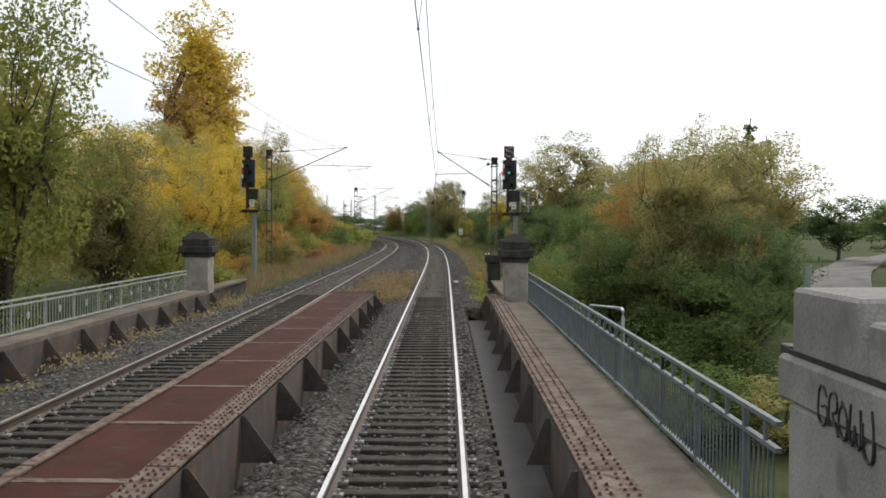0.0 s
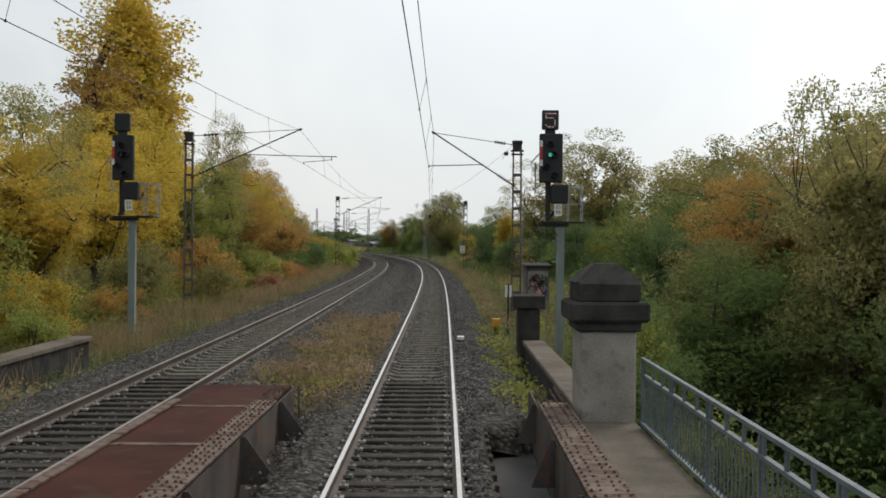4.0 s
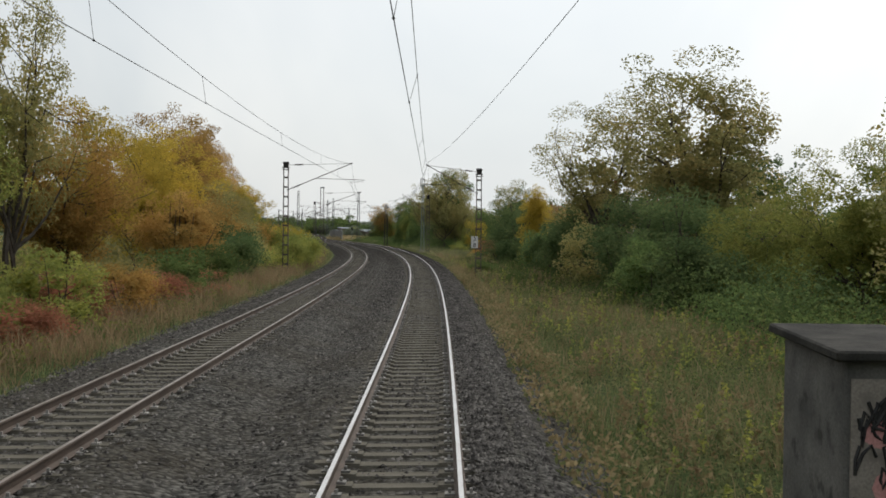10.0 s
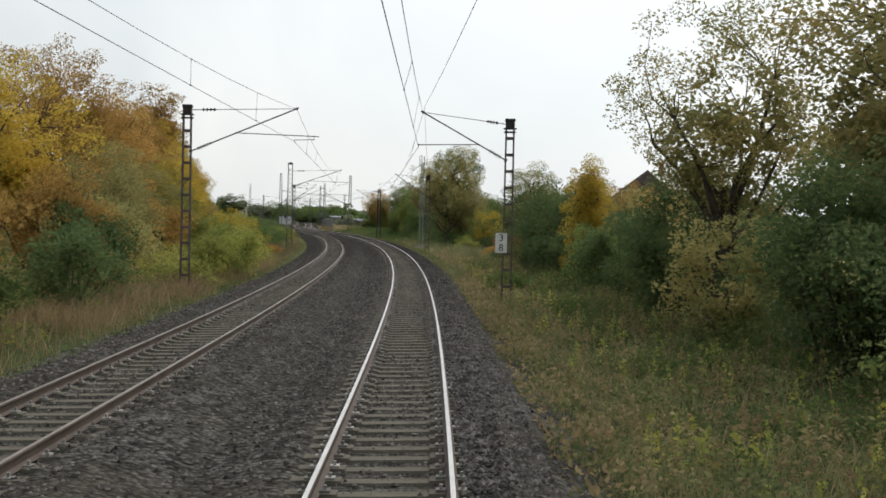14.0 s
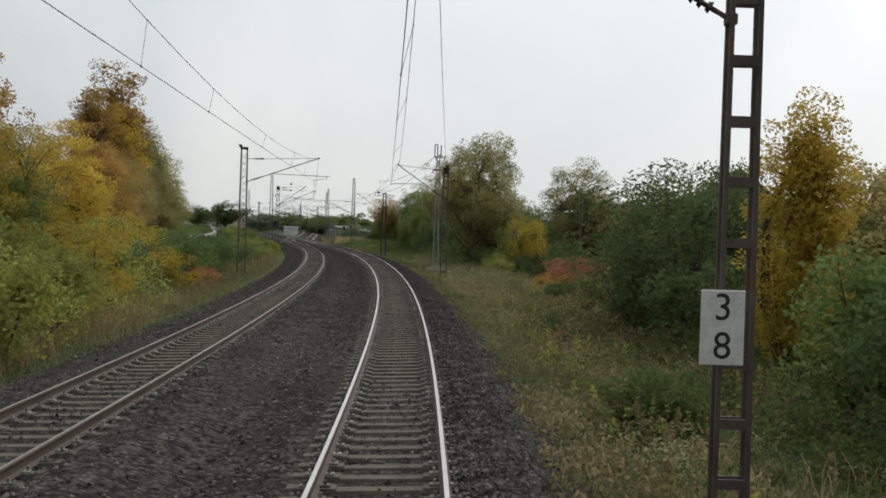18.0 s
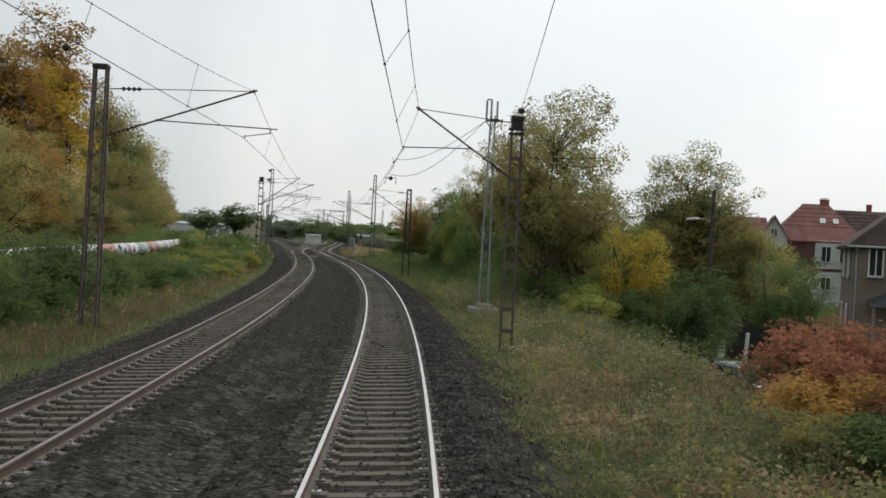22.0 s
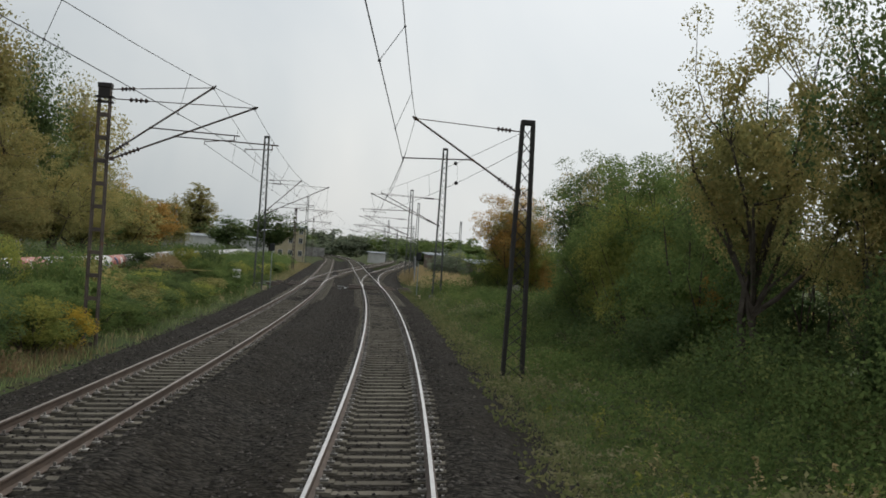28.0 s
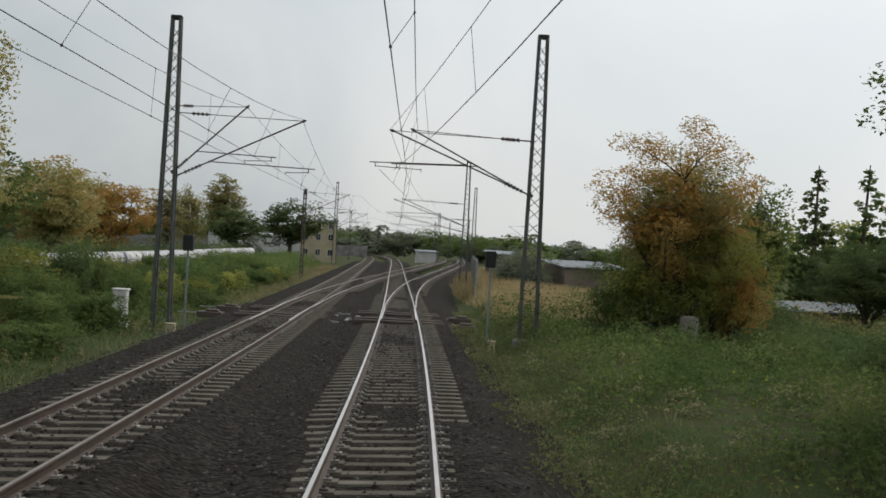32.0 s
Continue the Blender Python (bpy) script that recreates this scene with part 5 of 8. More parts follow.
for k in range(34):
    x, z = gr.uniform(-0.33, 0.33), gr.uniform(0.45, 2.0)
    r0, a0 = gr.uniform(0.08, 0.2), gr.uniform(0, 6)
    pipe(bm, [(max(-0.4, min(0.4, x + r0 * math.cos(a0 + u * 0.7))), -0.985, z + 1.2 * r0 * math.sin(a0 + u * (0.5 + 0.06 * k))) for u in range(7)], 0.017, 4)
tagged(part("graffiti_line", bm, M_INK, hut), kind="stuff")
bm = bmesh.new()
for k in range(4):
    z = 1.1 + 0.12 * k
    pipe(bm, [(0.25 + 0.1 * math.sin(k), -0.984, z), (0.4, -0.984, z + 0.1), (0.34, -0.984, z - 0.15)], 0.014, 4)
part("graffiti_accent", bm, M_BLUE, hut)

mk = root("marker_post", stand(64.5, 2.87, -0.75), "two narrow white boards on a dark post", "marker post")
bm = bmesh.new()
bar(bm, (0, 0, 0), (0, 0, 2.0), 0.07)
part("post", bm, M_DARK, mk)
for x in (-0.075, 0.075):
    bm = bmesh.new()
    block(bm, (0.09, 0.02, 0.42), (x, -0.05, 1.75))
    part("board", bm, M_WHITE, mk)
ob_ = root("track_magnet_box", stand(61.2, 2.3, -0.62), "small orange-yellow connection box on a dark stub post", "connection box")
bm = bmesh.new()
block(bm, (0.28, 0.24, 0.26), (0, 0, 0.72), bevel=0.02)
part("box", bm, M_YELLOW, ob_)
bm = bmesh.new()
block(bm, (0.16, 0.16, 0.62), (0, 0, 0.3))
pipe(bm, [(0, -0.1, 0.2), (-0.5, -0.4, 0.3), (-1.2, -0.8, 0.32)], 0.02, 5)
part("stub", bm, M_DARK, ob_)
wb = root("track_magnet", stand(56.4, 1.05, -0.2), "white-topped magnet box on the sleeper end outside the rail", "track magnet")
bm = bmesh.new()
block(bm, (0.2, 0.35, 0.1), (0, 0, 0.18), bevel=0.015)
part("lid", bm, M_WHITE, wb)
bm = bmesh.new()
block(bm, (0.22, 0.4, 0.14), (0, 0, 0.06))
pipe(bm, [(0.1, 0, 0.1), (0.5, 0.3, 0.06), (1.0, 0.2, 0.02), (1.4, 0.9, 0.0)], 0.018, 5)
part("body", bm, M_DARK, wb)

km = root("kilometre_board", stand(140.9, 3.54, 1.5), "white kilometre board with black figures on the mast", "kilometre board")
bm = bmesh.new()
block(bm, (0.46, 0.02, 0.78), (0, 0, 0.39), bevel=0.008)
part("board", bm, M_WHITE, km)
bm = bmesh.new()
block(bm, (0.06, 0.55, 0.06), (0, 0.28, 0.33))
part("bracket", bm, M_DARK, km)
lettering("3\n8", 0.4, M_INK, km, pose(0, -0.013, 0.39, 90, 0, 0))

for s, lat, z, h, nm, lab in ((313.9, -9.9, -0.32, 1.2, "relay_cabinet", "white plastic cable cabinet in the bushes"), (313.2, 10.3, -0.85, 1.75, "concrete_ring", "pale upright concrete drum in the grass")):
    t_ = root(nm, stand(s, lat, z), lab, "cabinet" if lat < 0 else "concrete drum")
    bm = bmesh.new()
    if lat < 0:
        block(bm, (0.5, 0.4, h - 0.08), (0, 0, h / 2 - 0.04), bevel=0.03)
        block(bm, (0.6, 0.5, 0.9), (0, 0, -0.4))
        part("body", bm, M_WHITE, t_)
        bm = bmesh.new()
        block(bm, (0.57, 0.47, 0.07), (0, 0, h - 0.06), bevel=0.02)
        part("lid", bm, M_WHITE, t_)
        bm = bmesh.new()
        block(bm, (0.42, 0.012, h - 0.24), (0, -0.207, h / 2 - 0.02), bevel=0.004)
        part("door", bm, M_FRAMEW, t_)
    else:
        bmesh.ops.create_cone(bm, segments=18, radius1=0.33, radius2=0.33, depth=h, cap_ends=True, matrix=pose(0, 0, h / 2))
        bmesh.ops.create_cone(bm, segments=18, radius1=0.3, radius2=0.27, depth=0.05, cap_ends=True, matrix=pose(0, 0, h + 0.02))
        part("body", bm, M_STONEWALL, t_)
gt = root("tube_barrier", stand(314.4, -10.8, -0.5, 12), "low grey tube barrier beside the cable cabinet", "barrier")
for x in (-0.55, 0.55):
    bm = bmesh.new()
    pipe(bm, [(x, 0, -0.4), (x, 0, 0.95)], 0.03, 6)
    part("post", bm, M_GALV, gt)
for z in (0.45, 0.92):
    bm = bmesh.new()
    pipe(bm, [(-0.6, 0, z), (0.6, 0, z)], 0.025, 6)
    part("rail", bm, M_GALV, gt)
for s, lat in ((311.6, 3.15), (312.2, -7.75)):
    cbx = root("cable_box", stand(s, lat, -0.62), "small beige cable box on the ground beside the track", "cable box", "cable boxes")
    bm = bmesh.new()
    block(bm, (0.3, 0.26, 0.46), (0, 0, 0.2), bevel=0.02)
    part("body", bm, M_PLASTER, cbx)
    bm = bmesh.new()
    block(bm, (0.34, 0.3, 0.04), (0, 0, 0.44), bevel=0.01)
    part("lid", bm, M_PLASTER, cbx)
for s, lat in ((311.4, 3.0), (312.75, -7.4)):
    b0 = float(ground_z(s, lat))
    t_ = root("dwarf_signal", stand(s, lat, b0), "small black back-view signal box on a thin post", "dwarf signal", "dwarf signals")
    bm = bmesh.new()
    bar(bm, (0, 0, 0), (0, 0, 2.6 - b0), 0.07)
    part("post", bm, M_GREENPOLE, t_)
    bm = bmesh.new()
    block(bm, (0.36, 0.2, 0.55), (0, 0, 2.6 - b0), bevel=0.03)
    part("box", bm, M_BLACK, t_)

# ---- pipeline, houses and car ----
pl = root("pipeline", pose(0, 0, 0), "long raised heating pipe in dull silver cladding with graffiti", "pipeline")
M_PIPES = [M_PIPE, mat("pipe_white_spray", (0.45, 0.45, 0.44), (0.62, 0.62, 0.6), 2, 0.6, c3=(0.25, 0.24, 0.26), spots_at=0.57), mat("pipe_red_spray", (0.32, 0.09, 0.07), (0.42, 0.2, 0.16), 2, 0.6, c3=(0.5, 0.5, 0.5)), mat("pipe_green_spray", (0.12, 0.28, 0.24), (0.3, 0.36, 0.34), 2, 0.6, c3=(0.45, 0.45, 0.45))]


def pipe_z(s):
    """Height of the pipe's axis over the rails."""
    return 0.92 + 0.08 * smoothstep(s, 250, 290) + 0.2 * smoothstep(s, 300, 328)


for k, s in enumerate(np.arange(198, 405, 5.0)):
    bm = bmesh.new()
    pipe(bm, spots(np.array([s, s + 2.5, s + 4.95]), -17.0, pipe_z(np.array([s, s + 2.5, s + 4.95]))).tolist(), 0.45, 16)
    c = (0, 1, 3, 2, 0, 0, 1, 0, 2)[k % 9] if s < 270 else (1, 2, 0, 1)[k % 4] if s < 304 else (0, 1, 0, 0)[k % 4]
    part("pipe_section", bm, M_PIPES[c], pl, smooth=True)
    bm = bmesh.new()
    pipe(bm, spots(np.array([s - 0.06, s + 0.06]), -17.0, pipe_z(np.array([s, s]))).tolist(), 0.472, 16)
    part("clamp_ring", bm, M_GALV, pl)
    bm = bmesh.new()
    p = spot(s + 0.0, -17.0, 0)
    block(bm, (0.2, 0.2, 2.0), (p.x, p.y, p.z + float(pipe_z(s)) - 1.4))
    part("support", bm, M_CAP, pl)

# sprayed letters along the side of the pipe that faces the track
gr = random.Random(17)
for s in (*np.arange(205.0, 262.0, 1.9), *np.arange(276.0, 352.0, 1.5)):
    bm = bmesh.new()
    for k in range(3):
        a0, w0 = gr.uniform(-0.5, 0.7), gr.uniform(0.25, 0.55)
        stroke = rounded([(w0 * gr.uniform(-1, 1), a0 + gr.uniform(-0.55, 0.55)) for _ in range(6)])
        pipe(bm, [spot(s + x, -17.0 + 0.456 * math.cos(a), float(pipe_z(s)) + 0.456 * math.sin(a)) for x, a in stroke], gr.uniform(0.02, 0.045), 4)
    part("graffiti", bm, gr.choice((M_INK, M_PIPES[1], M_PIPES[1], M_PIPES[2], M_BLUE, M_FRAMEW)), pl, "sprayed tag")


def add_window(parent, x, y, z, w, h, turn):
    m = pose(x, y, z, 0, 0, turn)
    bm = bmesh.new()
    for a, b, c, e in ((0, h / 2, w, 0.09), (0, -h / 2, w, 0.09), (-w / 2, 0, 0.08, h), (w / 2, 0, 0.08, h), (0, 0, 0.06, h)):
        block(bm, (c, 0.08, e), (a, -0.02, b))
    f = part("window", bm, M_FRAMEW, parent, "white framed window")
    f.matrix_basis = m
    bm = bmesh.new()
    block(bm, (w - 0.04, 0.03, h - 0.04), (0, 0.01, 0))
    part("pane", bm, M_GLASS, f)
    bm = bmesh.new()
    block(bm, (w + 0.2, 0.2, 0.06), (0, -0.05, -h / 2 - 0.06))
    part("sill", bm, M_CONCWALL, f)


def gable_house(name, s, lat, turn, w, d, eaves, ridge, wall, roof, label, windows, chimney=True, hip=0.0, base=None):
    b0 = float(ground_z(s, lat)) if base is None else base
    h = root(name, stand(s, lat, b0, turn), label, "house")
    e, r = eaves - b0, ridge - b0
    bm = bmesh.new()
    v = [bm.verts.new(p) for p in ((-w / 2, -d / 2, -0.5), (w / 2, -d / 2, -0.5), (w / 2, d / 2, -0.5), (-w / 2, d / 2, -0.5), (-w / 2, -d / 2, e), (w / 2, -d / 2, e), (w / 2, d / 2, e), (-w / 2, d / 2, e))]
    for f in ((0, 1, 5, 4), (1, 2, 6, 5), (2, 3, 7, 6), (3, 0, 4, 7)):
        bm.faces.new([v[i] for i in f])
    if hip == 0:
        g0, g1 = bm.verts.new((0, -d / 2, r - 0.15)), bm.verts.new((0, d / 2, r - 0.15))
        bm.faces.new((v[4], v[5], g0))
        bm.faces.new((v[6], v[7], g1))
    part("wall", bm, wall, h)
    o = 0.35
    bm = bmesh.new()
    k = d / 2 - hip
    sl = (r - e) / (w / 2)
    a = [(-w / 2 - o, -d / 2 - o, e - o * sl), (w / 2 + o, -d / 2 - o, e - o * sl), (w / 2 + o, d / 2 + o, e - o * sl), (-w / 2 - o, d / 2 + o, e - o * sl), (0, -k - (o if hip == 0 else 0), r), (0, k + (o if hip == 0 else 0), r)]
    up = [bm.verts.new(p) for p in a]
    dn = [bm.verts.new((p[0], p[1], p[2] - 0.16)) for p in a]
    for f in ((0, 4, 5, 3), (1, 2, 5, 4), (0, 1, 4), (2, 3, 5)):
        if hip == 0 and len(f) == 3:
            continue
        bm.faces.new([up[i] for i in f])
        bm.faces.new([dn[i] for i in f][::-1])
    for i, j in ((0, 1), (1, 2), (2, 3), (3, 0)) if hip else ((1, 2), (3, 0), (0, 4), (4, 1), (2, 5), (5, 3)):
        bm.faces.new((up[i], dn[i], dn[j], up[j]))
    bmesh.ops.recalc_face_normals(bm, faces=bm.faces[:])
    rf = part("roof", bm, roof, h)
    # courses of tiles
    bm = bmesh.new()
    for q in np.arange(0.4, 1, 0.12):
        for sg in (-1, 1):
            x, z = sg * (w / 2 + o) * (1 - q * 0.98), (e - o * sl) + (r - e + o * sl) * q * 0.98 + 0.03
            ln = d + 2 * o if hip == 0 else d - 2 * hip * q
            block(bm, (0.05, ln, 0.03), (x, 0, z))
    part("tile_course", bm, roof, rf)
    if chimney:
        bm = bmesh.new()
        block(bm, (0.6, 0.6, 1.6), (w * 0.12, d * 0.1, r + 0.1), bevel=0.02)
        block(bm, (0.72, 0.72, 0.14), (w * 0.12, d * 0.1, r + 0.95), bevel=0.02)
        part("chimney", bm, M_BRICK, h)
    for x, y, z, ww, hh, tn in windows:
        add_window(h, x, y, z, ww, hh, tn)
    return h


b0 = float(ground_z(228, 30.7))
hw = [(x, -4.56, z - b0, w, h, 0) for x, z, w, h in ((-5.08, 2.85, 0.7, 1.54), (-2.98, 2.8, 1.1, 1.66), (-0.5, 2.8, 1.1, 1.66), (2.2, 2.8, 1.1, 1.66), (4.8, 2.85, 0.8, 1.54), (-3.5, -0.3, 1.0, 1.0), (-0.4, -0.2, 0.9, 1.7), (2.6, -0.3, 1.1, 1.2))]
hw += [(-6.26, y, z - b0, 1.0, 1.5, -90) for y in (-2.2, 1.6) for z in (2.7, -0.3)]
brown = gable_house("dwelling_house", 227.8, 32.06, -20, 12.4, 9, 3.9, 9.0, M_PLASTER2, M_TILE, "grey-brown rendered house with a dark tiled hip roof and dormer", hw, True, 3.6)
bm = bmesh.new()
block(bm, (1.55, 2.4, 1.6), (-2.1, -2.6, 5.85 - b0), bevel=0.02)
part("dormer", bm, M_PLASTER2, brown, "rendered dormer with a white window")
bm = bmesh.new()
block(bm, (2.1, 2.9, 0.14), (-2.1, -2.6, 6.72 - b0), (5, 0, 0), 0.03)
part("dormer_roof", bm, M_TILE, brown)
add_window(brown, -2.1, -3.84, 5.9 - b0, 1.2, 1.2, 0)
bm = bmesh.new()
v = [bm.verts.new(p) for p in ((-5.4, -6.3, 0.55 - b0), (-1.75, -6.3, 0.55 - b0), (-1.75, -4.5, 0.85 - b0), (-5.4, -4.5, 0.85 - b0), (-4.1, -4.6, 1.4 - b0), (-3.0, -4.6, 1.4 - b0))]
for f in ((0, 1, 5, 4), (1, 2, 5), (3, 0, 4), (2, 3, 4, 5), (3, 2, 1, 0)):
    bm.faces.new([v[i] for i in f])
bmesh.ops.recalc_face_normals(bm, faces=bm.faces[:])
part("porch_roof", bm, M_SLATE, brown, "dark slated hipped porch roof")
for x in (-5.2, -1.95):
    bm = bmesh.new()
    block(bm, (0.15, 0.15, 0.7 - b0), (x, -6.1, (0.55 - b0) / 2), bevel=0.01)
    part("porch_post", bm, M_PLASTER2, brown)
bm = bmesh.new()
block(bm, (13.2, 0.12, 0.12), (0, -4.95, 3.6 - b0), bevel=0.03)
part("gutter", bm, M_GALV, brown)
bm = bmesh.new()
pipe(bm, [(-6.05, -4.9, 3.55 - b0), (-6.05, -4.62, 3.2 - b0), (-6.05, -4.6, 0.0)], 0.05, 8)
part("downpipe", bm, M_GALV, brown)
M_MANSARD = mat("dull_red_tiles", (0.12, 0.065, 0.058), (0.18, 0.1, 0.09), 1.2, 0.85, bump=0.6, fine=16)
b0 = float(ground_z(283, 49.5))
red = gable_house("dwelling_house", 282.6, 48.5, 70, 7.6, 9, 5.0, 8.6, M_MANSARD, M_TILER, "old house with a red tiled roof above steep red-tiled walls", [], False, 3.2)
bm = bmesh.new()
block(bm, (7.9, 9.3, 2.0 - b0), (0, 0, (2.0 - b0) / 2 - 0.4), bevel=0.03)
part("ground_floor", bm, M_PLASTER3, red, "pale rendered ground floor")
bm = bmesh.new()
block(bm, (1.0, 4.2, 2.9), (-3.6, -1.9, 3.35 - b0), bevel=0.03)
part("bay", bm, M_PLASTER3, red, "pale rendered bay with two windows")
for y in (-0.9, -2.7):
    add_window(red, -4.14, y, 3.4 - b0, 0.95, 1.6, -90)
for y in (3.0, 1.2, -1.0, -3.0):
    add_window(red, -3.99, y, 0.4 - b0, 0.95, 1.3, -90)
for y in (-0.6, -1.9):
    bm = bmesh.new()
    block(bm, (0.75, 0.55, 0.06), (-2.0, y, 6.85 - b0), (0, -43, 0), 0.01)
    part("skylight", bm, M_FRAMEW, red, "small pale roof window")
bm = bmesh.new()
block(bm, (0.7, 0.9, 1.0), (0.2, -0.9, 8.55 - b0), bevel=0.02)
block(bm, (0.8, 1.0, 0.1), (0.2, -0.9, 9.1 - b0))
block(bm, (0.5, 0.7, 0.06), (0.2, -0.9, 9.25 - b0))
part("chimney", bm, M_BRICK, red)
gable_house("dwelling_house", 279.6, 42.6, -20, 2.7, 4.6, 4.9, 7.0, M_PLASTER3, M_TILER, "pale gabled side wing with an arched window", [(0, -2.36, 5.2 - b0, 0.6, 0.9, 0), (-0.5, -2.36, 3.2 - b0, 0.5, 1.1, 0), (0.4, -2.36, 3.2 - b0, 0.5, 1.1, 0)], False)
lp = root("street_lamp", stand(231.2, 18.8, float(ground_z(231.2, 18.8))), "tall dark wooden pole with a pale street lamp on an arm", "street lamp")
lz = -float(ground_z(231.2, 18.8))
bm = bmesh.new()
pipe(bm, [(0, 0, -0.3), (0, 0, 4.0 + lz), (0, 0, 6.4 + lz)], 0, 8, [0.16, 0.13, 0.1])
part("pole", bm, M_BARK, lp)
bm = bmesh.new()
pipe(bm, [(0, 0, 4.6 + lz), (-0.5, 0, 4.75 + lz), (-1.0, 0, 4.72 + lz)], 0.03, 6)
part("arm", bm, M_GALV, lp)
bm = bmesh.new()
block(bm, (0.75, 0.26, 0.14), (-1.15, 0, 4.72 + lz), (0, -6, 0), 0.05)
part("lamp_head", bm, M_WHITE, lp, "pale oblong lamp head")
gable_house("dwelling_house", 318, 76, 80, 10, 14, 6.0, 9.9, M_PLASTER2, M_TILE, "grey house with a dark tiled roof behind the red one", [], True)
gable_house("dwelling_house", 322, 52, 80, 9, 16, 4.4, 8.3, M_PLASTER2, M_TILER, "long low house behind the trees with a red roof", [], True)
# plain two-storey house beyond the second track
b0 = float(ground_z(458, -12.6))
fh = root("station_house", stand(458, -12.6, b0, 4), "pale yellow two-storey house with a flat roof", "house")
bm = bmesh.new()
block(bm, (5.6, 8, 6.9), (0, 0, 2.95))
part("wall", bm, M_PLASTER, fh)
bm = bmesh.new()
block(bm, (6.2, 8.6, 0.35), (0, 0, 6.5), bevel=0.05)
part("roof", bm, M_SHEET, fh)
for x in (-1.9, 0.0, 1.9):
    for z in (1.5, 3.9, 5.7):
        add_window(fh, x, -4.05, z, 0.75, 1.0, 0)
for y in (-2, 1.5):
    for z in (1.6, 4.4):
        add_window(fh, 2.85, y, z, 1.0, 1.2, 90)
for s, lat, w, dd, h, lab in ((373, 16.3, 5.6, 6, 2.4, "low shed with a pale blue metal sheet roof"), (388, 10.6, 3, 3, 2.6, "small dark hut by the branch track"), (352, 30, 8, 5, 1.6, "low garden shed with a corrugated roof"), (560, -30, 26, 10, 4.5, "long low depot hall far down the line"), (520, 7.2, 4, 3, 2.6, "small white cabin between distant tracks")):
    b0 = float(ground_z(s, lat))
    sh_ = root("shed", stand(s, lat, b0, 10), lab, "shed", "sheds")
    bm = bmesh.new()
    block(bm, (w, dd, h + 0.6), (0, 0, h / 2 - 0.3))
    part("wall", bm, M_PLASTER3 if w == 4 or w > 20 else M_PLASTER2, sh_)
    bm = bmesh.new()
    block(bm, (w + 0.5, dd + 0.6, 0.12), (0, 0, h + 0.12), (4, 0, 0), 0.02)
    rf_ = part("roof", bm, M_SHEET, sh_)
    for x in np.arange(-w / 2, w / 2, 0.4 if w < 20 else 1.6):
        bm = bmesh.new()
        block(bm, (0.06, dd + 0.6, 0.05), (x, 0, h + 0.2), (4, 0, 0))
        part("rib", bm, M_SHEET, rf_)
wl_ = root("retaining_wall", stand(575, 0, -1.0), "long pale concrete wall across the far end of the yard", "wall", kind="structure")
for x in np.arange(-70, -4, 4.0):
    bm = bmesh.new()
    block(bm, (3.96, 0.3, 3.2), (x, 0.02 * x, 1.6), bevel=0.02)
    part("panel", bm, M_CONCWALL, wl_)


def parked_car(s, lat, turn):
    b0 = float(ground_z(s, lat))
    c = root("parked_car", stand(s, lat, b0 + 0.02, turn), "silver-grey parked estate car with dark windows", "car")
    M_CAR = mat("silver_car_paint", (0.15, 0.165, 0.185), (0.2, 0.215, 0.24), 1, 0.25, 0.6, bump=0)
    prof = [(-2.1, 0.35), (-2.15, 0.7), (-1.95, 0.85), (-1.1, 0.95), (-0.4, 1.42), (1.3, 1.45), (2.0, 0.98), (2.1, 0.6), (2.05, 0.35)]
    bm = bmesh.new()
    rows_ = [[bm.verts.new((sx * (0.84 if z < 1.0 else 0.66), y, z)) for y, z in prof] for sx in (-1, 1)]
    n = len(prof)
    bm.faces.new(rows_[0])
    bm.faces.new(rows_[1][::-1])
    for i in range(n):
        bm.faces.new((rows_[0][i], rows_[1][i], rows_[1][(i + 1) % n], rows_[0][(i + 1) % n]))
    bmesh.ops.recalc_face_normals(bm, faces=bm.faces[:])
    bmesh.ops.bevel(bm, geom=bm.edges[:], offset=0.05, segments=2, affect="EDGES")
    body = part("body", bm, M_CAR, c, smooth=False)
    for sgn in (-1, 1):
        bm = bmesh.new()
        v = [bm.verts.new((sgn * (0.845 if z < 1.0 else 0.69), y, z)) for y, z in ((-0.95, 0.98), (-0.38, 1.36), (1.2, 1.38), (1.7, 1.0))]
        bm.faces.new(v)
        bmesh.ops.solidify(bm, geom=bm.faces[:], thickness=0.02)
        part("side_window", bm, M_GLASS, body)
    for y0, z0, y1, z1 in ((-1.12, 0.99, -0.46, 1.42), (1.38, 1.42, 1.95, 1.04)):
        bm = bmesh.new()
        v = [bm.verts.new(p) for p in ((-0.72, y0, z0 + 0.02), (0.72, y0, z0 + 0.02), (0.62, y1, z1 + 0.02), (-0.62, y1, z1 + 0.02))]
        bm.faces.new(v)
        bmesh.ops.solidify(bm, geom=bm.faces[:], thickness=0.02)
        part("windscreen", bm, M_GLASS, body)
    for x in (-0.8, 0.8):
        for y in (-1.35, 1.35):
            bm = bmesh.new()
            bmesh.ops.create_cone(bm, segments=18, radius1=0.32, radius2=0.32, depth=0.2, cap_ends=True, matrix=pose(x, y, 0.32, 0, 90, 0))
            wh = part("wheel", bm, M_INK, c)
            bm = bmesh.new()
            bmesh.ops.create_cone(bm, segments=14, radius1=0.2, radius2=0.17, depth=0.22, cap_ends=True, matrix=pose(x, y, 0.32, 0, 90, 0))
            part("rim", bm, M_GALV, wh)
    for x in (-0.6, 0.6):
        bm = bmesh.new()
        block(bm, (0.32, 0.06, 0.16), (x, -2.12, 0.72), bevel=0.02)
        part("headlight", bm, M_WHITE, body)


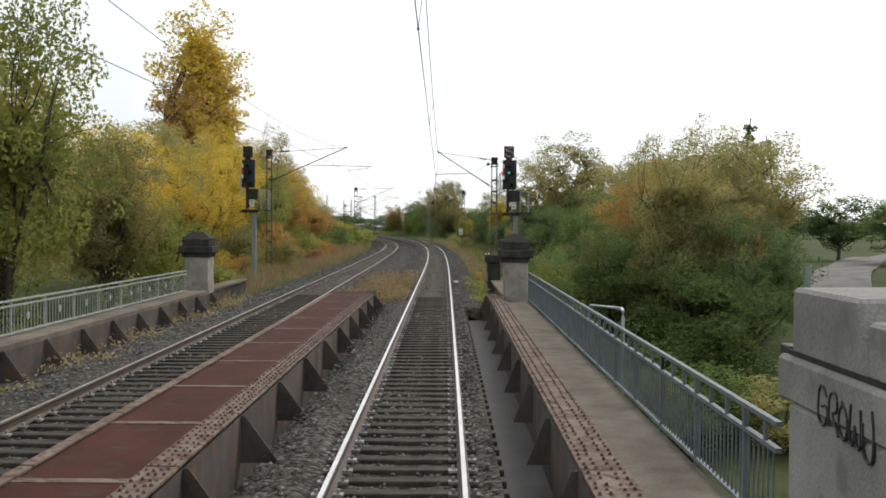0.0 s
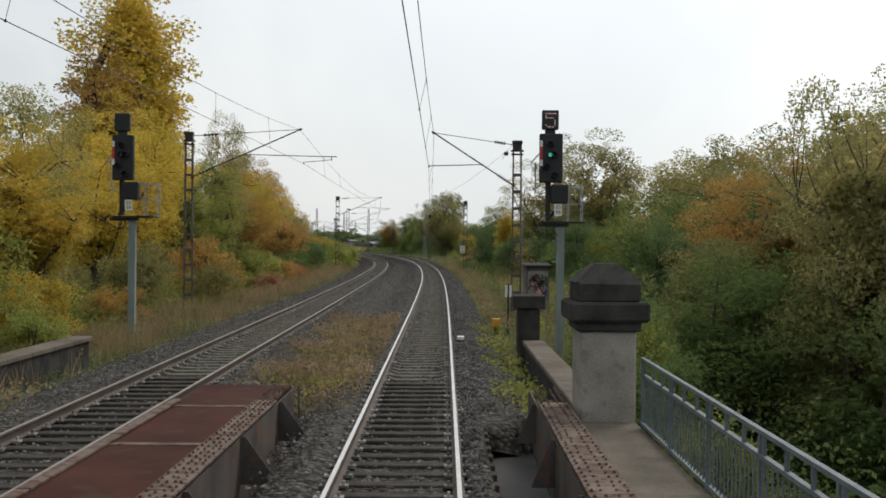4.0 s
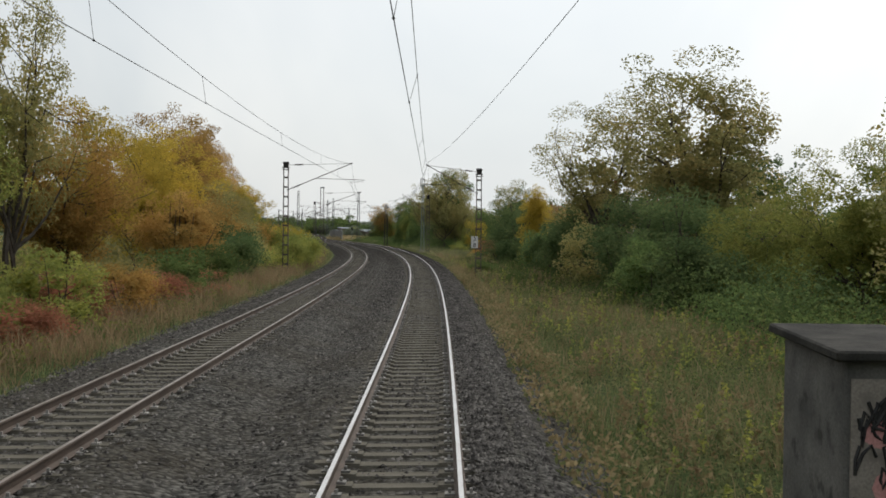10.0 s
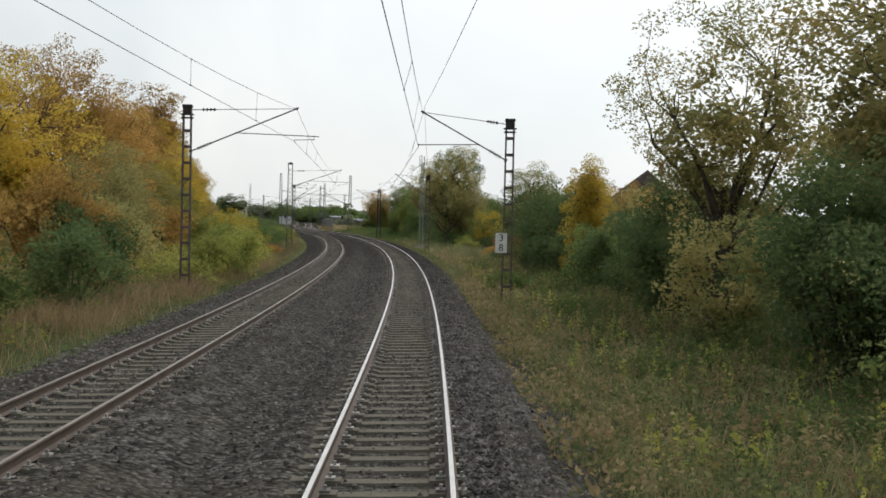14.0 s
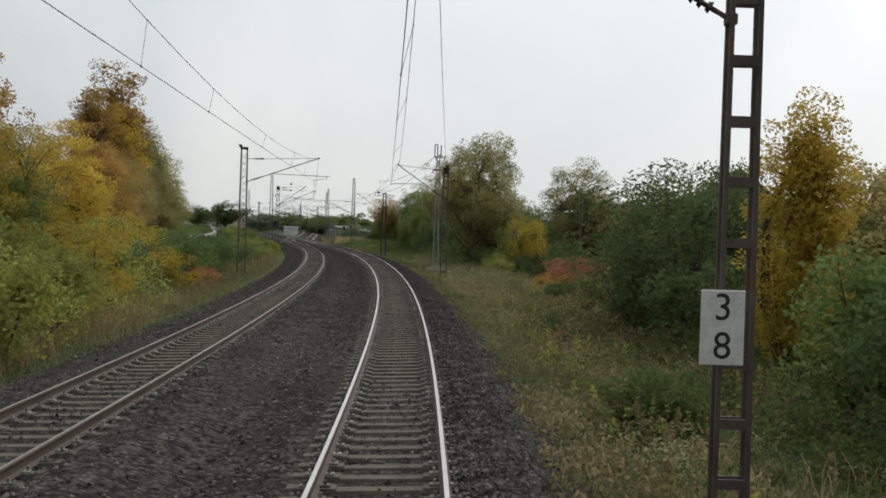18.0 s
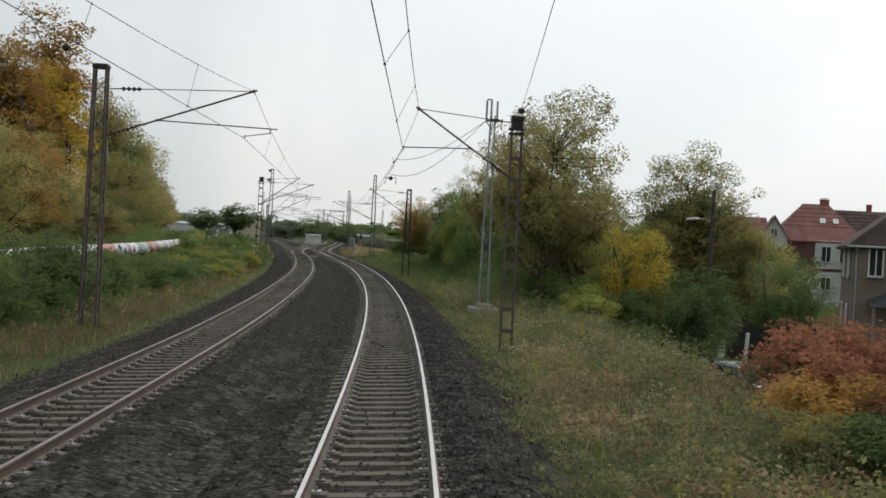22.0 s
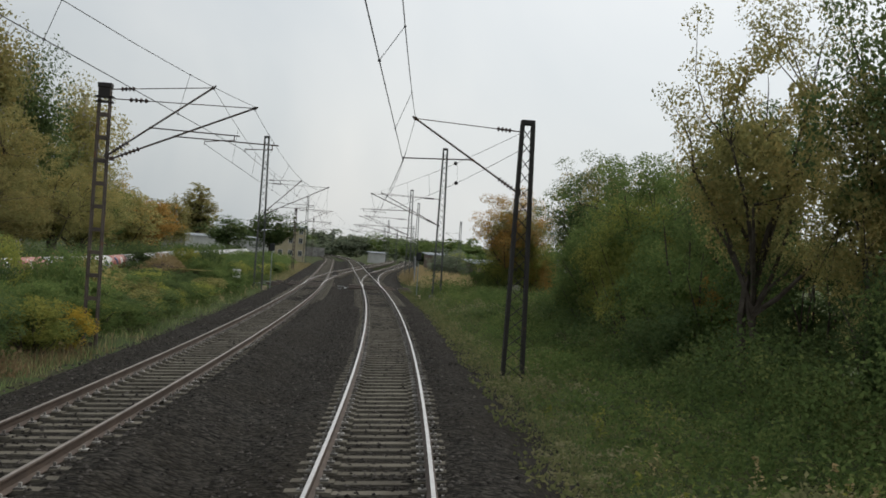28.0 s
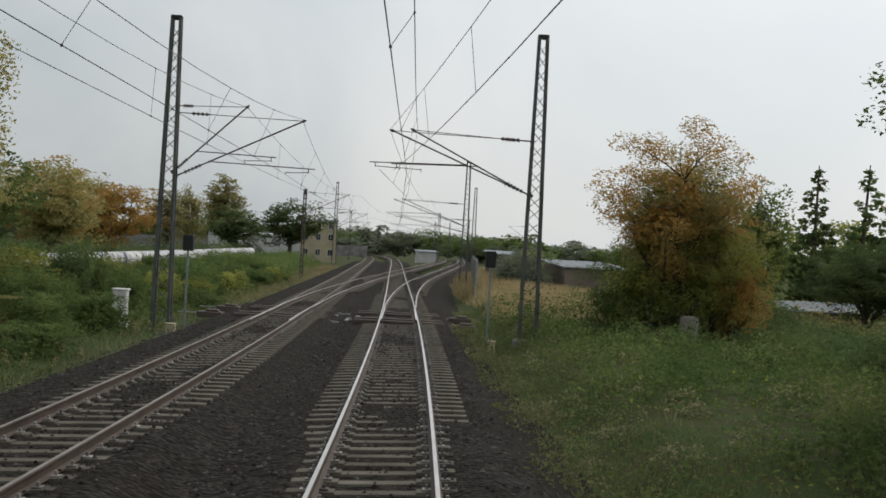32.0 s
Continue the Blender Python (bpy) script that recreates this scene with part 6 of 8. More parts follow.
parked_car(209.0, 13.5, 14)
for s, lat, h, w in ((232.0, 20.0, 2.3, 0.42), (228.0, 20.0, 2.2, 0.17)):
    b0 = -3.55
    t_ = root("fence_post", stand(s, lat, b0), "pale square concrete fence post", "fence post", "fence posts")
    bm = bmesh.new()
    block(bm, (w, 0.2, h), (0, 0, h / 2 - 0.05), (0, 3, 0), 0.02)
    part("post", bm, M_WHITE, t_)
fc = root("garden_fence", stand(233.0, 26, -3.15, 90), "dark slatted garden fence across the lane", "fence")
for y in np.arange(-6, 6, 2.0):
    bm = bmesh.new()
    block(bm, (0.08, 0.08, 2.5), (0, y, 0.62))
    part("post", bm, M_DARK, fc)
    bm = bmesh.new()
    block(bm, (0.03, 1.96, 2.3), (0, y + 1, 0.63))
    part("panel", bm, M_DARK, fc)
fe = root("grey_fence", pose(0, 0, 0), "tall grey slatted fence beside the branch track", "fence")
for s in np.arange(346, 410, 2.5):
    lat = 4.9 + 0.062 * (s - 346)
    z0 = float(ground_z(s, lat))
    p, p2 = spot(s, lat, z0), spot(s + 2.5, lat + 0.15, z0)
    bm = bmesh.new()
    bar(bm, p, p + Vector((0, 0, 2.4)), 0.1)
    part("post", bm, M_GALV, fe)
    for t in np.linspace(0.06, 0.94, 9):
        bm = bmesh.new()
        c = p.lerp(p2, t)
        bar(bm, c, c + Vector((0, 0, 2.2)), 0.16, 0.03)
        part("slat", bm, M_CONCWALL, fe)

# ---- trees, bushes and grass ----


def leaf_quads(centres, size, r, flat=0.0, hang=0.0, grow=1.0):
    """Folded-free leaf rhombs at given centres, each turned at random."""
    n = len(centres)
    a = r.normal(size=(n, 3))
    a[:, 2] *= 1 - flat
    a[:, 2] -= hang * 1.5
    a /= np.linalg.norm(a, axis=1)[:, None]
    b = np.cross(a, r.normal(size=(n, 3)))
    b /= np.linalg.norm(b, axis=1)[:, None] + 1e-9
    k = size * (r.uniform(0.6, 1.35, n) * grow)[:, None]
    v = np.stack([centres - a * k, centres + b * k * 0.55, centres + a * k, centres - b * k * 0.55], 1)
    return v.reshape(-1, 3), np.arange(4 * n, dtype=np.int32).reshape(-1, 4)


def limb(bm, a, b, r0, r1, r, sag=0.0):
    a, b = np.array(a, float), np.array(b, float)
    n = 4
    pts, rad = [], []
    side = r.normal(0, 0.06, 3) * np.linalg.norm(b - a)
    for i in range(n):
        t = i / (n - 1)
        pts.append(a + (b - a) * t + side * math.sin(math.pi * t) + np.array([0, 0, sag * t * t]))
        rad.append(r0 + (r1 - r0) * t)
    pipe(bm, pts, 0, 5 if r0 > 0.05 else 3, rad)


def tree_proto(shape, seed, n_leaf, size):
    """Trunk with limbs, and a crown of leaf clumps; 10 m high (bushes 3 m)."""
    r = np.random.default_rng(seed)
    bm = bmesh.new()
    cl, rad = [], []
    if shape == "shrub":
        for i in range(95):
            d = r.normal(size=3)
            d /= np.linalg.norm(d)
            k = r.uniform(0.6, 1.0) * (0.8 + 0.25 * math.sin(3 * d[0] + seed) * math.cos(4 * d[1]))
            cl.append((d[0] * 2.7 * k, d[1] * 2.7 * k, max(0.3, 2.4 + d[2] * 2.5 * k)))
            rad.append(r.uniform(0.3, 0.58))
        for c in cl[::4]:
            limb(bm, (r.normal(0, 0.2), r.normal(0, 0.2), -0.2), c, 0.07, 0.012, r)
    elif shape == "bush":
        for i in range(34):
            d = r.normal(size=3)
            d /= np.linalg.norm(d)
            k = r.uniform(0.55, 1.0)
            cl.append((d[0] * 1.6 * k, d[1] * 1.6 * k, 1.35 + d[2] * 1.35 * k))
            rad.append(r.uniform(0.3, 0.5))
        for c in cl[::3]:
            limb(bm, (r.normal(0, 0.15), r.normal(0, 0.15), -0.1), c, 0.04, 0.012, r)
    elif shape == "conifer":
        limb(bm, (0, 0, -0.3), (0, 0, 10), 0.22, 0.03, r)
        for z in np.arange(0.8, 9.9, 0.42):
            w = (10 - z) * 0.27 + 0.1
            for k in range(max(3, int(w * 5))):
                a = r.uniform(0, 6.28)
                q4 = w * r.uniform(0.45, 1.0)
                cl.append((math.cos(a) * q4, math.sin(a) * q4, z - q4 * 0.28 + r.normal(0, 0.08)))
                rad.append(0.16 + 0.05 * w)
    else:
        cz, rx, rz, n = {"round": (5.7, 3.4, 3.9, 150), "tall": (5.6, 1.75, 4.5, 130), "sparse": (6.2, 3.4, 3.4, 88), "birch": (5.9, 2.1, 4.2, 110), "spread": (5.2, 4.2, 3.8, 165)}[shape]
        th = {"round": 3.5, "tall": 8.0, "sparse": 4.0, "birch": 8.5, "spread": 3.0}[shape]
        lean = r.normal(0, 0.25, 2)
        limb(bm, (0, 0, -0.4), (lean[0] * 0.4, lean[1] * 0.4, th), 0.2, 0.1, r)
        lob = r.normal(size=(7, 3))
        lob /= np.linalg.norm(lob, axis=1)[:, None]
        tries = 0
        while len(cl) < n and tries < 2000:
            tries += 1
            d = r.normal(size=3)
            d /= np.linalg.norm(d)
            k = r.uniform(0.35, 1.0) ** 0.6
            k *= 0.72 + 0.36 * max(0.0, (lob @ d).max()) ** 3 * 1.1
            c = np.array([d[0] * rx * k, d[1] * rx * k, cz + d[2] * rz * k])
            if shape in ("tall", "birch") and c[2] > cz + 1:
                c[:2] *= 1 - 0.5 * (c[2] - cz - 1) / rz
            if cl and np.min(np.linalg.norm(np.array(cl) - c, axis=1)) < 0.36:
                continue
            cl.append(tuple(c))
            rad.append(r.uniform(0.3, 0.62) * (0.78 if shape == "tall" else 0.92 if shape == "sparse" else 1.0))
        mains = []
        for i in range(14):
            c = np.array(cl[i * (len(cl) // 14)])
            z0 = r.uniform(0.35, 0.98) * th
            p0 = (lean[0] * 0.4 * z0 / th, lean[1] * 0.4 * z0 / th, z0)
            m_ = np.array(p0) + (c - p0) * 0.7
            limb(bm, p0, m_, 0.085, 0.035, r)
            mains.append(m_)
        for m_, p0 in zip(mains, list(mains[1:]) + mains[:1]):
            cl += [tuple(m_), tuple((m_ + p0) / 2)]
            rad += [r.uniform(0.45, 0.65), r.uniform(0.4, 0.6)]
        for c in cl[:n:2 if shape == "sparse" else 3]:
            m_ = mains[int(np.argmin([np.linalg.norm(np.array(c) - q5) for q5 in mains]))]
            limb(bm, m_, c, 0.03, 0.008, r)
    cl, rad = np.array(cl), np.array(rad)
    pick = r.choice(len(cl), n_leaf, p=rad ** 2 / (rad ** 2).sum())
    off = r.normal(size=(n_leaf, 3))
    off /= np.linalg.norm(off, axis=1)[:, None]
    off *= r.uniform(0.25, 1.0, n_leaf)[:, None] ** 0.55
    off[:, 2] *= 0.75
    ctr = cl[pick] + off * rad[pick][:, None] * 1.25
    hang = 0.0
    if shape == "birch":
        ctr[:, 2] -= r.exponential(0.6, n_leaf)
        hang = 0.6
    if shape == "conifer":
        hang = 0.3
    if shape in ("bush", "shrub"):
        ctr[:, 2] = np.abs(ctr[:, 2])
    full = {"bush": 3.0, "shrub": 5.0}.get(shape, 10.0)
    zs = full / np.percentile(ctr[:, 2], 99.4)
    ctr[:, 2] *= zs
    for w in bm.verts:
        w.co.z *= zs
    wide = 2 * np.percentile(np.hypot(ctr[:, 0], ctr[:, 1]), 94)
    mid_c = ctr.mean(0)
    rr = np.linalg.norm((ctr - mid_c) / (ctr.std(0) * 1.7 + 1e-6), axis=1)
    v, f = leaf_quads(ctr, size, r, 0.2, hang, 1 + 1.25 * (1 - smoothstep(rr, 0.3, 1.1)))
    me_t = bpy.data.meshes.new("trunk")
    bm.to_mesh(me_t)
    bm.free()
    me_t.materials.append(M_BIRCH if shape == "birch" else M_BARK)
    return me_t, mesh_of("crown", v, f, L_GREEN), full, wide


PROTO = {}
for shape, seeds, nl, size in (("round", (1, 2, 3), 23000, 0.063), ("spread", (4, 5), 27000, 0.062), ("tall", (6, 7), 17000, 0.062), ("sparse", (8, 9), 17500, 0.05), ("birch", (10,), 15000, 0.066), ("bush", (11, 12, 13), 4600, 0.058), ("shrub", (15, 16, 17), 14000, 0.053), ("conifer", (14,), 9000, 0.1)):
    PROTO[shape] = [tree_proto(shape, k, nl, size) for k in seeds]
FAR_PROTO = {k: [tree_proto(k, 31 + i, 1700, 0.2) for i in range(2)] for k in ("round", "spread", "tall", "shrub")}
MID_PROTO = {}
for shape, seeds, nl, size in (("round", (1, 2), 5200, 0.14), ("spread", (4, 5), 5600, 0.145), ("tall", (6, 7), 4600, 0.125), ("sparse", (8,), 5000, 0.09), ("birch", (10,), 4600, 0.11), ("bush", (11, 12), 1700, 0.095), ("shrub", (15, 16), 3200, 0.115), ("conifer", (14,), 4500, 0.14)):
    MID_PROTO[shape] = [tree_proto(shape, k, nl, size) for k in seeds]
HEDGE_PROTO = {k: [tree_proto(k, 61 + i, 4600 if k == "shrub" else 2200, 0.092) for i in range(3)] for k in ("shrub", "bush")}
KINDS = {"round": "broad-crowned tree", "spread": "wide spreading tree", "tall": "slender poplar", "sparse": "thin-leaved tree with open branches", "birch": "drooping birch", "bush": "dense bush", "shrub": "tall leafy shrub", "conifer": "dark spruce"}
WORDS = {"green": "green", "dark": "dark green", "olive": "olive-brown", "yellow": "golden yellow", "ygreen": "yellow-green", "orange": "orange-brown", "red": "rust-red", "pale": "grey-green"}
LEAVES = {"green": L_GREEN, "dark": L_DARK, "olive": L_OLIVE, "yellow": L_YELLOW, "ygreen": L_YGREEN, "orange": L_ORANGE, "red": L_RED, "pale": L_HAZE}


def plant(shape, colour, s, lat, top, width=None, where="beside the railway", protos=None, seed=0):
    """A tree or bush whose crown reaches the height top over the rails."""
    b0 = float(ground_z(s, lat)) - 0.05
    if protos is None and (s > 345 or abs(lat) > 31):
        protos = MID_PROTO
    trn = random.Random(round(s * 10) * 7919 + round(lat * 10) + seed)
    me_t, me_c, full, wide = trn.choice((protos or PROTO)[shape])
    h = (top - b0) / full
    k = (width / wide) if width else h * trn.uniform(0.85, 1.15)
    t = root("bush" if shape in ("bush", "shrub") else "tree", stand(s, lat, b0, trn.uniform(0, 360)) @ Matrix.Diagonal((k, k, h, 1)), f"{WORDS[colour]} {KINDS[shape]} {where}", "bush" if shape in ("bush", "shrub") else "tree")
    part_mesh("stem" if shape in ("bush", "shrub") else "trunk", me_t, t)
    c = part_mesh("crown", me_c, t)
    c.material_slots[0].link = "OBJECT"
    c.material_slots[0].material = LEAVES[colour]
    return t


# right of the line, near to far
for row in (
        ("sparse", "olive", 50.4, 10.8, 7.2, 4.4), ("round", "olive", 51.4, 12.0, 4.7, 5.4), ("shrub", "olive", 49.8, 10.4, 3.4, 4.4), ("spread", "olive", 58, 13.6, 5.8, 6.6), ("round", "orange", 60.4, 10.9, 6.0, 4.8), ("shrub", "olive", 58.2, 8.8, 2.9, 4.2), ("shrub", "dark", 67, 9.6, 3.6, 4.4), ("round", "olive", 62, 15.5, 7.6, 8), ("spread", "olive", 64, 17, 7.4, 6.5), ("shrub", "green", 52, 8.6, 2.6, 6), ("shrub", "green", 47, 11.0, 1.4, 6.5), ("shrub", "dark", 50, 13.2, 3.2, 6), ("bush", "green", 42, 10, -2.2, 5), ("bush", "olive", 41, 12.6, -2.5, 4.5), ("bush", "ygreen", 40.6, 7.6, -2.4, 4),
        ("bush", "green", 44, 8, -1.6, 5), ("bush", "green", 40, 7.2, -2.4, 5), ("bush", "green", 45.5, 4.7, 0.7, 2.4), ("bush", "ygreen", 47.4, 4.8, 1.2, 2.2), ("bush", "green", 49, 4.6, 1.4, 2.4), ("bush", "ygreen", 43.6, 5.3, -0.4, 2.6), ("bush", "green", 51, 5.0, 1.3, 2.6), ("bush", "olive", 54.5, 6.0, 1.0, 3),
        ("shrub", "green", 70, 10.6, 4.8, 7), ("round", "olive", 78, 13.5, 7.5, 7), ("round", "green", 84, 18.5, 8.6, 8), ("spread", "dark", 77, 19, 6.5, 8), ("spread", "olive", 92, 15.5, 7.6, 8), ("round", "olive", 99, 19.5, 9.0, 8), ("spread", "ygreen", 104, 15.5, 6.0, 6),
        ("conifer", "dark", 100, 27, 11.2, None), ("conifer", "dark", 104, 29.5, 10.2, None), ("round", "green", 108, 22, 7, 8), ("round", "green", 150, 62, 7.0, 11), ("spread", "dark", 165, 60, 7, 12),
        ("round", "olive", 128.5, 15.8, 12.6, 9.5), ("sparse", "olive", 137.5, 11.7, 11.4, 8.0), ("shrub", "dark", 118, 12.5, 4.6, 7), ("bush", "dark", 110, 10.8, 2.6, 4.5), ("round", "ygreen", 113, 14.6, 4.8, 5.2), ("shrub", "ygreen", 111, 13.6, 2.4, 4.2), ("shrub", "olive", 119, 17.0, 3.8, 6), ("shrub", "olive", 127, 19.5, 4.4, 7), ("shrub", "green", 108, 16.5, 2.4, 5), ("bush", "green", 114.5, 10.2, 2.4, 4), ("shrub", "dark", 124, 11.5, 4.8, 7), ("bush", "olive", 131, 9.8, 3.0, 4.4), ("bush", "dark", 136, 9.4, 2.8, 4.2), ("shrub", "dark", 143, 11.8, 5.2, 7), ("bush", "dark", 147, 9.5, 3.2, 4), ("bush", "green", 151, 9.2, 2.6, 4),
        ("tall", "yellow", 156, 9.4, 6.1, 2.5), ("shrub", "yellow", 156.4, 9.5, 2.6, 2.6), ("round", "orange", 162, 13.6, 5.0, 4.6), ("shrub", "dark", 166.5, 9.6, 5.0, 7), ("shrub", "dark", 172, 9.9, 4.7, 5.6), ("shrub", "dark", 173, 12.0, 5.6, 5.4), ("shrub", "olive", 174.8, 10.4, 3.2, 4.2), ("bush", "dark", 170.2, 8.7, 1.4, 2.6), ("bush", "dark", 161, 8.6, 2.2, 3.6), ("bush", "green", 149.6, 4.5, 0.42, 2.1), ("bush", "green", 150.4, 5.2, 0.3, 1.8), ("shrub", "olive", 174, 14.5, 4.6, 6), ("shrub", "olive", 160, 13.5, 4.6, 6),
        ("bush", "red", 186, 10.0, 1.3, 3.8), ("bush", "red", 190, 9.6, 1.5, 3.8), ("bush", "red", 194, 10.4, 1.4, 3.6), ("bush", "orange", 188, 8.6, 0.7, 2.8), ("bush", "dark", 184.5, 8.4, 0.5, 2.4), ("bush", "olive", 181.5, 9.2, 0.9, 3.2), ("bush", "red", 181, 12.0, 1.6, 4), ("bush", "olive", 186, 7.6, 0.2, 2.2), 
        ("spread", "olive", 229, 8.7, 10.9, 8.0), ("round", "olive", 231, 11.0, 6.6, 6.0), ("shrub", "ygreen", 224.0, 12.3, 3.9, 4.4), ("shrub", "yellow", 222.8, 12.5, 3.7, 3.6), ("bush", "dark", 220.5, 11.6, 0.9, 3), ("shrub", "dark", 220.2, 14.0, 1.3, 4.6), ("shrub", "dark", 223.0, 15.6, 2.0, 4.8), ("bush", "ygreen", 221.4, 10.0, 1.0, 3), ("bush", "green", 227.0, 9.7, 1.3, 3.4), ("bush", "dark", 229.6, 8.9, 1.2, 3), ("bush", "ygreen", 219.5, 9.6, 0.6, 2.6), ("sparse", "olive", 248, 22.9, 10.4, 8.8), ("round", "olive", 246.6, 24.6, 6.6, 8.6), ("sparse", "dark", 249, 23.2, 9.8, 7.2), ("round", "green", 250, 17, 6, 8), ("bush", "green", 214, 10.5, -0.3, 2.4), ("bush", "dark", 195.5, 10.4, 0.5, 3), ("shrub", "olive", 246, 27, 4.4, 7), ("shrub", "dark", 238, 26, 2.4, 5), ("spread", "dark", 204, 44, 12.5, 12), ("shrub", "green", 262, 20, 5, 8), ("shrub", "dark", 252, 24, 4.6, 8), ("shrub", "dark", 275, 30, 5.4, 9), ("shrub", "green", 268, 38, 4, 8),
        ("shrub", "dark", 237, 10.0, 5.2, 6.0), ("shrub", "green", 245, 10.6, 4.4, 4.8), ("shrub", "green", 252, 12.2, 5.0, 5.4), ("round", "dark", 257.6, 13.8, 12.4, 6.6), ("round", "olive", 258.2, 12.4, 8.0, 4.6), ("sparse", "olive", 262.0, 10.5, 11.0, 5.6), ("round", "dark", 270.4, 12.7, 8.7, 5.4), ("spread", "green", 277.8, 11.0, 7.4, 6.2), ("shrub", "ygreen", 276.4, 10.2, 5.4, 3.6), ("shrub", "green", 268, 11.2, 4.8, 5.4), ("shrub", "dark", 263, 12.4, 4.4, 5), ("shrub", "dark", 256, 12.2, 3.2, 4.4), ("shrub", "green", 272, 10.4, 4.0, 4.6), ("shrub", "green", 283, 12.6, 6.2, 6.4), ("shrub", "ygreen", 280.6, 10.4, 5.6, 3.8), ("shrub", "green", 285, 10.2, 4.8, 4.6), ("round", "olive", 284, 16.5, 8.2, 7), ("bush", "dark", 266, 9.2, 1.6, 3.2), ("bush", "green", 286, 9.8, 2.0, 3.4), ("round", "olive", 291, 16.4, 8.4, 7), ("shrub", "orange", 268, 11.6, 2.9, 2.4),
        ("sparse", "dark", 291.8, 11.3, 8.8, 6.6), ("round", "olive", 292.6, 12.0, 8.0, 5.6), ("shrub", "green", 292, 12.6, 4.2, 5.6), ("bush", "dark", 297, 13.0, 2.2, 3.6), ("bush", "dark", 303, 14.2, 1.6, 4), ("sparse", "orange", 315.4, 10.1, 8.0, 6.4), ("sparse", "olive", 316.4, 10.8, 7.2, 6.2), ("round", "olive", 316.2, 10.3, 6.3, 5.2), ("spread", "ygreen", 315.4, 11.7, 4.3, 4.2), ("shrub", "ygreen", 315.8, 10.2, 3.7, 5.0), ("shrub", "orange", 314.6, 12.4, 3.0, 2.2), ("shrub", "green", 317.2, 8.8, 2.9, 3.8), ("shrub", "dark", 318.2, 11.0, 2.8, 4.4), ("birch", "green", 352, 25, 8.2, 6), ("bush", "dark", 318, 13, 1.6, 4), ("bush", "dark", 325, 16, 1.8, 5),
        ("conifer", "dark", 372, 36.2, 11.2, 8.0), ("conifer", "dark", 362, 36.6, 10.6, 7.4), ("round", "dark", 340, 28, 4.4, 8), ("round", "green", 360, 44, 7, 10), ("round", "dark", 330, 36, 5, 9), ("bush", "ygreen", 382, 12.6, 3.0, 3), ("bush", "green", 392, 15, 3.0, 4)):
    plant(*row)
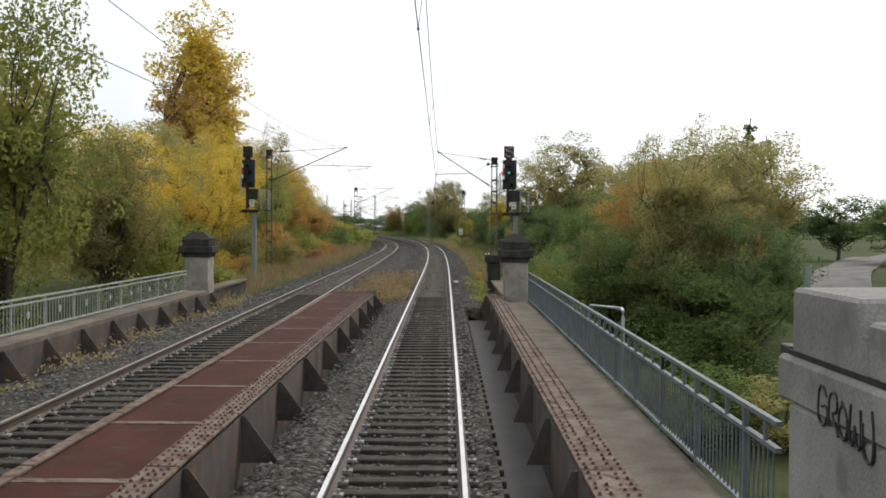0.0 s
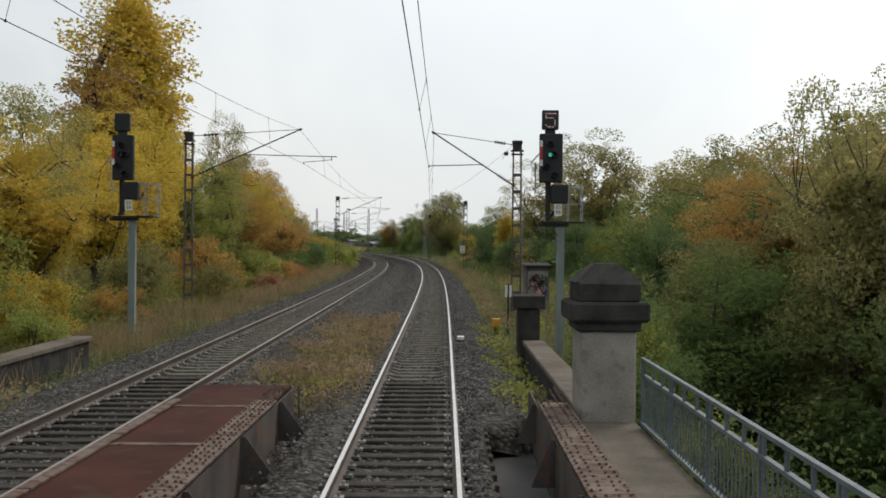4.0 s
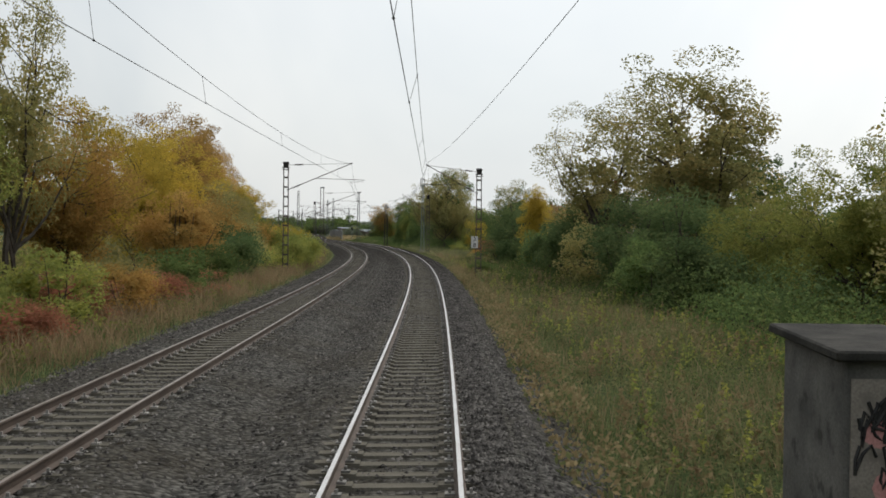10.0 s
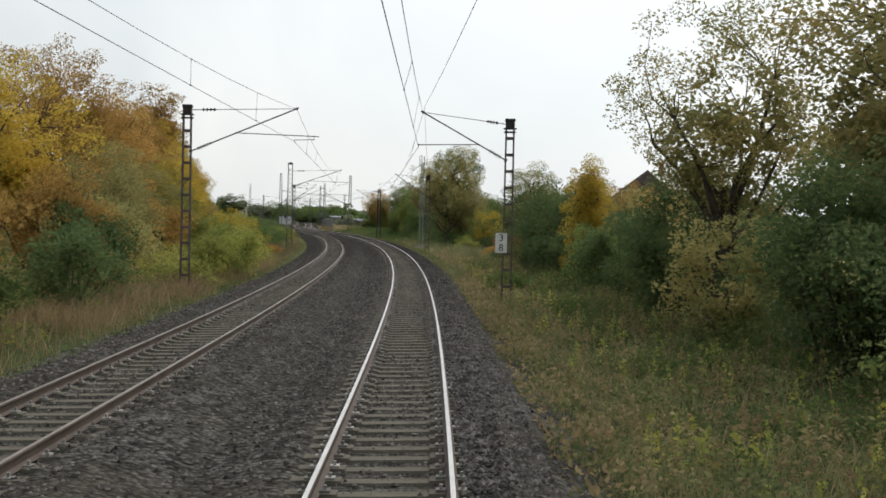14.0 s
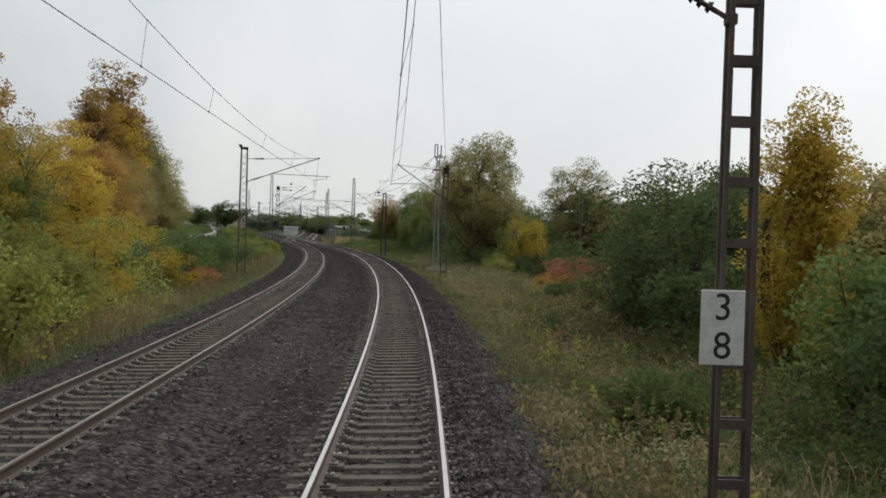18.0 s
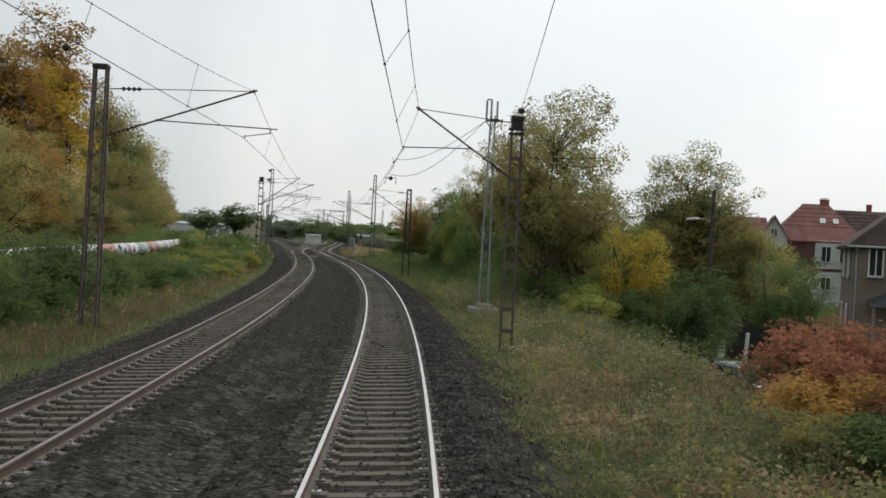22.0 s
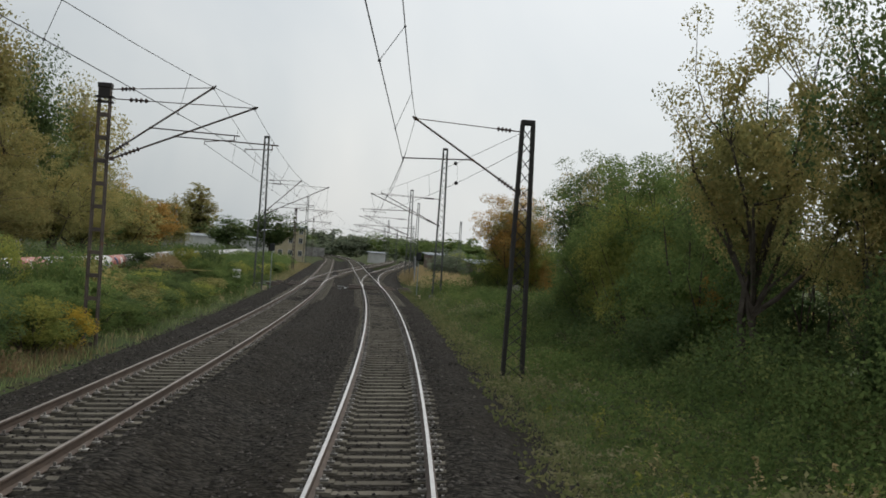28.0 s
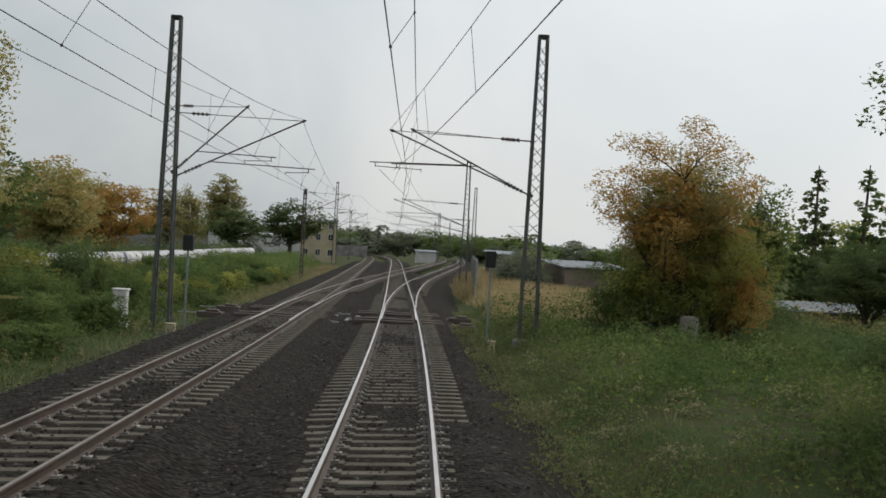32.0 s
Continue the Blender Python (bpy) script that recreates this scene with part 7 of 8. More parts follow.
# left of the line
for row in (
        ("round", "ygreen", 41, -15.5, 11.0, 8), ("spread", "olive", 47, -19, 11.5, 9), ("round", "olive", 50, -14, 6.6, 6.4), ("spread", "yellow", 56, -16, 7.4, 7), ("shrub", "ygreen", 53, -12.6, 3.8, 5), ("round", "yellow", 64, -14.5, 6.6, 5.5), ("spread", "olive", 69, -17, 8.6, 7), ("round", "yellow", 77, -15.5, 8.4, 6),
        ("tall", "yellow", 104, -21.6, 21.6, 8.8), ("round", "yellow", 95, -19.6, 11.4, 8), ("tall", "yellow", 105.4, -20.6, 15.6, 6), ("tall", "orange", 99, -22.4, 15.0, 6), ("round", "yellow", 84, -16.0, 9.0, 6.4), ("spread", "ygreen", 97, -15, 7.4, 6), ("sparse", "olive", 106, -15.0, 11.6, 5), ("birch", "green", 112, -20, 11.0, 5), ("round", "orange", 112, -15, 7.6, 5.8), ("spread", "yellow", 120, -17, 8.8, 7),
        ("spread", "yellow", 134, -17.5, 8.6, 6.4), ("round", "yellow", 146, -18.5, 9.4, 7), ("spread", "orange", 157, -20, 10.4, 7.4), ("sparse", "orange", 168.6, -21.8, 13.2, 8.4), ("round", "orange", 172, -19.6, 10.0, 6.4), ("round", "orange", 181, -20.2, 11.8, 6.6), ("tall", "orange", 188, -21.6, 11.4, 5), ("spread", "olive", 160, -17.4, 6.4, 6), ("spread", "yellow", 178, -16.6, 6.4, 6), ("bush", "olive", 146, -13.2, 3.4, 4.4), ("bush", "orange", 160, -14.0, 3.6, 4.4), ("shrub", "orange", 140, -13.8, 4.4, 5), ("shrub", "olive", 152, -14.6, 5.0, 5.4), ("shrub", "orange", 126, -13.2, 4.6, 5), ("bush", "dark", 133, -11.0, 2.4, 3.4), ("bush", "dark", 139, -12.4, 3.0, 4), ("bush", "green", 124, -11.2, 1.8, 3.4), ("bush", "green", 114, -11.0, 1.8, 3.4), ("bush", "orange", 105, -10.8, 1.4, 3), ("bush", "red", 109, -10.9, 1.0, 3.2), ("bush", "red", 101.5, -11.6, 1.2, 3.0), ("bush", "red", 117, -10.6, 0.8, 3.0), ("bush", "red", 94, -10.6, 0.8, 2.8), ("bush", "ygreen", 99, -11.4, 2.0, 3.4), ("bush", "ygreen", 91, -11.6, 2.6, 3.6), ("bush", "orange", 82, -11.6, 2.8, 3.6), ("bush", "olive", 78, -10.4, 1.6, 2.6), ("bush", "olive", 70, -11.8, 2.6, 3.4), ("bush", "orange", 65, -11.2, 1.0, 2.4), ("bush", "yellow", 57, -11.6, 1.8, 2.8), ("bush", "ygreen", 52, -9.8, 0.9, 2.2),
        ("bush", "ygreen", 150, -9.6, 1.8, 3.0), ("bush", "ygreen", 154.5, -9.0, 2.2, 3.2), ("bush", "ygreen", 159, -9.6, 2.0, 3.2), ("bush", "ygreen", 164, -10.4, 2.2, 3.4), ("bush", "yellow", 169, -10.8, 2.6, 3.6), ("bush", "ygreen", 173, -11.4, 2.8, 3.8), ("bush", "ygreen", 166, -13.2, 3.4, 4), ("round", "olive", 168, -17, 6.4, 6), ("round", "green", 178, -17.5, 6.0, 6), ("spread", "olive", 186, -20, 7.2, 7),
        ("shrub", "green", 196.0, -12.4, 1.7, 3.6), ("shrub", "green", 198.7, -12.2, 2.4, 3.7), ("shrub", "dark", 202.3, -12.6, 0.8, 4.1), ("shrub", "dark", 206.3, -11.9, 0.7, 3.4), ("shrub", "dark", 209.4, -12.6, 2.3, 4.3), ("shrub", "green", 213.0, -13.4, 1.4, 4.1), ("shrub", "green", 216.2, -11.9, 1.6, 3.5), ("shrub", "green", 220.3, -13.2, 1.1, 3.6), ("shrub", "green", 223.0, -12.6, 1.0, 4.5), ("shrub", "green", 226.5, -12.7, 0.9, 4.1), ("shrub", "dark", 230.5, -12.0, 1.0, 3.5), ("shrub", "green", 234.2, -12.4, 0.8, 4.0), ("shrub", "dark", 237.8, -12.0, 0.8, 4.0), ("shrub", "green", 240.5, -13.3, 0.7, 3.8), ("shrub", "dark", 244.5, -12.3, 0.9, 3.9), ("shrub", "green", 247.7, -13.2, 0.8, 3.9), ("shrub", "green", 250.6, -13.2, 0.8, 4.6), ("shrub", "green", 253.5, -11.8, 1.1, 3.8), ("shrub", "dark", 256.3, -13.2, 1.0, 4.1),
        ("shrub", "yellow", 183, -12.8, 3.0, 4), ("bush", "yellow", 186.5, -10.8, 1.3, 2.6), ("bush", "orange", 190, -10.0, 0.3, 2.2), ("bush", "red", 193, -10.4, 0.4, 2), ("bush", "ygreen", 264, -10.8, 0.5, 2.2), ("bush", "yellow", 266, -10.6, 0.7, 1.8),
        ("tall", "orange", 277, -28.9, 21.4, 9.0), ("tall", "yellow", 272, -27.4, 16.0, 7), ("tall", "orange", 268, -29.5, 17.5, 7), ("birch", "olive", 316, -29.0, 19.6, 8), ("birch", "dark", 330, -29.5, 18.2, 8), ("birch", "olive", 342, -27.8, 16.8, 8), ("round", "olive", 306, -26.5, 10.5, 8), ("round", "olive", 320, -24.5, 9.0, 7), ("spread", "olive", 236, -23.5, 8.2, 8), ("round", "orange", 246, -24, 9.4, 8), ("round", "olive", 256, -25, 8.8, 8), ("round", "orange", 205, -19.6, 8.6, 7), ("round", "yellow", 196, -19.0, 8.0, 7), ("spread", "dark", 214, -22, 7.2, 7), ("round", "orange", 221, -21, 8.0, 6), ("round", "ygreen", 206, -21, 6.0, 6),
        ("bush", "dark", 180, -11.8, 1.8, 4), ("bush", "dark", 187, -12.4, 2.0, 4.4), ("bush", "green", 194, -12.2, 2.0, 4), ("bush", "dark", 200.5, -12.6, 2.2, 4.4), ("bush", "dark", 209, -11.8, 1.8, 4), ("bush", "dark", 216, -12.4, 1.6, 4.2), ("bush", "green", 223, -11.6, 1.2, 3.6), ("bush", "dark", 231, -12.4, 0.8, 4.2), ("bush", "green", 240, -12.0, 0.8, 4), ("bush", "green", 249, -11.4, 0.8, 3.6), ("bush", "dark", 257, -12.2, 1.0, 4), ("bush", "green", 268, -11.8, 1.0, 3.6), ("bush", "dark", 277, -12.4, 1.2, 4.2), ("bush", "green", 287, -12.0, 0.9, 4), ("bush", "dark", 296, -12.6, 0.9, 4.2), ("bush", "olive", 305, -12.8, 0.9, 4), ("bush", "green", 320, -11.8, 1.0, 3.6), ("bush", "dark", 329, -12.4, 1.3, 4), ("bush", "green", 340, -12.2, 1.4, 4), ("bush", "green", 352, -12.0, 1.3, 4), ("bush", "green", 366, -12.4, 1.3, 4.4), ("bush", "yellow", 262.4, -9.0, 0.75, 1.7), ("bush", "yellow", 263.6, -9.3, 0.6, 1.5),
        ("round", "dark", 438, -15.4, 8.3, 10.0), ("round", "dark", 430, -22, 6.8, 8), ("tall", "olive", 577, -41, 18.4, 11.5), ("birch", "olive", 505, -41, 12, 8), ("tall", "olive", 490, -43, 10.5, 8), ("spread", "olive", 300, -24, 6.4, 8), ("round", "olive", 312, -27, 7.2, 8), ("spread", "olive", 336, -26, 8.6, 9), ("round", "green", 350, -29, 8.8, 9), ("spread", "olive", 362, -27, 7.8, 9), ("round", "orange", 380, -32, 9.0, 9), ("spread", "orange", 396, -30, 7.6, 10), ("round", "olive", 410, -36, 9.2, 9), ("spread", "olive", 350, -44, 9, 12), ("round", "green", 280, -24, 5, 8), ("spread", "olive", 268, -23, 5.2, 8)):
    plant(*row)
# brambles and saplings between the second track and the pipeline
hedge = random.Random(29)
for k, s in enumerate(np.arange(238.0, 374.0, 0.98)):
    lat = -12.3 + hedge.uniform(-2.5, 2.7)
    tall = smoothstep(s, 259, 266) * (1 - smoothstep(s, 278, 284)) + 0.9 * smoothstep(s, 304, 308) * (1 - smoothstep(s, 322, 328)) + 0.4 * smoothstep(s, 334, 342)
    crest = 0.85 + 0.25 * math.sin(s * 0.7) + 1.1 * float(tall)
    if lat > -10.8:
        crest *= 0.45
    if ((s - 305.2) / 4.2) ** 2 + ((lat + 13.2) / 2.6) ** 2 < 1:
        lat = -15.4
    colours = ("dark", "green", "dark", "green", "ygreen", "olive") if s < 306 else ("dark", "green", "green", "ygreen")
    plant(hedge.choice(("shrub", "shrub", "bush")), hedge.choice(colours), float(s), lat, crest * hedge.uniform(0.65, 1.15) + 0.1, hedge.uniform(1.9, 3.2), "before the pipeline", HEDGE_PROTO)
for s in np.arange(250.0, 288.0, 1.7):
    plant("shrub", hedge.choice(("green", "dark", "green", "dark", "ygreen")), float(s), -9.9 + hedge.uniform(-0.9, 0.7), hedge.uniform(0.7, 1.6) * float(0.5 + 0.4 * smoothstep(s, 250, 256) - 0.4 * smoothstep(s, 262, 268)), hedge.uniform(1.9, 2.8), "close to the far track", HEDGE_PROTO)
for s, lat, top, w in ((366, 9.8, 2.4, 4.6), (371, 11.0, 2.9, 5.0), (377, 10.9, 2.5, 5.0), (384, 12.2, 3.2, 5.4), (392, 13.0, 2.8, 5.6), (401, 14.6, 3.4, 6.0)):
    plant("shrub", "pale", s, lat, top, w, "beyond the branch track")
# the far belt of trees that closes the view
far = random.Random(3)


def line_of(x, y):
    """Way along the line and offset of a place on the plan."""
    i = int(np.argmin((LX - x) ** 2 + (LY - y) ** 2))
    return float(SS[i]), float((x - LX[i]) * math.cos(LT[i]) + (y - LY[i]) * math.sin(LT[i]))


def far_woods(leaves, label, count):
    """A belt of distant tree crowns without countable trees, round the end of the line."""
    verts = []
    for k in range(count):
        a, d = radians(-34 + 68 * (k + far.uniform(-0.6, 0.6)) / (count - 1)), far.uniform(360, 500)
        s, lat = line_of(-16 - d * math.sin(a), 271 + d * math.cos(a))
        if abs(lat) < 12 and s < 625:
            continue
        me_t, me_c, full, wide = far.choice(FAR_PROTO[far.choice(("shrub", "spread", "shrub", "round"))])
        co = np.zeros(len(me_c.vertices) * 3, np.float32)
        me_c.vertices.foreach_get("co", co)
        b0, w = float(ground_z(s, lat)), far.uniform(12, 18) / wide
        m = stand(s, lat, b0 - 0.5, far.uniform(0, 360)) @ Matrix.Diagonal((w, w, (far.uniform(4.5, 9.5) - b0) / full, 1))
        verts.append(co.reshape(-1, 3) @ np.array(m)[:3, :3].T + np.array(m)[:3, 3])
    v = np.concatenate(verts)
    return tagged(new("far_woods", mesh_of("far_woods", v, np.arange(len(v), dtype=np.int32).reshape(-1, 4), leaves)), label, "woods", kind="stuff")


# the haze of distance is put into the leaf colour of this first belt
far_woods(L_HAZE, "belt of distant trees, leaves paled grey-green for haze", 150)
far_woods(L_GREEN, "green distant trees behind the yard", 60)
for k in range(46):
    s, sg = far.uniform(60, 480), far.choice((-1, 1))
    lat = sg * far.uniform(52, 110)
    plant(far.choice(("round", "spread")), far.choice(("green", "olive", "dark", "ygreen")), s, lat, far.uniform(6, 9.5), far.uniform(9, 13), "in the gardens beyond", FAR_PROTO)


def clear(s, lat):
    """Keeps plants off the branch track and off the parking place."""
    return ((lat < 0) | (lat > branch_at(s) + 2.7) | (s < 300)) & ~((s > 195) & (s < 213.5) & (lat > 9.2) & (lat < 20)) & (((s - 305.2) / 3.6) ** 2 + ((lat + 13.2) / 2.1) ** 2 > 1)


def blades(name, s0, s1, l0, l1, per_m2, height, width, material, label, seed, patch=0.0, lean=0.35):
    """Upright grass or weed blades scattered over a strip, thinned in patches."""
    r = np.random.default_rng(seed)
    n = int((s1 - s0) * (l1 - l0) * per_m2)
    s, lat = r.uniform(s0, s1, n), r.uniform(l0, l1, n)
    keep = wobble(s * 1.7 + seed, lat * 1.9, 0.31) + r.normal(0, 0.35, n) > patch
    keep &= clear(s, lat)
    s, lat = s[keep], lat[keep]
    n = len(s)
    edge = np.minimum(smoothstep(lat, l0 - 0.1, l0 + 0.9), 1 - smoothstep(lat, l1 - 0.6, l1 + 0.3))
    h = height * r.uniform(0.45, 1.15, n) * (0.35 + 0.65 * edge)
    p = spots(s, lat, ground_z(s, lat) - 0.04)
    a = r.uniform(0, 6.28, n)
    w = width * r.uniform(0.6, 1.3, n)
    dx = np.stack([np.cos(a), np.sin(a), np.zeros(n)], -1) * w[:, None] / 2
    b = r.normal(0, lean, (n, 2)) * h[:, None]
    tip = p + np.c_[b, h]
    md = p + np.c_[b * 0.35, h * 0.55]
    v = np.stack([p - dx, p + dx, md + dx * 0.8, tip, md - dx * 0.8], 1).reshape(-1, 3)
    i = np.arange(n)[:, None] * 5
    f = np.concatenate([i + np.array([0, 1, 2]), i + np.array([0, 2, 4]), i + np.array([4, 2, 3])])
    return tagged(new(name, mesh_of(name, v, f, material)), label, "grass", kind="stuff")


def herbs(name, s0, s1, l0, l1, per_m2, height, size, material, label, seed, patch=0.0):
    """Low leafy plants: leaves in all directions near the ground."""
    r = np.random.default_rng(seed)
    n = int((s1 - s0) * (l1 - l0) * per_m2)
    s, lat = r.uniform(s0, s1, n), r.uniform(l0, l1, n)
    d = wobble(s * 2.1 + seed, lat * 2.3, 0.37) + r.normal(0, 0.25, n) - patch
    keep = (d > 0) & clear(s, lat)
    s, lat, d = s[keep], lat[keep], d[keep]
    z = ground_z(s, lat) + height * np.minimum(1, 0.3 + d) * r.uniform(0, 1, len(s)) ** 0.7
    v, f = leaf_quads(spots(s, lat, z), size, r, 0.4)
    return tagged(new(name, mesh_of(name, v, f, material)), label, "weeds", kind="stuff")


blades("dry_grass", 54, 116, 2.5, 9.8, 34, 0.6, 0.022, L_DRY, "tall dry yellow grass on the bank", 21, -0.15)
blades("green_grass", 54, 116, 2.3, 10.8, 60, 0.42, 0.022, L_GRASS, "green grass and weeds on the bank", 22, -0.5)
blades("green_grass", 116, 335, 2.3, 5.4, 36, 0.4, 0.022, L_GRASS, "green grass beside the ballast", 39, -0.3)
blades("rusty_weeds", 60, 226, 3.6, 9.5, 8, 0.7, 0.03, L_WEED, "rust-brown withered weeds on the bank", 23, 0.25)
blades("dry_grass", 116, 240, 2.2, 7.0, 24, 0.45, 0.022, L_DRY, "pale dry grass tufts at the ballast edge", 24, 0.0)
herbs("turf", 43, 116, 2.4, 11.5, 110, 0.34, 0.034, L_TURF, "soft yellow-green turf and weeds", 25, -0.9)
herbs("turf", 116, 335, 2.3, 4.6, 110, 0.3, 0.034, L_TURF, "soft yellow-green turf by the track", 36, -0.9)
herbs("low_weeds", 178, 246, 3.6, 16, 45, 0.4, 0.046, L_BRAMBLE, "dense low brambles and dry herbs", 26, -0.35)
herbs("low_weeds", 242, 322, 3.3, 16, 60, 0.42, 0.046, L_HERB, "dense low green nettles", 126, -0.5)
herbs("low_weeds", 54, 178, 5.5, 12, 60, 0.45, 0.042, L_HERB, "leafy green weeds before the bushes", 37, 0.0)
herbs("low_weeds", 178, 335, 3.2, 14, 10, 0.42, 0.04, L_YGREEN, "yellowing brambles among the nettles", 27, 0.2)
blades("rusty_weeds", 44, 175, -11.5, -8.0, 46, 0.95, 0.028, L_WEED, "rust-brown withered weeds by the far track", 28, -0.1)
blades("rusty_weeds", 175, 262, -12.0, -8.0, 40, 0.45, 0.03, L_WEED, "rust-brown withered weeds by the pipeline", 91, -0.2)
blades("dry_grass", 44, 268, -11.0, -7.7, 24, 0.4, 0.022, L_DRY, "dry grass along the far track", 29, -0.1)
blades("green_grass", 44, 380, -15.0, -7.6, 22, 0.4, 0.024, L_GRASS, "green grass beyond the far track", 30, -0.3)
herbs("turf", 44, 230, -12.0, -7.8, 80, 0.26, 0.034, L_TURF, "short turf along the far track", 38, -0.8)
herbs("low_weeds", 44, 360, -15, -8.8, 60, 0.5, 0.048, L_HERB, "leafy green weeds beyond the far track", 31, 0.0)
herbs("low_weeds", 44, 130, -14, -9, 60, 0.8, 0.055, L_YGREEN, "yellow-green saplings and weeds", 32, 0.1)
blades("dry_grass", 330, 430, -11, -7.4, 24, 0.5, 0.03, L_DRY, "dry grass by the far points", 33, -0.2)
blades("dry_grass", 319, 420, 4.2, 16, 46, 0.95, 0.03, L_STRAW, "tall straw-coloured grass by the points", 34, -0.2)
blades("green_grass", 330, 430, 3.5, 22, 7, 0.5, 0.035, L_GRASS, "green grass by the points", 35, -0.3)


def mounds(s0, s1, l0, l1, per_m2, height, material, label, seed, size=0.05, leaves=110, radius=0.55):
    """Heaps of brambles and nettles: leaves on the skins of low uneven domes."""
    r = np.random.default_rng(seed)
    n = int((s1 - s0) * (l1 - l0) * per_m2)
    s, lat = r.uniform(s0, s1, n), r.uniform(l0, l1, n)
    keep = (wobble(s * 1.1 + seed, lat * 1.3, 0.4) + r.normal(0, 0.4, n) > -0.35) & clear(s, lat)
    s, lat = s[keep], lat[keep]
    n = len(s)
    rad = radius * r.uniform(0.55, 1.5, n)
    top = height * r.uniform(0.35, 1.15, n) * rad / radius
    i = np.repeat(np.arange(n), leaves)
    d = r.normal(size=(len(i), 3))
    d /= np.linalg.norm(d, axis=1)[:, None]
    d *= r.uniform(0.72, 1.08, len(i))[:, None]
    c = spots(s, lat, ground_z(s, lat))[i] + np.c_[d[:, :2] * rad[i][:, None], np.abs(d[:, 2]) * top[i]]
    v, f = leaf_quads(c, size, r, 0.35)
    return tagged(new("undergrowth", mesh_of("undergrowth", v, f, material)), label, "undergrowth", kind="stuff")


mounds(180, 246, 4.2, 13.5, 0.8, 0.8, L_BRAMBLE, "olive-green nettle and bramble heaps", 81, 0.05, 130)
mounds(242, 322, 4.2, 13.5, 0.8, 0.85, L_HERB, "rich green nettle heaps", 101, 0.05, 130)
mounds(180, 322, 3.4, 12.0, 0.12, 0.7, L_TURF, "yellowing bramble heaps on the slope", 82)
mounds(150, 204, 3.6, 9.0, 0.75, 0.6, L_WEED, "rust-brown dock and dry stalks", 99)
mounds(244, 326, 4.4, 15.5, 0.11, 1.25, L_HERB, "waist-high nettles and brambles", 94, 0.055, 330, 0.95)
mounds(244, 326, 4.0, 13.0, 0.12, 0.95, L_GREEN, "pale green nettle clumps", 104, 0.045, 200, 0.65)
mounds(244, 326, 3.6, 10.0, 0.1, 0.6, L_HAY, "bleached grass tussocks", 105, 0.04, 120, 0.45)
mounds(184, 248, 6.0, 11.8, 0.12, 1.1, L_BRAMBLE, "bramble heaps overgrown with vines", 95, 0.055, 320, 1.05)
mounds(112, 182, 5.4, 11.5, 0.12, 1.0, L_HERB, "tall weeds before the trees", 96, 0.055, 300, 0.95)
mounds(262, 284, -15.4, -10.8, 0.16, 1.7, L_DARK, "dark green bushes before the pipeline", 97, 0.06, 380, 1.25)
mounds(284, 304, -15.0, -10.8, 0.2, 0.6, L_GREEN, "low green brambles before the pipeline", 127, 0.055, 260, 0.9)
mounds(304, 328, -16.0, -13.8, 0.3, 1.2, L_HERB, "green saplings before the pipe", 128, 0.055, 300, 1.0)
mounds(304, 372, -14.8, -10.6, 0.16, 0.9, L_DARK, "low dark green bushes before the pipe", 129, 0.06, 340, 1.1)
mounds(196, 262, -14.6, -10.6, 0.16, 1.35, L_DARK, "dark green bushes beside the line", 98, 0.06, 380, 1.25)
mounds(300, 322, 5.0, 14.0, 0.2, 0.9, L_GREEN, "grey-green brambles before the tree", 90)
mounds(184, 236, 4.6, 12.6, 0.5, 1.0, L_BRAMBLE, "grey-green vines over old brambles", 83, 0.045)
mounds(60, 182, 4.0, 11.0, 0.45, 0.65, L_TURF, "tufted yellow-green weeds on the bank", 84)
mounds(110, 182, 4.4, 12.0, 0.8, 0.85, L_HERB, "ivy-green weeds before the bushes", 85)
mounds(110, 200, 2.7, 5.0, 0.7, 0.4, L_DRY, "pale dry grass heaps beside the ballast", 92, 0.045, 110, 0.45)
mounds(110, 330, 2.35, 3.7, 0.55, 0.3, L_HAY, "pale dry grass lying over the ballast edge", 103, 0.045, 90, 0.4)
mounds(150, 262, 2.35, 4.4, 0.8, 0.34, L_HAY, "pale trodden grass along the ballast", 107, 0.042, 100, 0.45)
mounds(196, 246, 4.0, 9.5, 0.3, 0.55, L_HAY, "bleached grass among the brambles", 108, 0.042, 100, 0.5)
mounds(140, 204, 3.4, 9.5, 0.3, 0.5, L_HAY, "bleached grass and withered herbs", 106, 0.042, 100, 0.5)
mounds(112, 182, 4.0, 10.0, 0.2, 0.7, L_TURF, "yellowing brambles on the bank", 93)
mounds(60, 340, -15.5, -9.4, 0.3, 0.9, L_HERB, "leafy green weeds beyond the far track", 86)
mounds(60, 260, -11.6, -8.4, 0.3, 0.5, L_WEED, "rusty withered weeds by the far track", 87)
mounds(262, 372, -13.6, -10.6, 0.55, 1.1, L_HERB, "low green weeds before the pipeline", 88, 0.05, 120, 0.6)


rh = np.random.default_rng(131)
qs, ql = rh.normal(305.2, 1.9, 9000), rh.normal(-13.2, 1.15, 9000)
keep = wobble(qs * 3, ql * 3.4, 0.4) + 0.35 * (ground_z(qs, ql) - 0.3) > 0.12
qs, ql = qs[keep], ql[keep]
qv, qf = leaf_quads(spots(qs, ql, ground_z(qs, ql) + 0.07 + 0.5 * rh.uniform(0, 1, len(qs)) ** 1.4), 0.045, rh, -0.4)
tagged(new("dry_grass", mesh_of("dry_grass", qv, qf, L_STRAW)), "dry straw-coloured grass on the earth heap", "grass", kind="stuff")


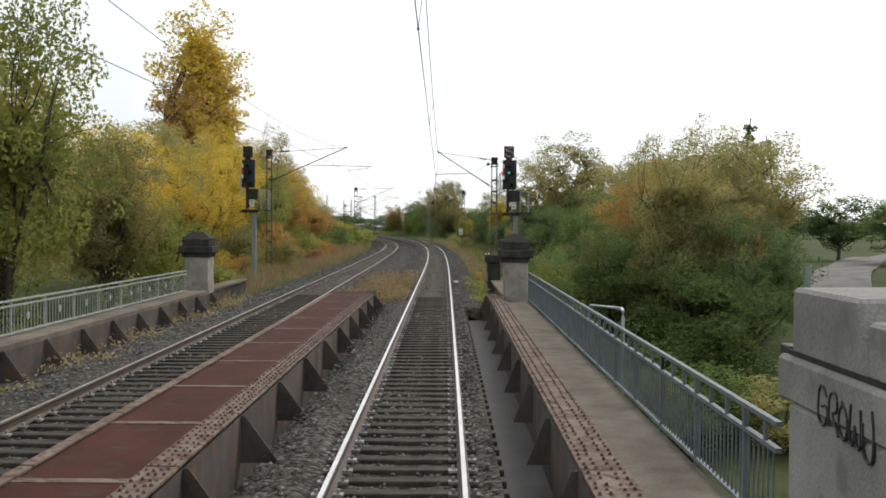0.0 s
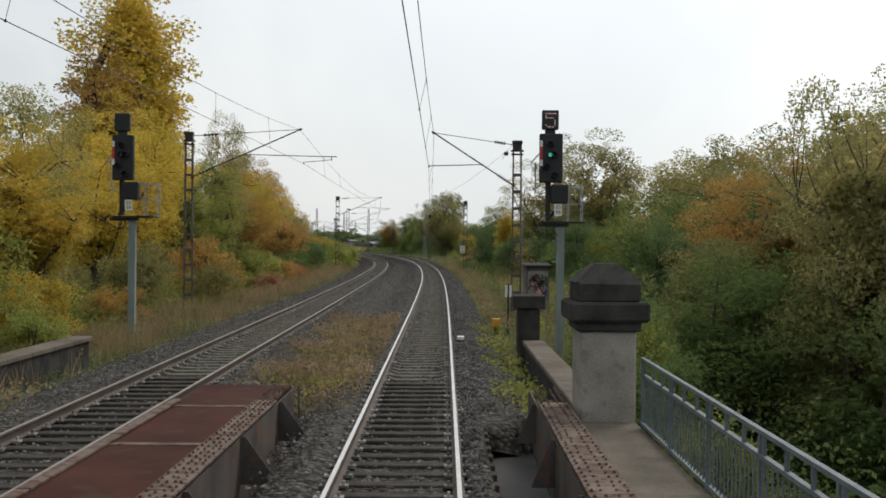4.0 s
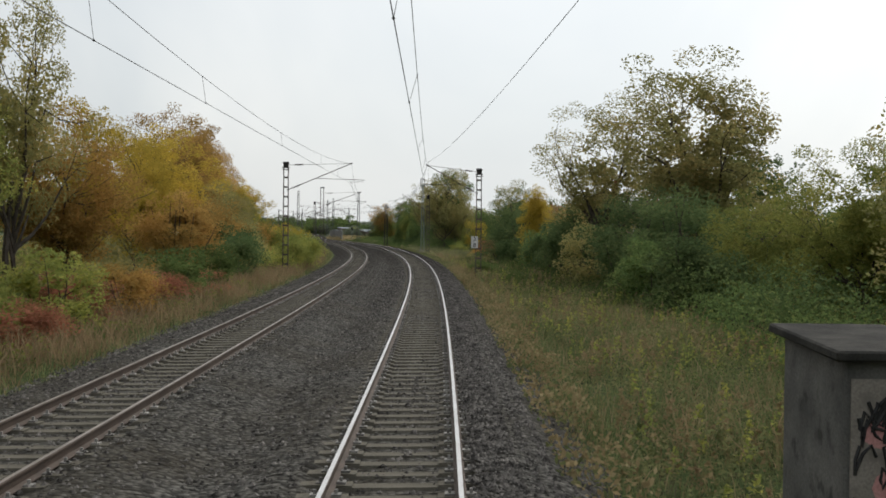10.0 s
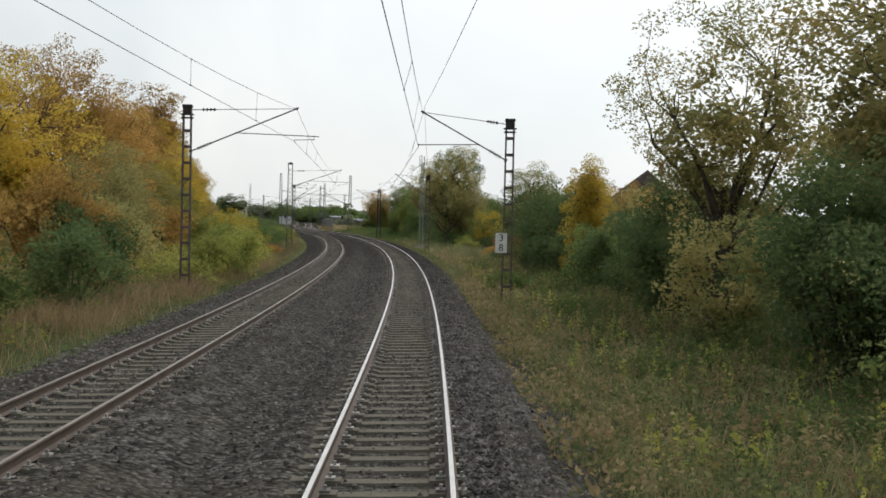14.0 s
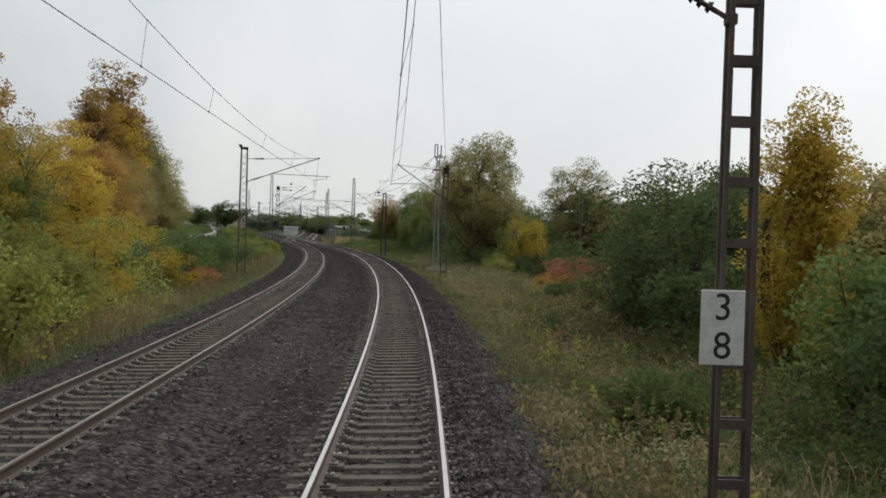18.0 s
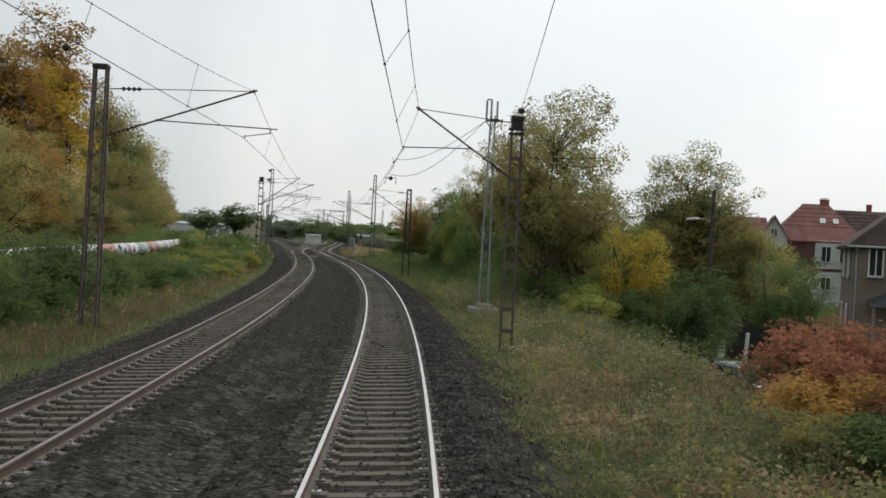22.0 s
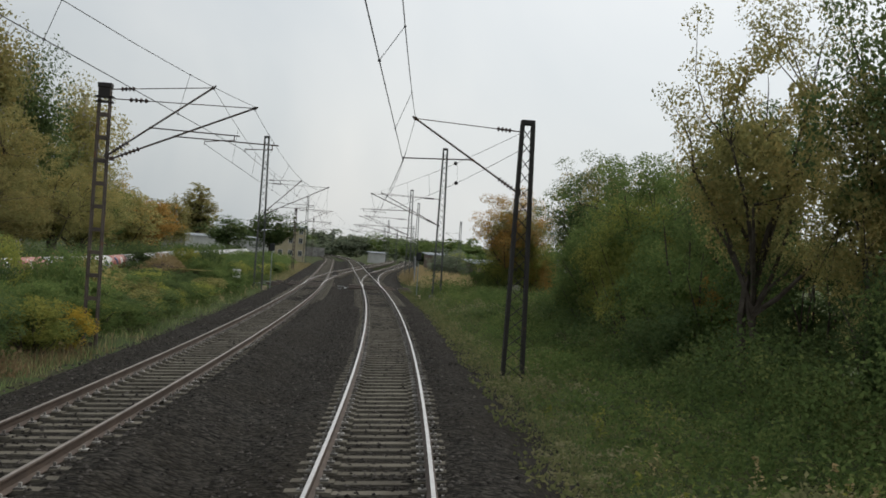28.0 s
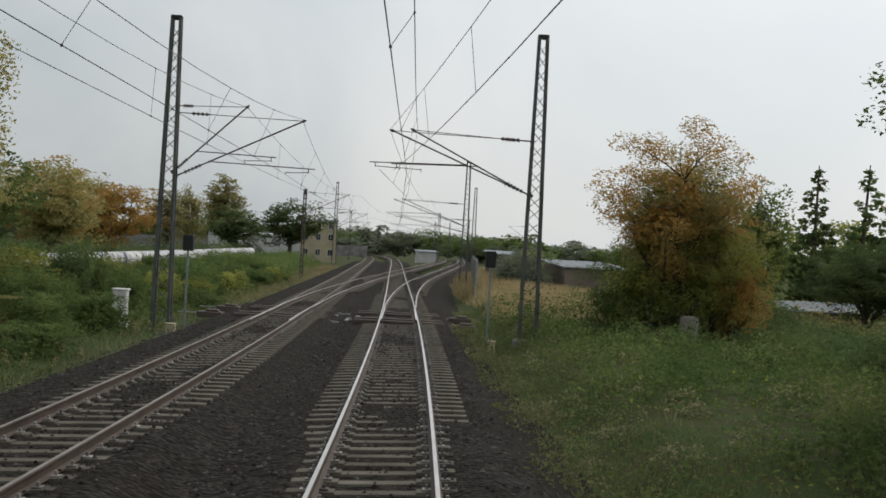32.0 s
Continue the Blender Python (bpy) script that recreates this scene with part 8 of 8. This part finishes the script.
def plumes(s0, s1, l0, l1, per_m2, height, material, label, seed, patch=0.0, size=0.042, leaves=34):
    """Tall goldenrod and dock: upright stems with leaves that narrow to a plume."""
    r = np.random.default_rng(seed)
    n = int((s1 - s0) * (l1 - l0) * per_m2)
    s, lat = r.uniform(s0, s1, n), r.uniform(l0, l1, n)
    w = wobble(s * 1.5 + seed, lat * 1.7, 0.43)
    keep = (w + r.normal(0, 0.3, n) > patch) & clear(s, lat)
    s, lat, w = s[keep], lat[keep], w[keep]
    n = len(s)
    h = height * r.uniform(0.5, 1.1, n) * (0.8 + 0.25 * w)
    i = np.repeat(np.arange(n), leaves)
    u = r.uniform(0, 1, len(i)) ** 0.75
    a = r.uniform(0, 6.28, len(i))
    d = (0.17 * (1 - u) + 0.025) * r.uniform(0.3, 1.2, len(i))
    lean_ = r.normal(0, 0.1, (n, 2)) * h[:, None]
    c = spots(s, lat, ground_z(s, lat))[i] + np.c_[lean_[i] * u[:, None] ** 1.5 + np.stack([np.cos(a), np.sin(a)], -1) * d[:, None], u * h[i]]
    v, f = leaf_quads(c, size, r, 0.35)
    return tagged(new("tall_herbs", mesh_of("tall_herbs", v, f, material)), label, "weeds", kind="stuff")


plumes(62, 182, 3.4, 10.5, 1.6, 1.0, L_STRAW, "tall brown-gold withered goldenrod", 111, 0.1)
plumes(62, 182, 3.4, 10.5, 1.7, 0.9, L_YGREEN, "yellowing goldenrod in clumps", 112, 0.1)
plumes(62, 182, 3.0, 10.5, 1.0, 0.85, L_WEED, "rust-brown dock gone to seed", 113, 0.15)
plumes(62, 182, 3.0, 9.5, 1.6, 0.7, L_TURF, "yellow-green mugwort on the bank", 114, 0.0)
plumes(182, 250, 3.6, 11.0, 0.35, 0.8, L_STRAW, "withered stalks among the brambles", 115, 0.2)
plumes(182, 256, 3.2, 11.0, 0.7, 0.7, L_YGREEN, "yellowing herbs among the brambles", 116, 0.15)
mounds(262, 372, -11.2, -8.5, 0.5, 0.8, L_HERB, "green nettles beside the far track", 102, 0.05, 120, 0.6)
plumes(264, 372, -11.5, -8.2, 1.0, 0.5, L_DRY, "pale withered herbs by the far track", 119, 0.15)
plumes(44, 260, -12.5, -8.4, 1.0, 0.8, L_WEED, "rust-brown dock by the far track", 117, 0.1)
plumes(196, 262, -12.0, -8.6, 0.9, 0.8, L_STRAW, "withered herbs by the far track", 118, 0.15)


def thicket(s0, s1, l0, l1, height, per_m2, material, label, seed, size=0.07):
    """A tangle of shrubs without countable plants, of uneven height, thick at its skin."""
    r = np.random.default_rng(seed)
    n = int((s1 - s0) * (l1 - l0) * per_m2)
    s, lat = r.uniform(s0, s1, n), r.uniform(l0, l1, n)
    keep = clear(s, lat)
    s, lat = s[keep], lat[keep]
    n = len(s)
    hump = 0.62 + 0.38 * wobble(s * 1.4 + seed, lat * 1.1, 0.5) + 0.16 * wobble(s * 5 + seed, lat * 4, 0.6)
    edge = np.minimum(smoothstep(lat, l0 - 0.2, l0 + 1.3), 1 - smoothstep(lat, l1 - 1.3, l1 + 0.2))
    h = height * np.clip(hump, 0.12, 1.2) * (0.15 + 0.85 * edge)
    z = ground_z(s, lat) + h * r.uniform(0.0, 1.0, n) ** 0.45 + r.normal(0, 0.06, n)
    v, f = leaf_quads(spots(s + r.normal(0, 0.1, n), lat + r.normal(0, 0.1, n), z), size, r, 0.25)
    return tagged(new("thicket", mesh_of("thicket", v, f, material)), label, "undergrowth", kind="stuff")


thicket(58, 112, 8.6, 14.5, 2.4, 90, L_GREEN, "green brambles under the trees", 51, 0.055)
thicket(96, 178, 9.6, 15.5, 3.0, 75, L_DARK, "dark green undergrowth below the trees", 52)
thicket(229, 262, 7.0, 12.0, 2.4, 100, L_GREEN, "green undergrowth beside the track", 53, 0.055)
thicket(258, 292, 7.8, 14.0, 2.4, 90, L_DARK, "dark green brambles below the trees", 54)
thicket(194, 224, 9.0, 12.2, 0.8, 80, L_BRAMBLE, "grey-green bramble heaps on the slope", 55, 0.05)
thicket(288, 345, 11.5, 24.0, 1.2, 60, L_DARK, "dark hedge and brambles behind the grass", 56)
thicket(44, 100, -15.5, -10.8, 2.4, 80, L_YGREEN, "yellow-green shrubs below the poplars", 57)
thicket(96, 166, -15.5, -10.8, 2.2, 70, L_OLIVE, "olive-brown shrubs below the autumn trees", 58)
thicket(176, 219, -15.6, -10.4, 2.7, 100, L_GREEN, "dense green bushes before the pipeline", 59, 0.055)
thicket(219, 262, -15.6, -10.4, 1.35, 110, L_GREEN, "low green bushes before the painted pipe", 73, 0.055)
thicket(262, 372, -15.8, -12.0, 0.7, 50, L_DARK, "low green bushes before the pipeline", 60)
thicket(264, 322, -14.8, -10.2, 0.8, 60, L_DARK, "green brambles and saplings before the pipeline", 71, 0.055)
thicket(345, 430, -15.6, -9.8, 1.9, 60, L_GREEN, "green bushes by the far points", 61)
thicket(196, 290, -24.0, -18.2, 3.2, 60, L_GREEN, "green scrub behind the pipeline", 62, 0.08)
thicket(290, 440, -24.0, -18.2, 2.4, 50, L_DARK, "dark scrub behind the pipeline", 72, 0.08)
thicket(146, 176, -13.5, -8.6, 2.0, 90, L_YGREEN, "yellow-green sumach shoots by the far track", 63)
thicket(40, 60, 4.2, 14.0, 3.6, 60, L_GREEN, "green shrubs on the road bank by the bridge", 64)
thicket(20, 42, -16.0, -9.6, 4.8, 55, L_YGREEN, "yellowing shrubs on the road bank beyond the bridge", 65)
thicket(225, 300, 23.5, 44.0, 1.8, 22, L_GREEN, "garden shrubs before the houses", 69, 0.1)
thicket(300, 420, 24.0, 44.0, 2.2, 14, L_OLIVE, "garden shrubs beyond the grass", 66, 0.14)
thicket(100, 180, 15.0, 34.0, 3.2, 16, L_OLIVE, "scrub behind the lineside trees", 67, 0.14)
thicket(60, 190, -34.0, -15.0, 3.4, 16, L_OLIVE, "scrub behind the autumn trees", 68, 0.14)

def bed_plants(name, s0, s1, l0, l1, per_m2, height, material, label, seed, patch):
    """Weeds growing in the ballast."""
    r = np.random.default_rng(seed)
    n = int((s1 - s0) * (l1 - l0) * per_m2)
    s, lat = r.uniform(s0, s1, n), r.uniform(l0, l1, n)
    d = wobble(s * 2.9 + seed, lat * 1.3, 0.4) + r.normal(0, 0.3, n) - patch
    s, lat, d = s[d > 0], lat[d > 0], d[d > 0]
    z = -0.3 + height * np.minimum(1, 0.3 + d) * r.uniform(0, 1, len(s))
    v, f = leaf_quads(spots(s, lat, z), 0.05, r, 0.0)
    return tagged(new(name, mesh_of(name, v, f, material)), label, "weeds", kind="stuff")


bed_plants("ballast_weeds", 42.8, 66, -3.5, -1.0, 300, 0.55, L_WEED, "brown and yellow weeds in the ballast behind the bridge", 41, -0.15)
bed_plants("ballast_weeds", 42.8, 64, -3.4, -1.3, 130, 0.3, L_YGREEN, "yellow-green weeds in the ballast behind the bridge", 42, 0.05)
bed_plants("ballast_weeds", 43, 62, 1.5, 2.5, 220, 0.35, L_YGREEN, "yellow weeds beside the parapet", 43, -0.1)
bed_plants("ballast_weeds", 20, 46, -8.0, -6.6, 120, 0.3, L_DRY, "dry weeds against the far girder", 44, 0.0)

bed_plants("ballast_weeds", 62, 150, 2.05, 3.1, 150, 0.5, L_STRAW, "straw-coloured grass creeping over the ballast edge", 121, -0.1)
bed_plants("ballast_weeds", 62, 320, 2.0, 3.1, 110, 0.3, L_TURF, "yellow-green weeds creeping over the ballast edge", 122, 0.0)

# loose ballast stones
n = 130000
st_s = np.concatenate([rng.uniform(8, 150, n * 6 // 10), rng.uniform(150, 330, n * 4 // 10)])
st_l = rng.uniform(-7.6, 2.9, len(st_s))
st_s = np.concatenate([st_s, rng.uniform(20, 240, 140000)])
st_l = np.concatenate([st_l, rng.uniform(0.9, 2.7, 140000)])
j = ~((st_s < 42.5) & ((st_l > 1.12) | (st_l < -7.9) | ((st_l > -3.5) & (st_l < -2.0)))) & (np.abs(np.abs(st_l) - 0.75) > 0.1)
st_s, st_l = st_s[j], st_l[j]
si, li = np.clip(((st_s + 40) / 0.6).astype(int), 0, len(b_s) - 1), np.clip(np.searchsorted(b_l, st_l), 0, len(b_l) - 1)
c0 = spots(st_s, st_l, bz[si, li] + 0.012)
k = rng.uniform(0.02, 0.05, len(c0))[:, None, None]
octa = np.array([(1, 0, 0), (0, 1, 0), (-1, 0, 0), (0, -1, 0), (0, 0, 0.75), (0, 0, -0.75)], float)
ang = rng.uniform(0, 6.28, len(c0))
rot = np.stack([np.stack([np.cos(ang), -np.sin(ang), 0 * ang], -1), np.stack([np.sin(ang), np.cos(ang), 0 * ang], -1), np.stack([0 * ang, 0 * ang, 1 + 0 * ang], -1)], 1)
v = c0[:, None, :] + np.einsum("nij,kj->nki", rot, octa) * k * rng.uniform(0.6, 1.2, (len(c0), 6, 1))
f = np.arange(len(c0))[:, None, None] * 6 + np.array([(0, 1, 4), (1, 2, 4), (2, 3, 4), (3, 0, 4)])[None]
me_l = mesh_of("loose_ballast", v, f.reshape(-1, 3), M_STONES[0])
me_l.materials.append(M_STONES[1])
me_l.polygons.foreach_set("material_index", np.repeat((st_s + rng.normal(0, 20, len(st_s)) > 150).astype(np.int32), 4))
tagged(new("loose_ballast", me_l), "loose crushed stones lying on the ballast", "stones", kind="stuff")
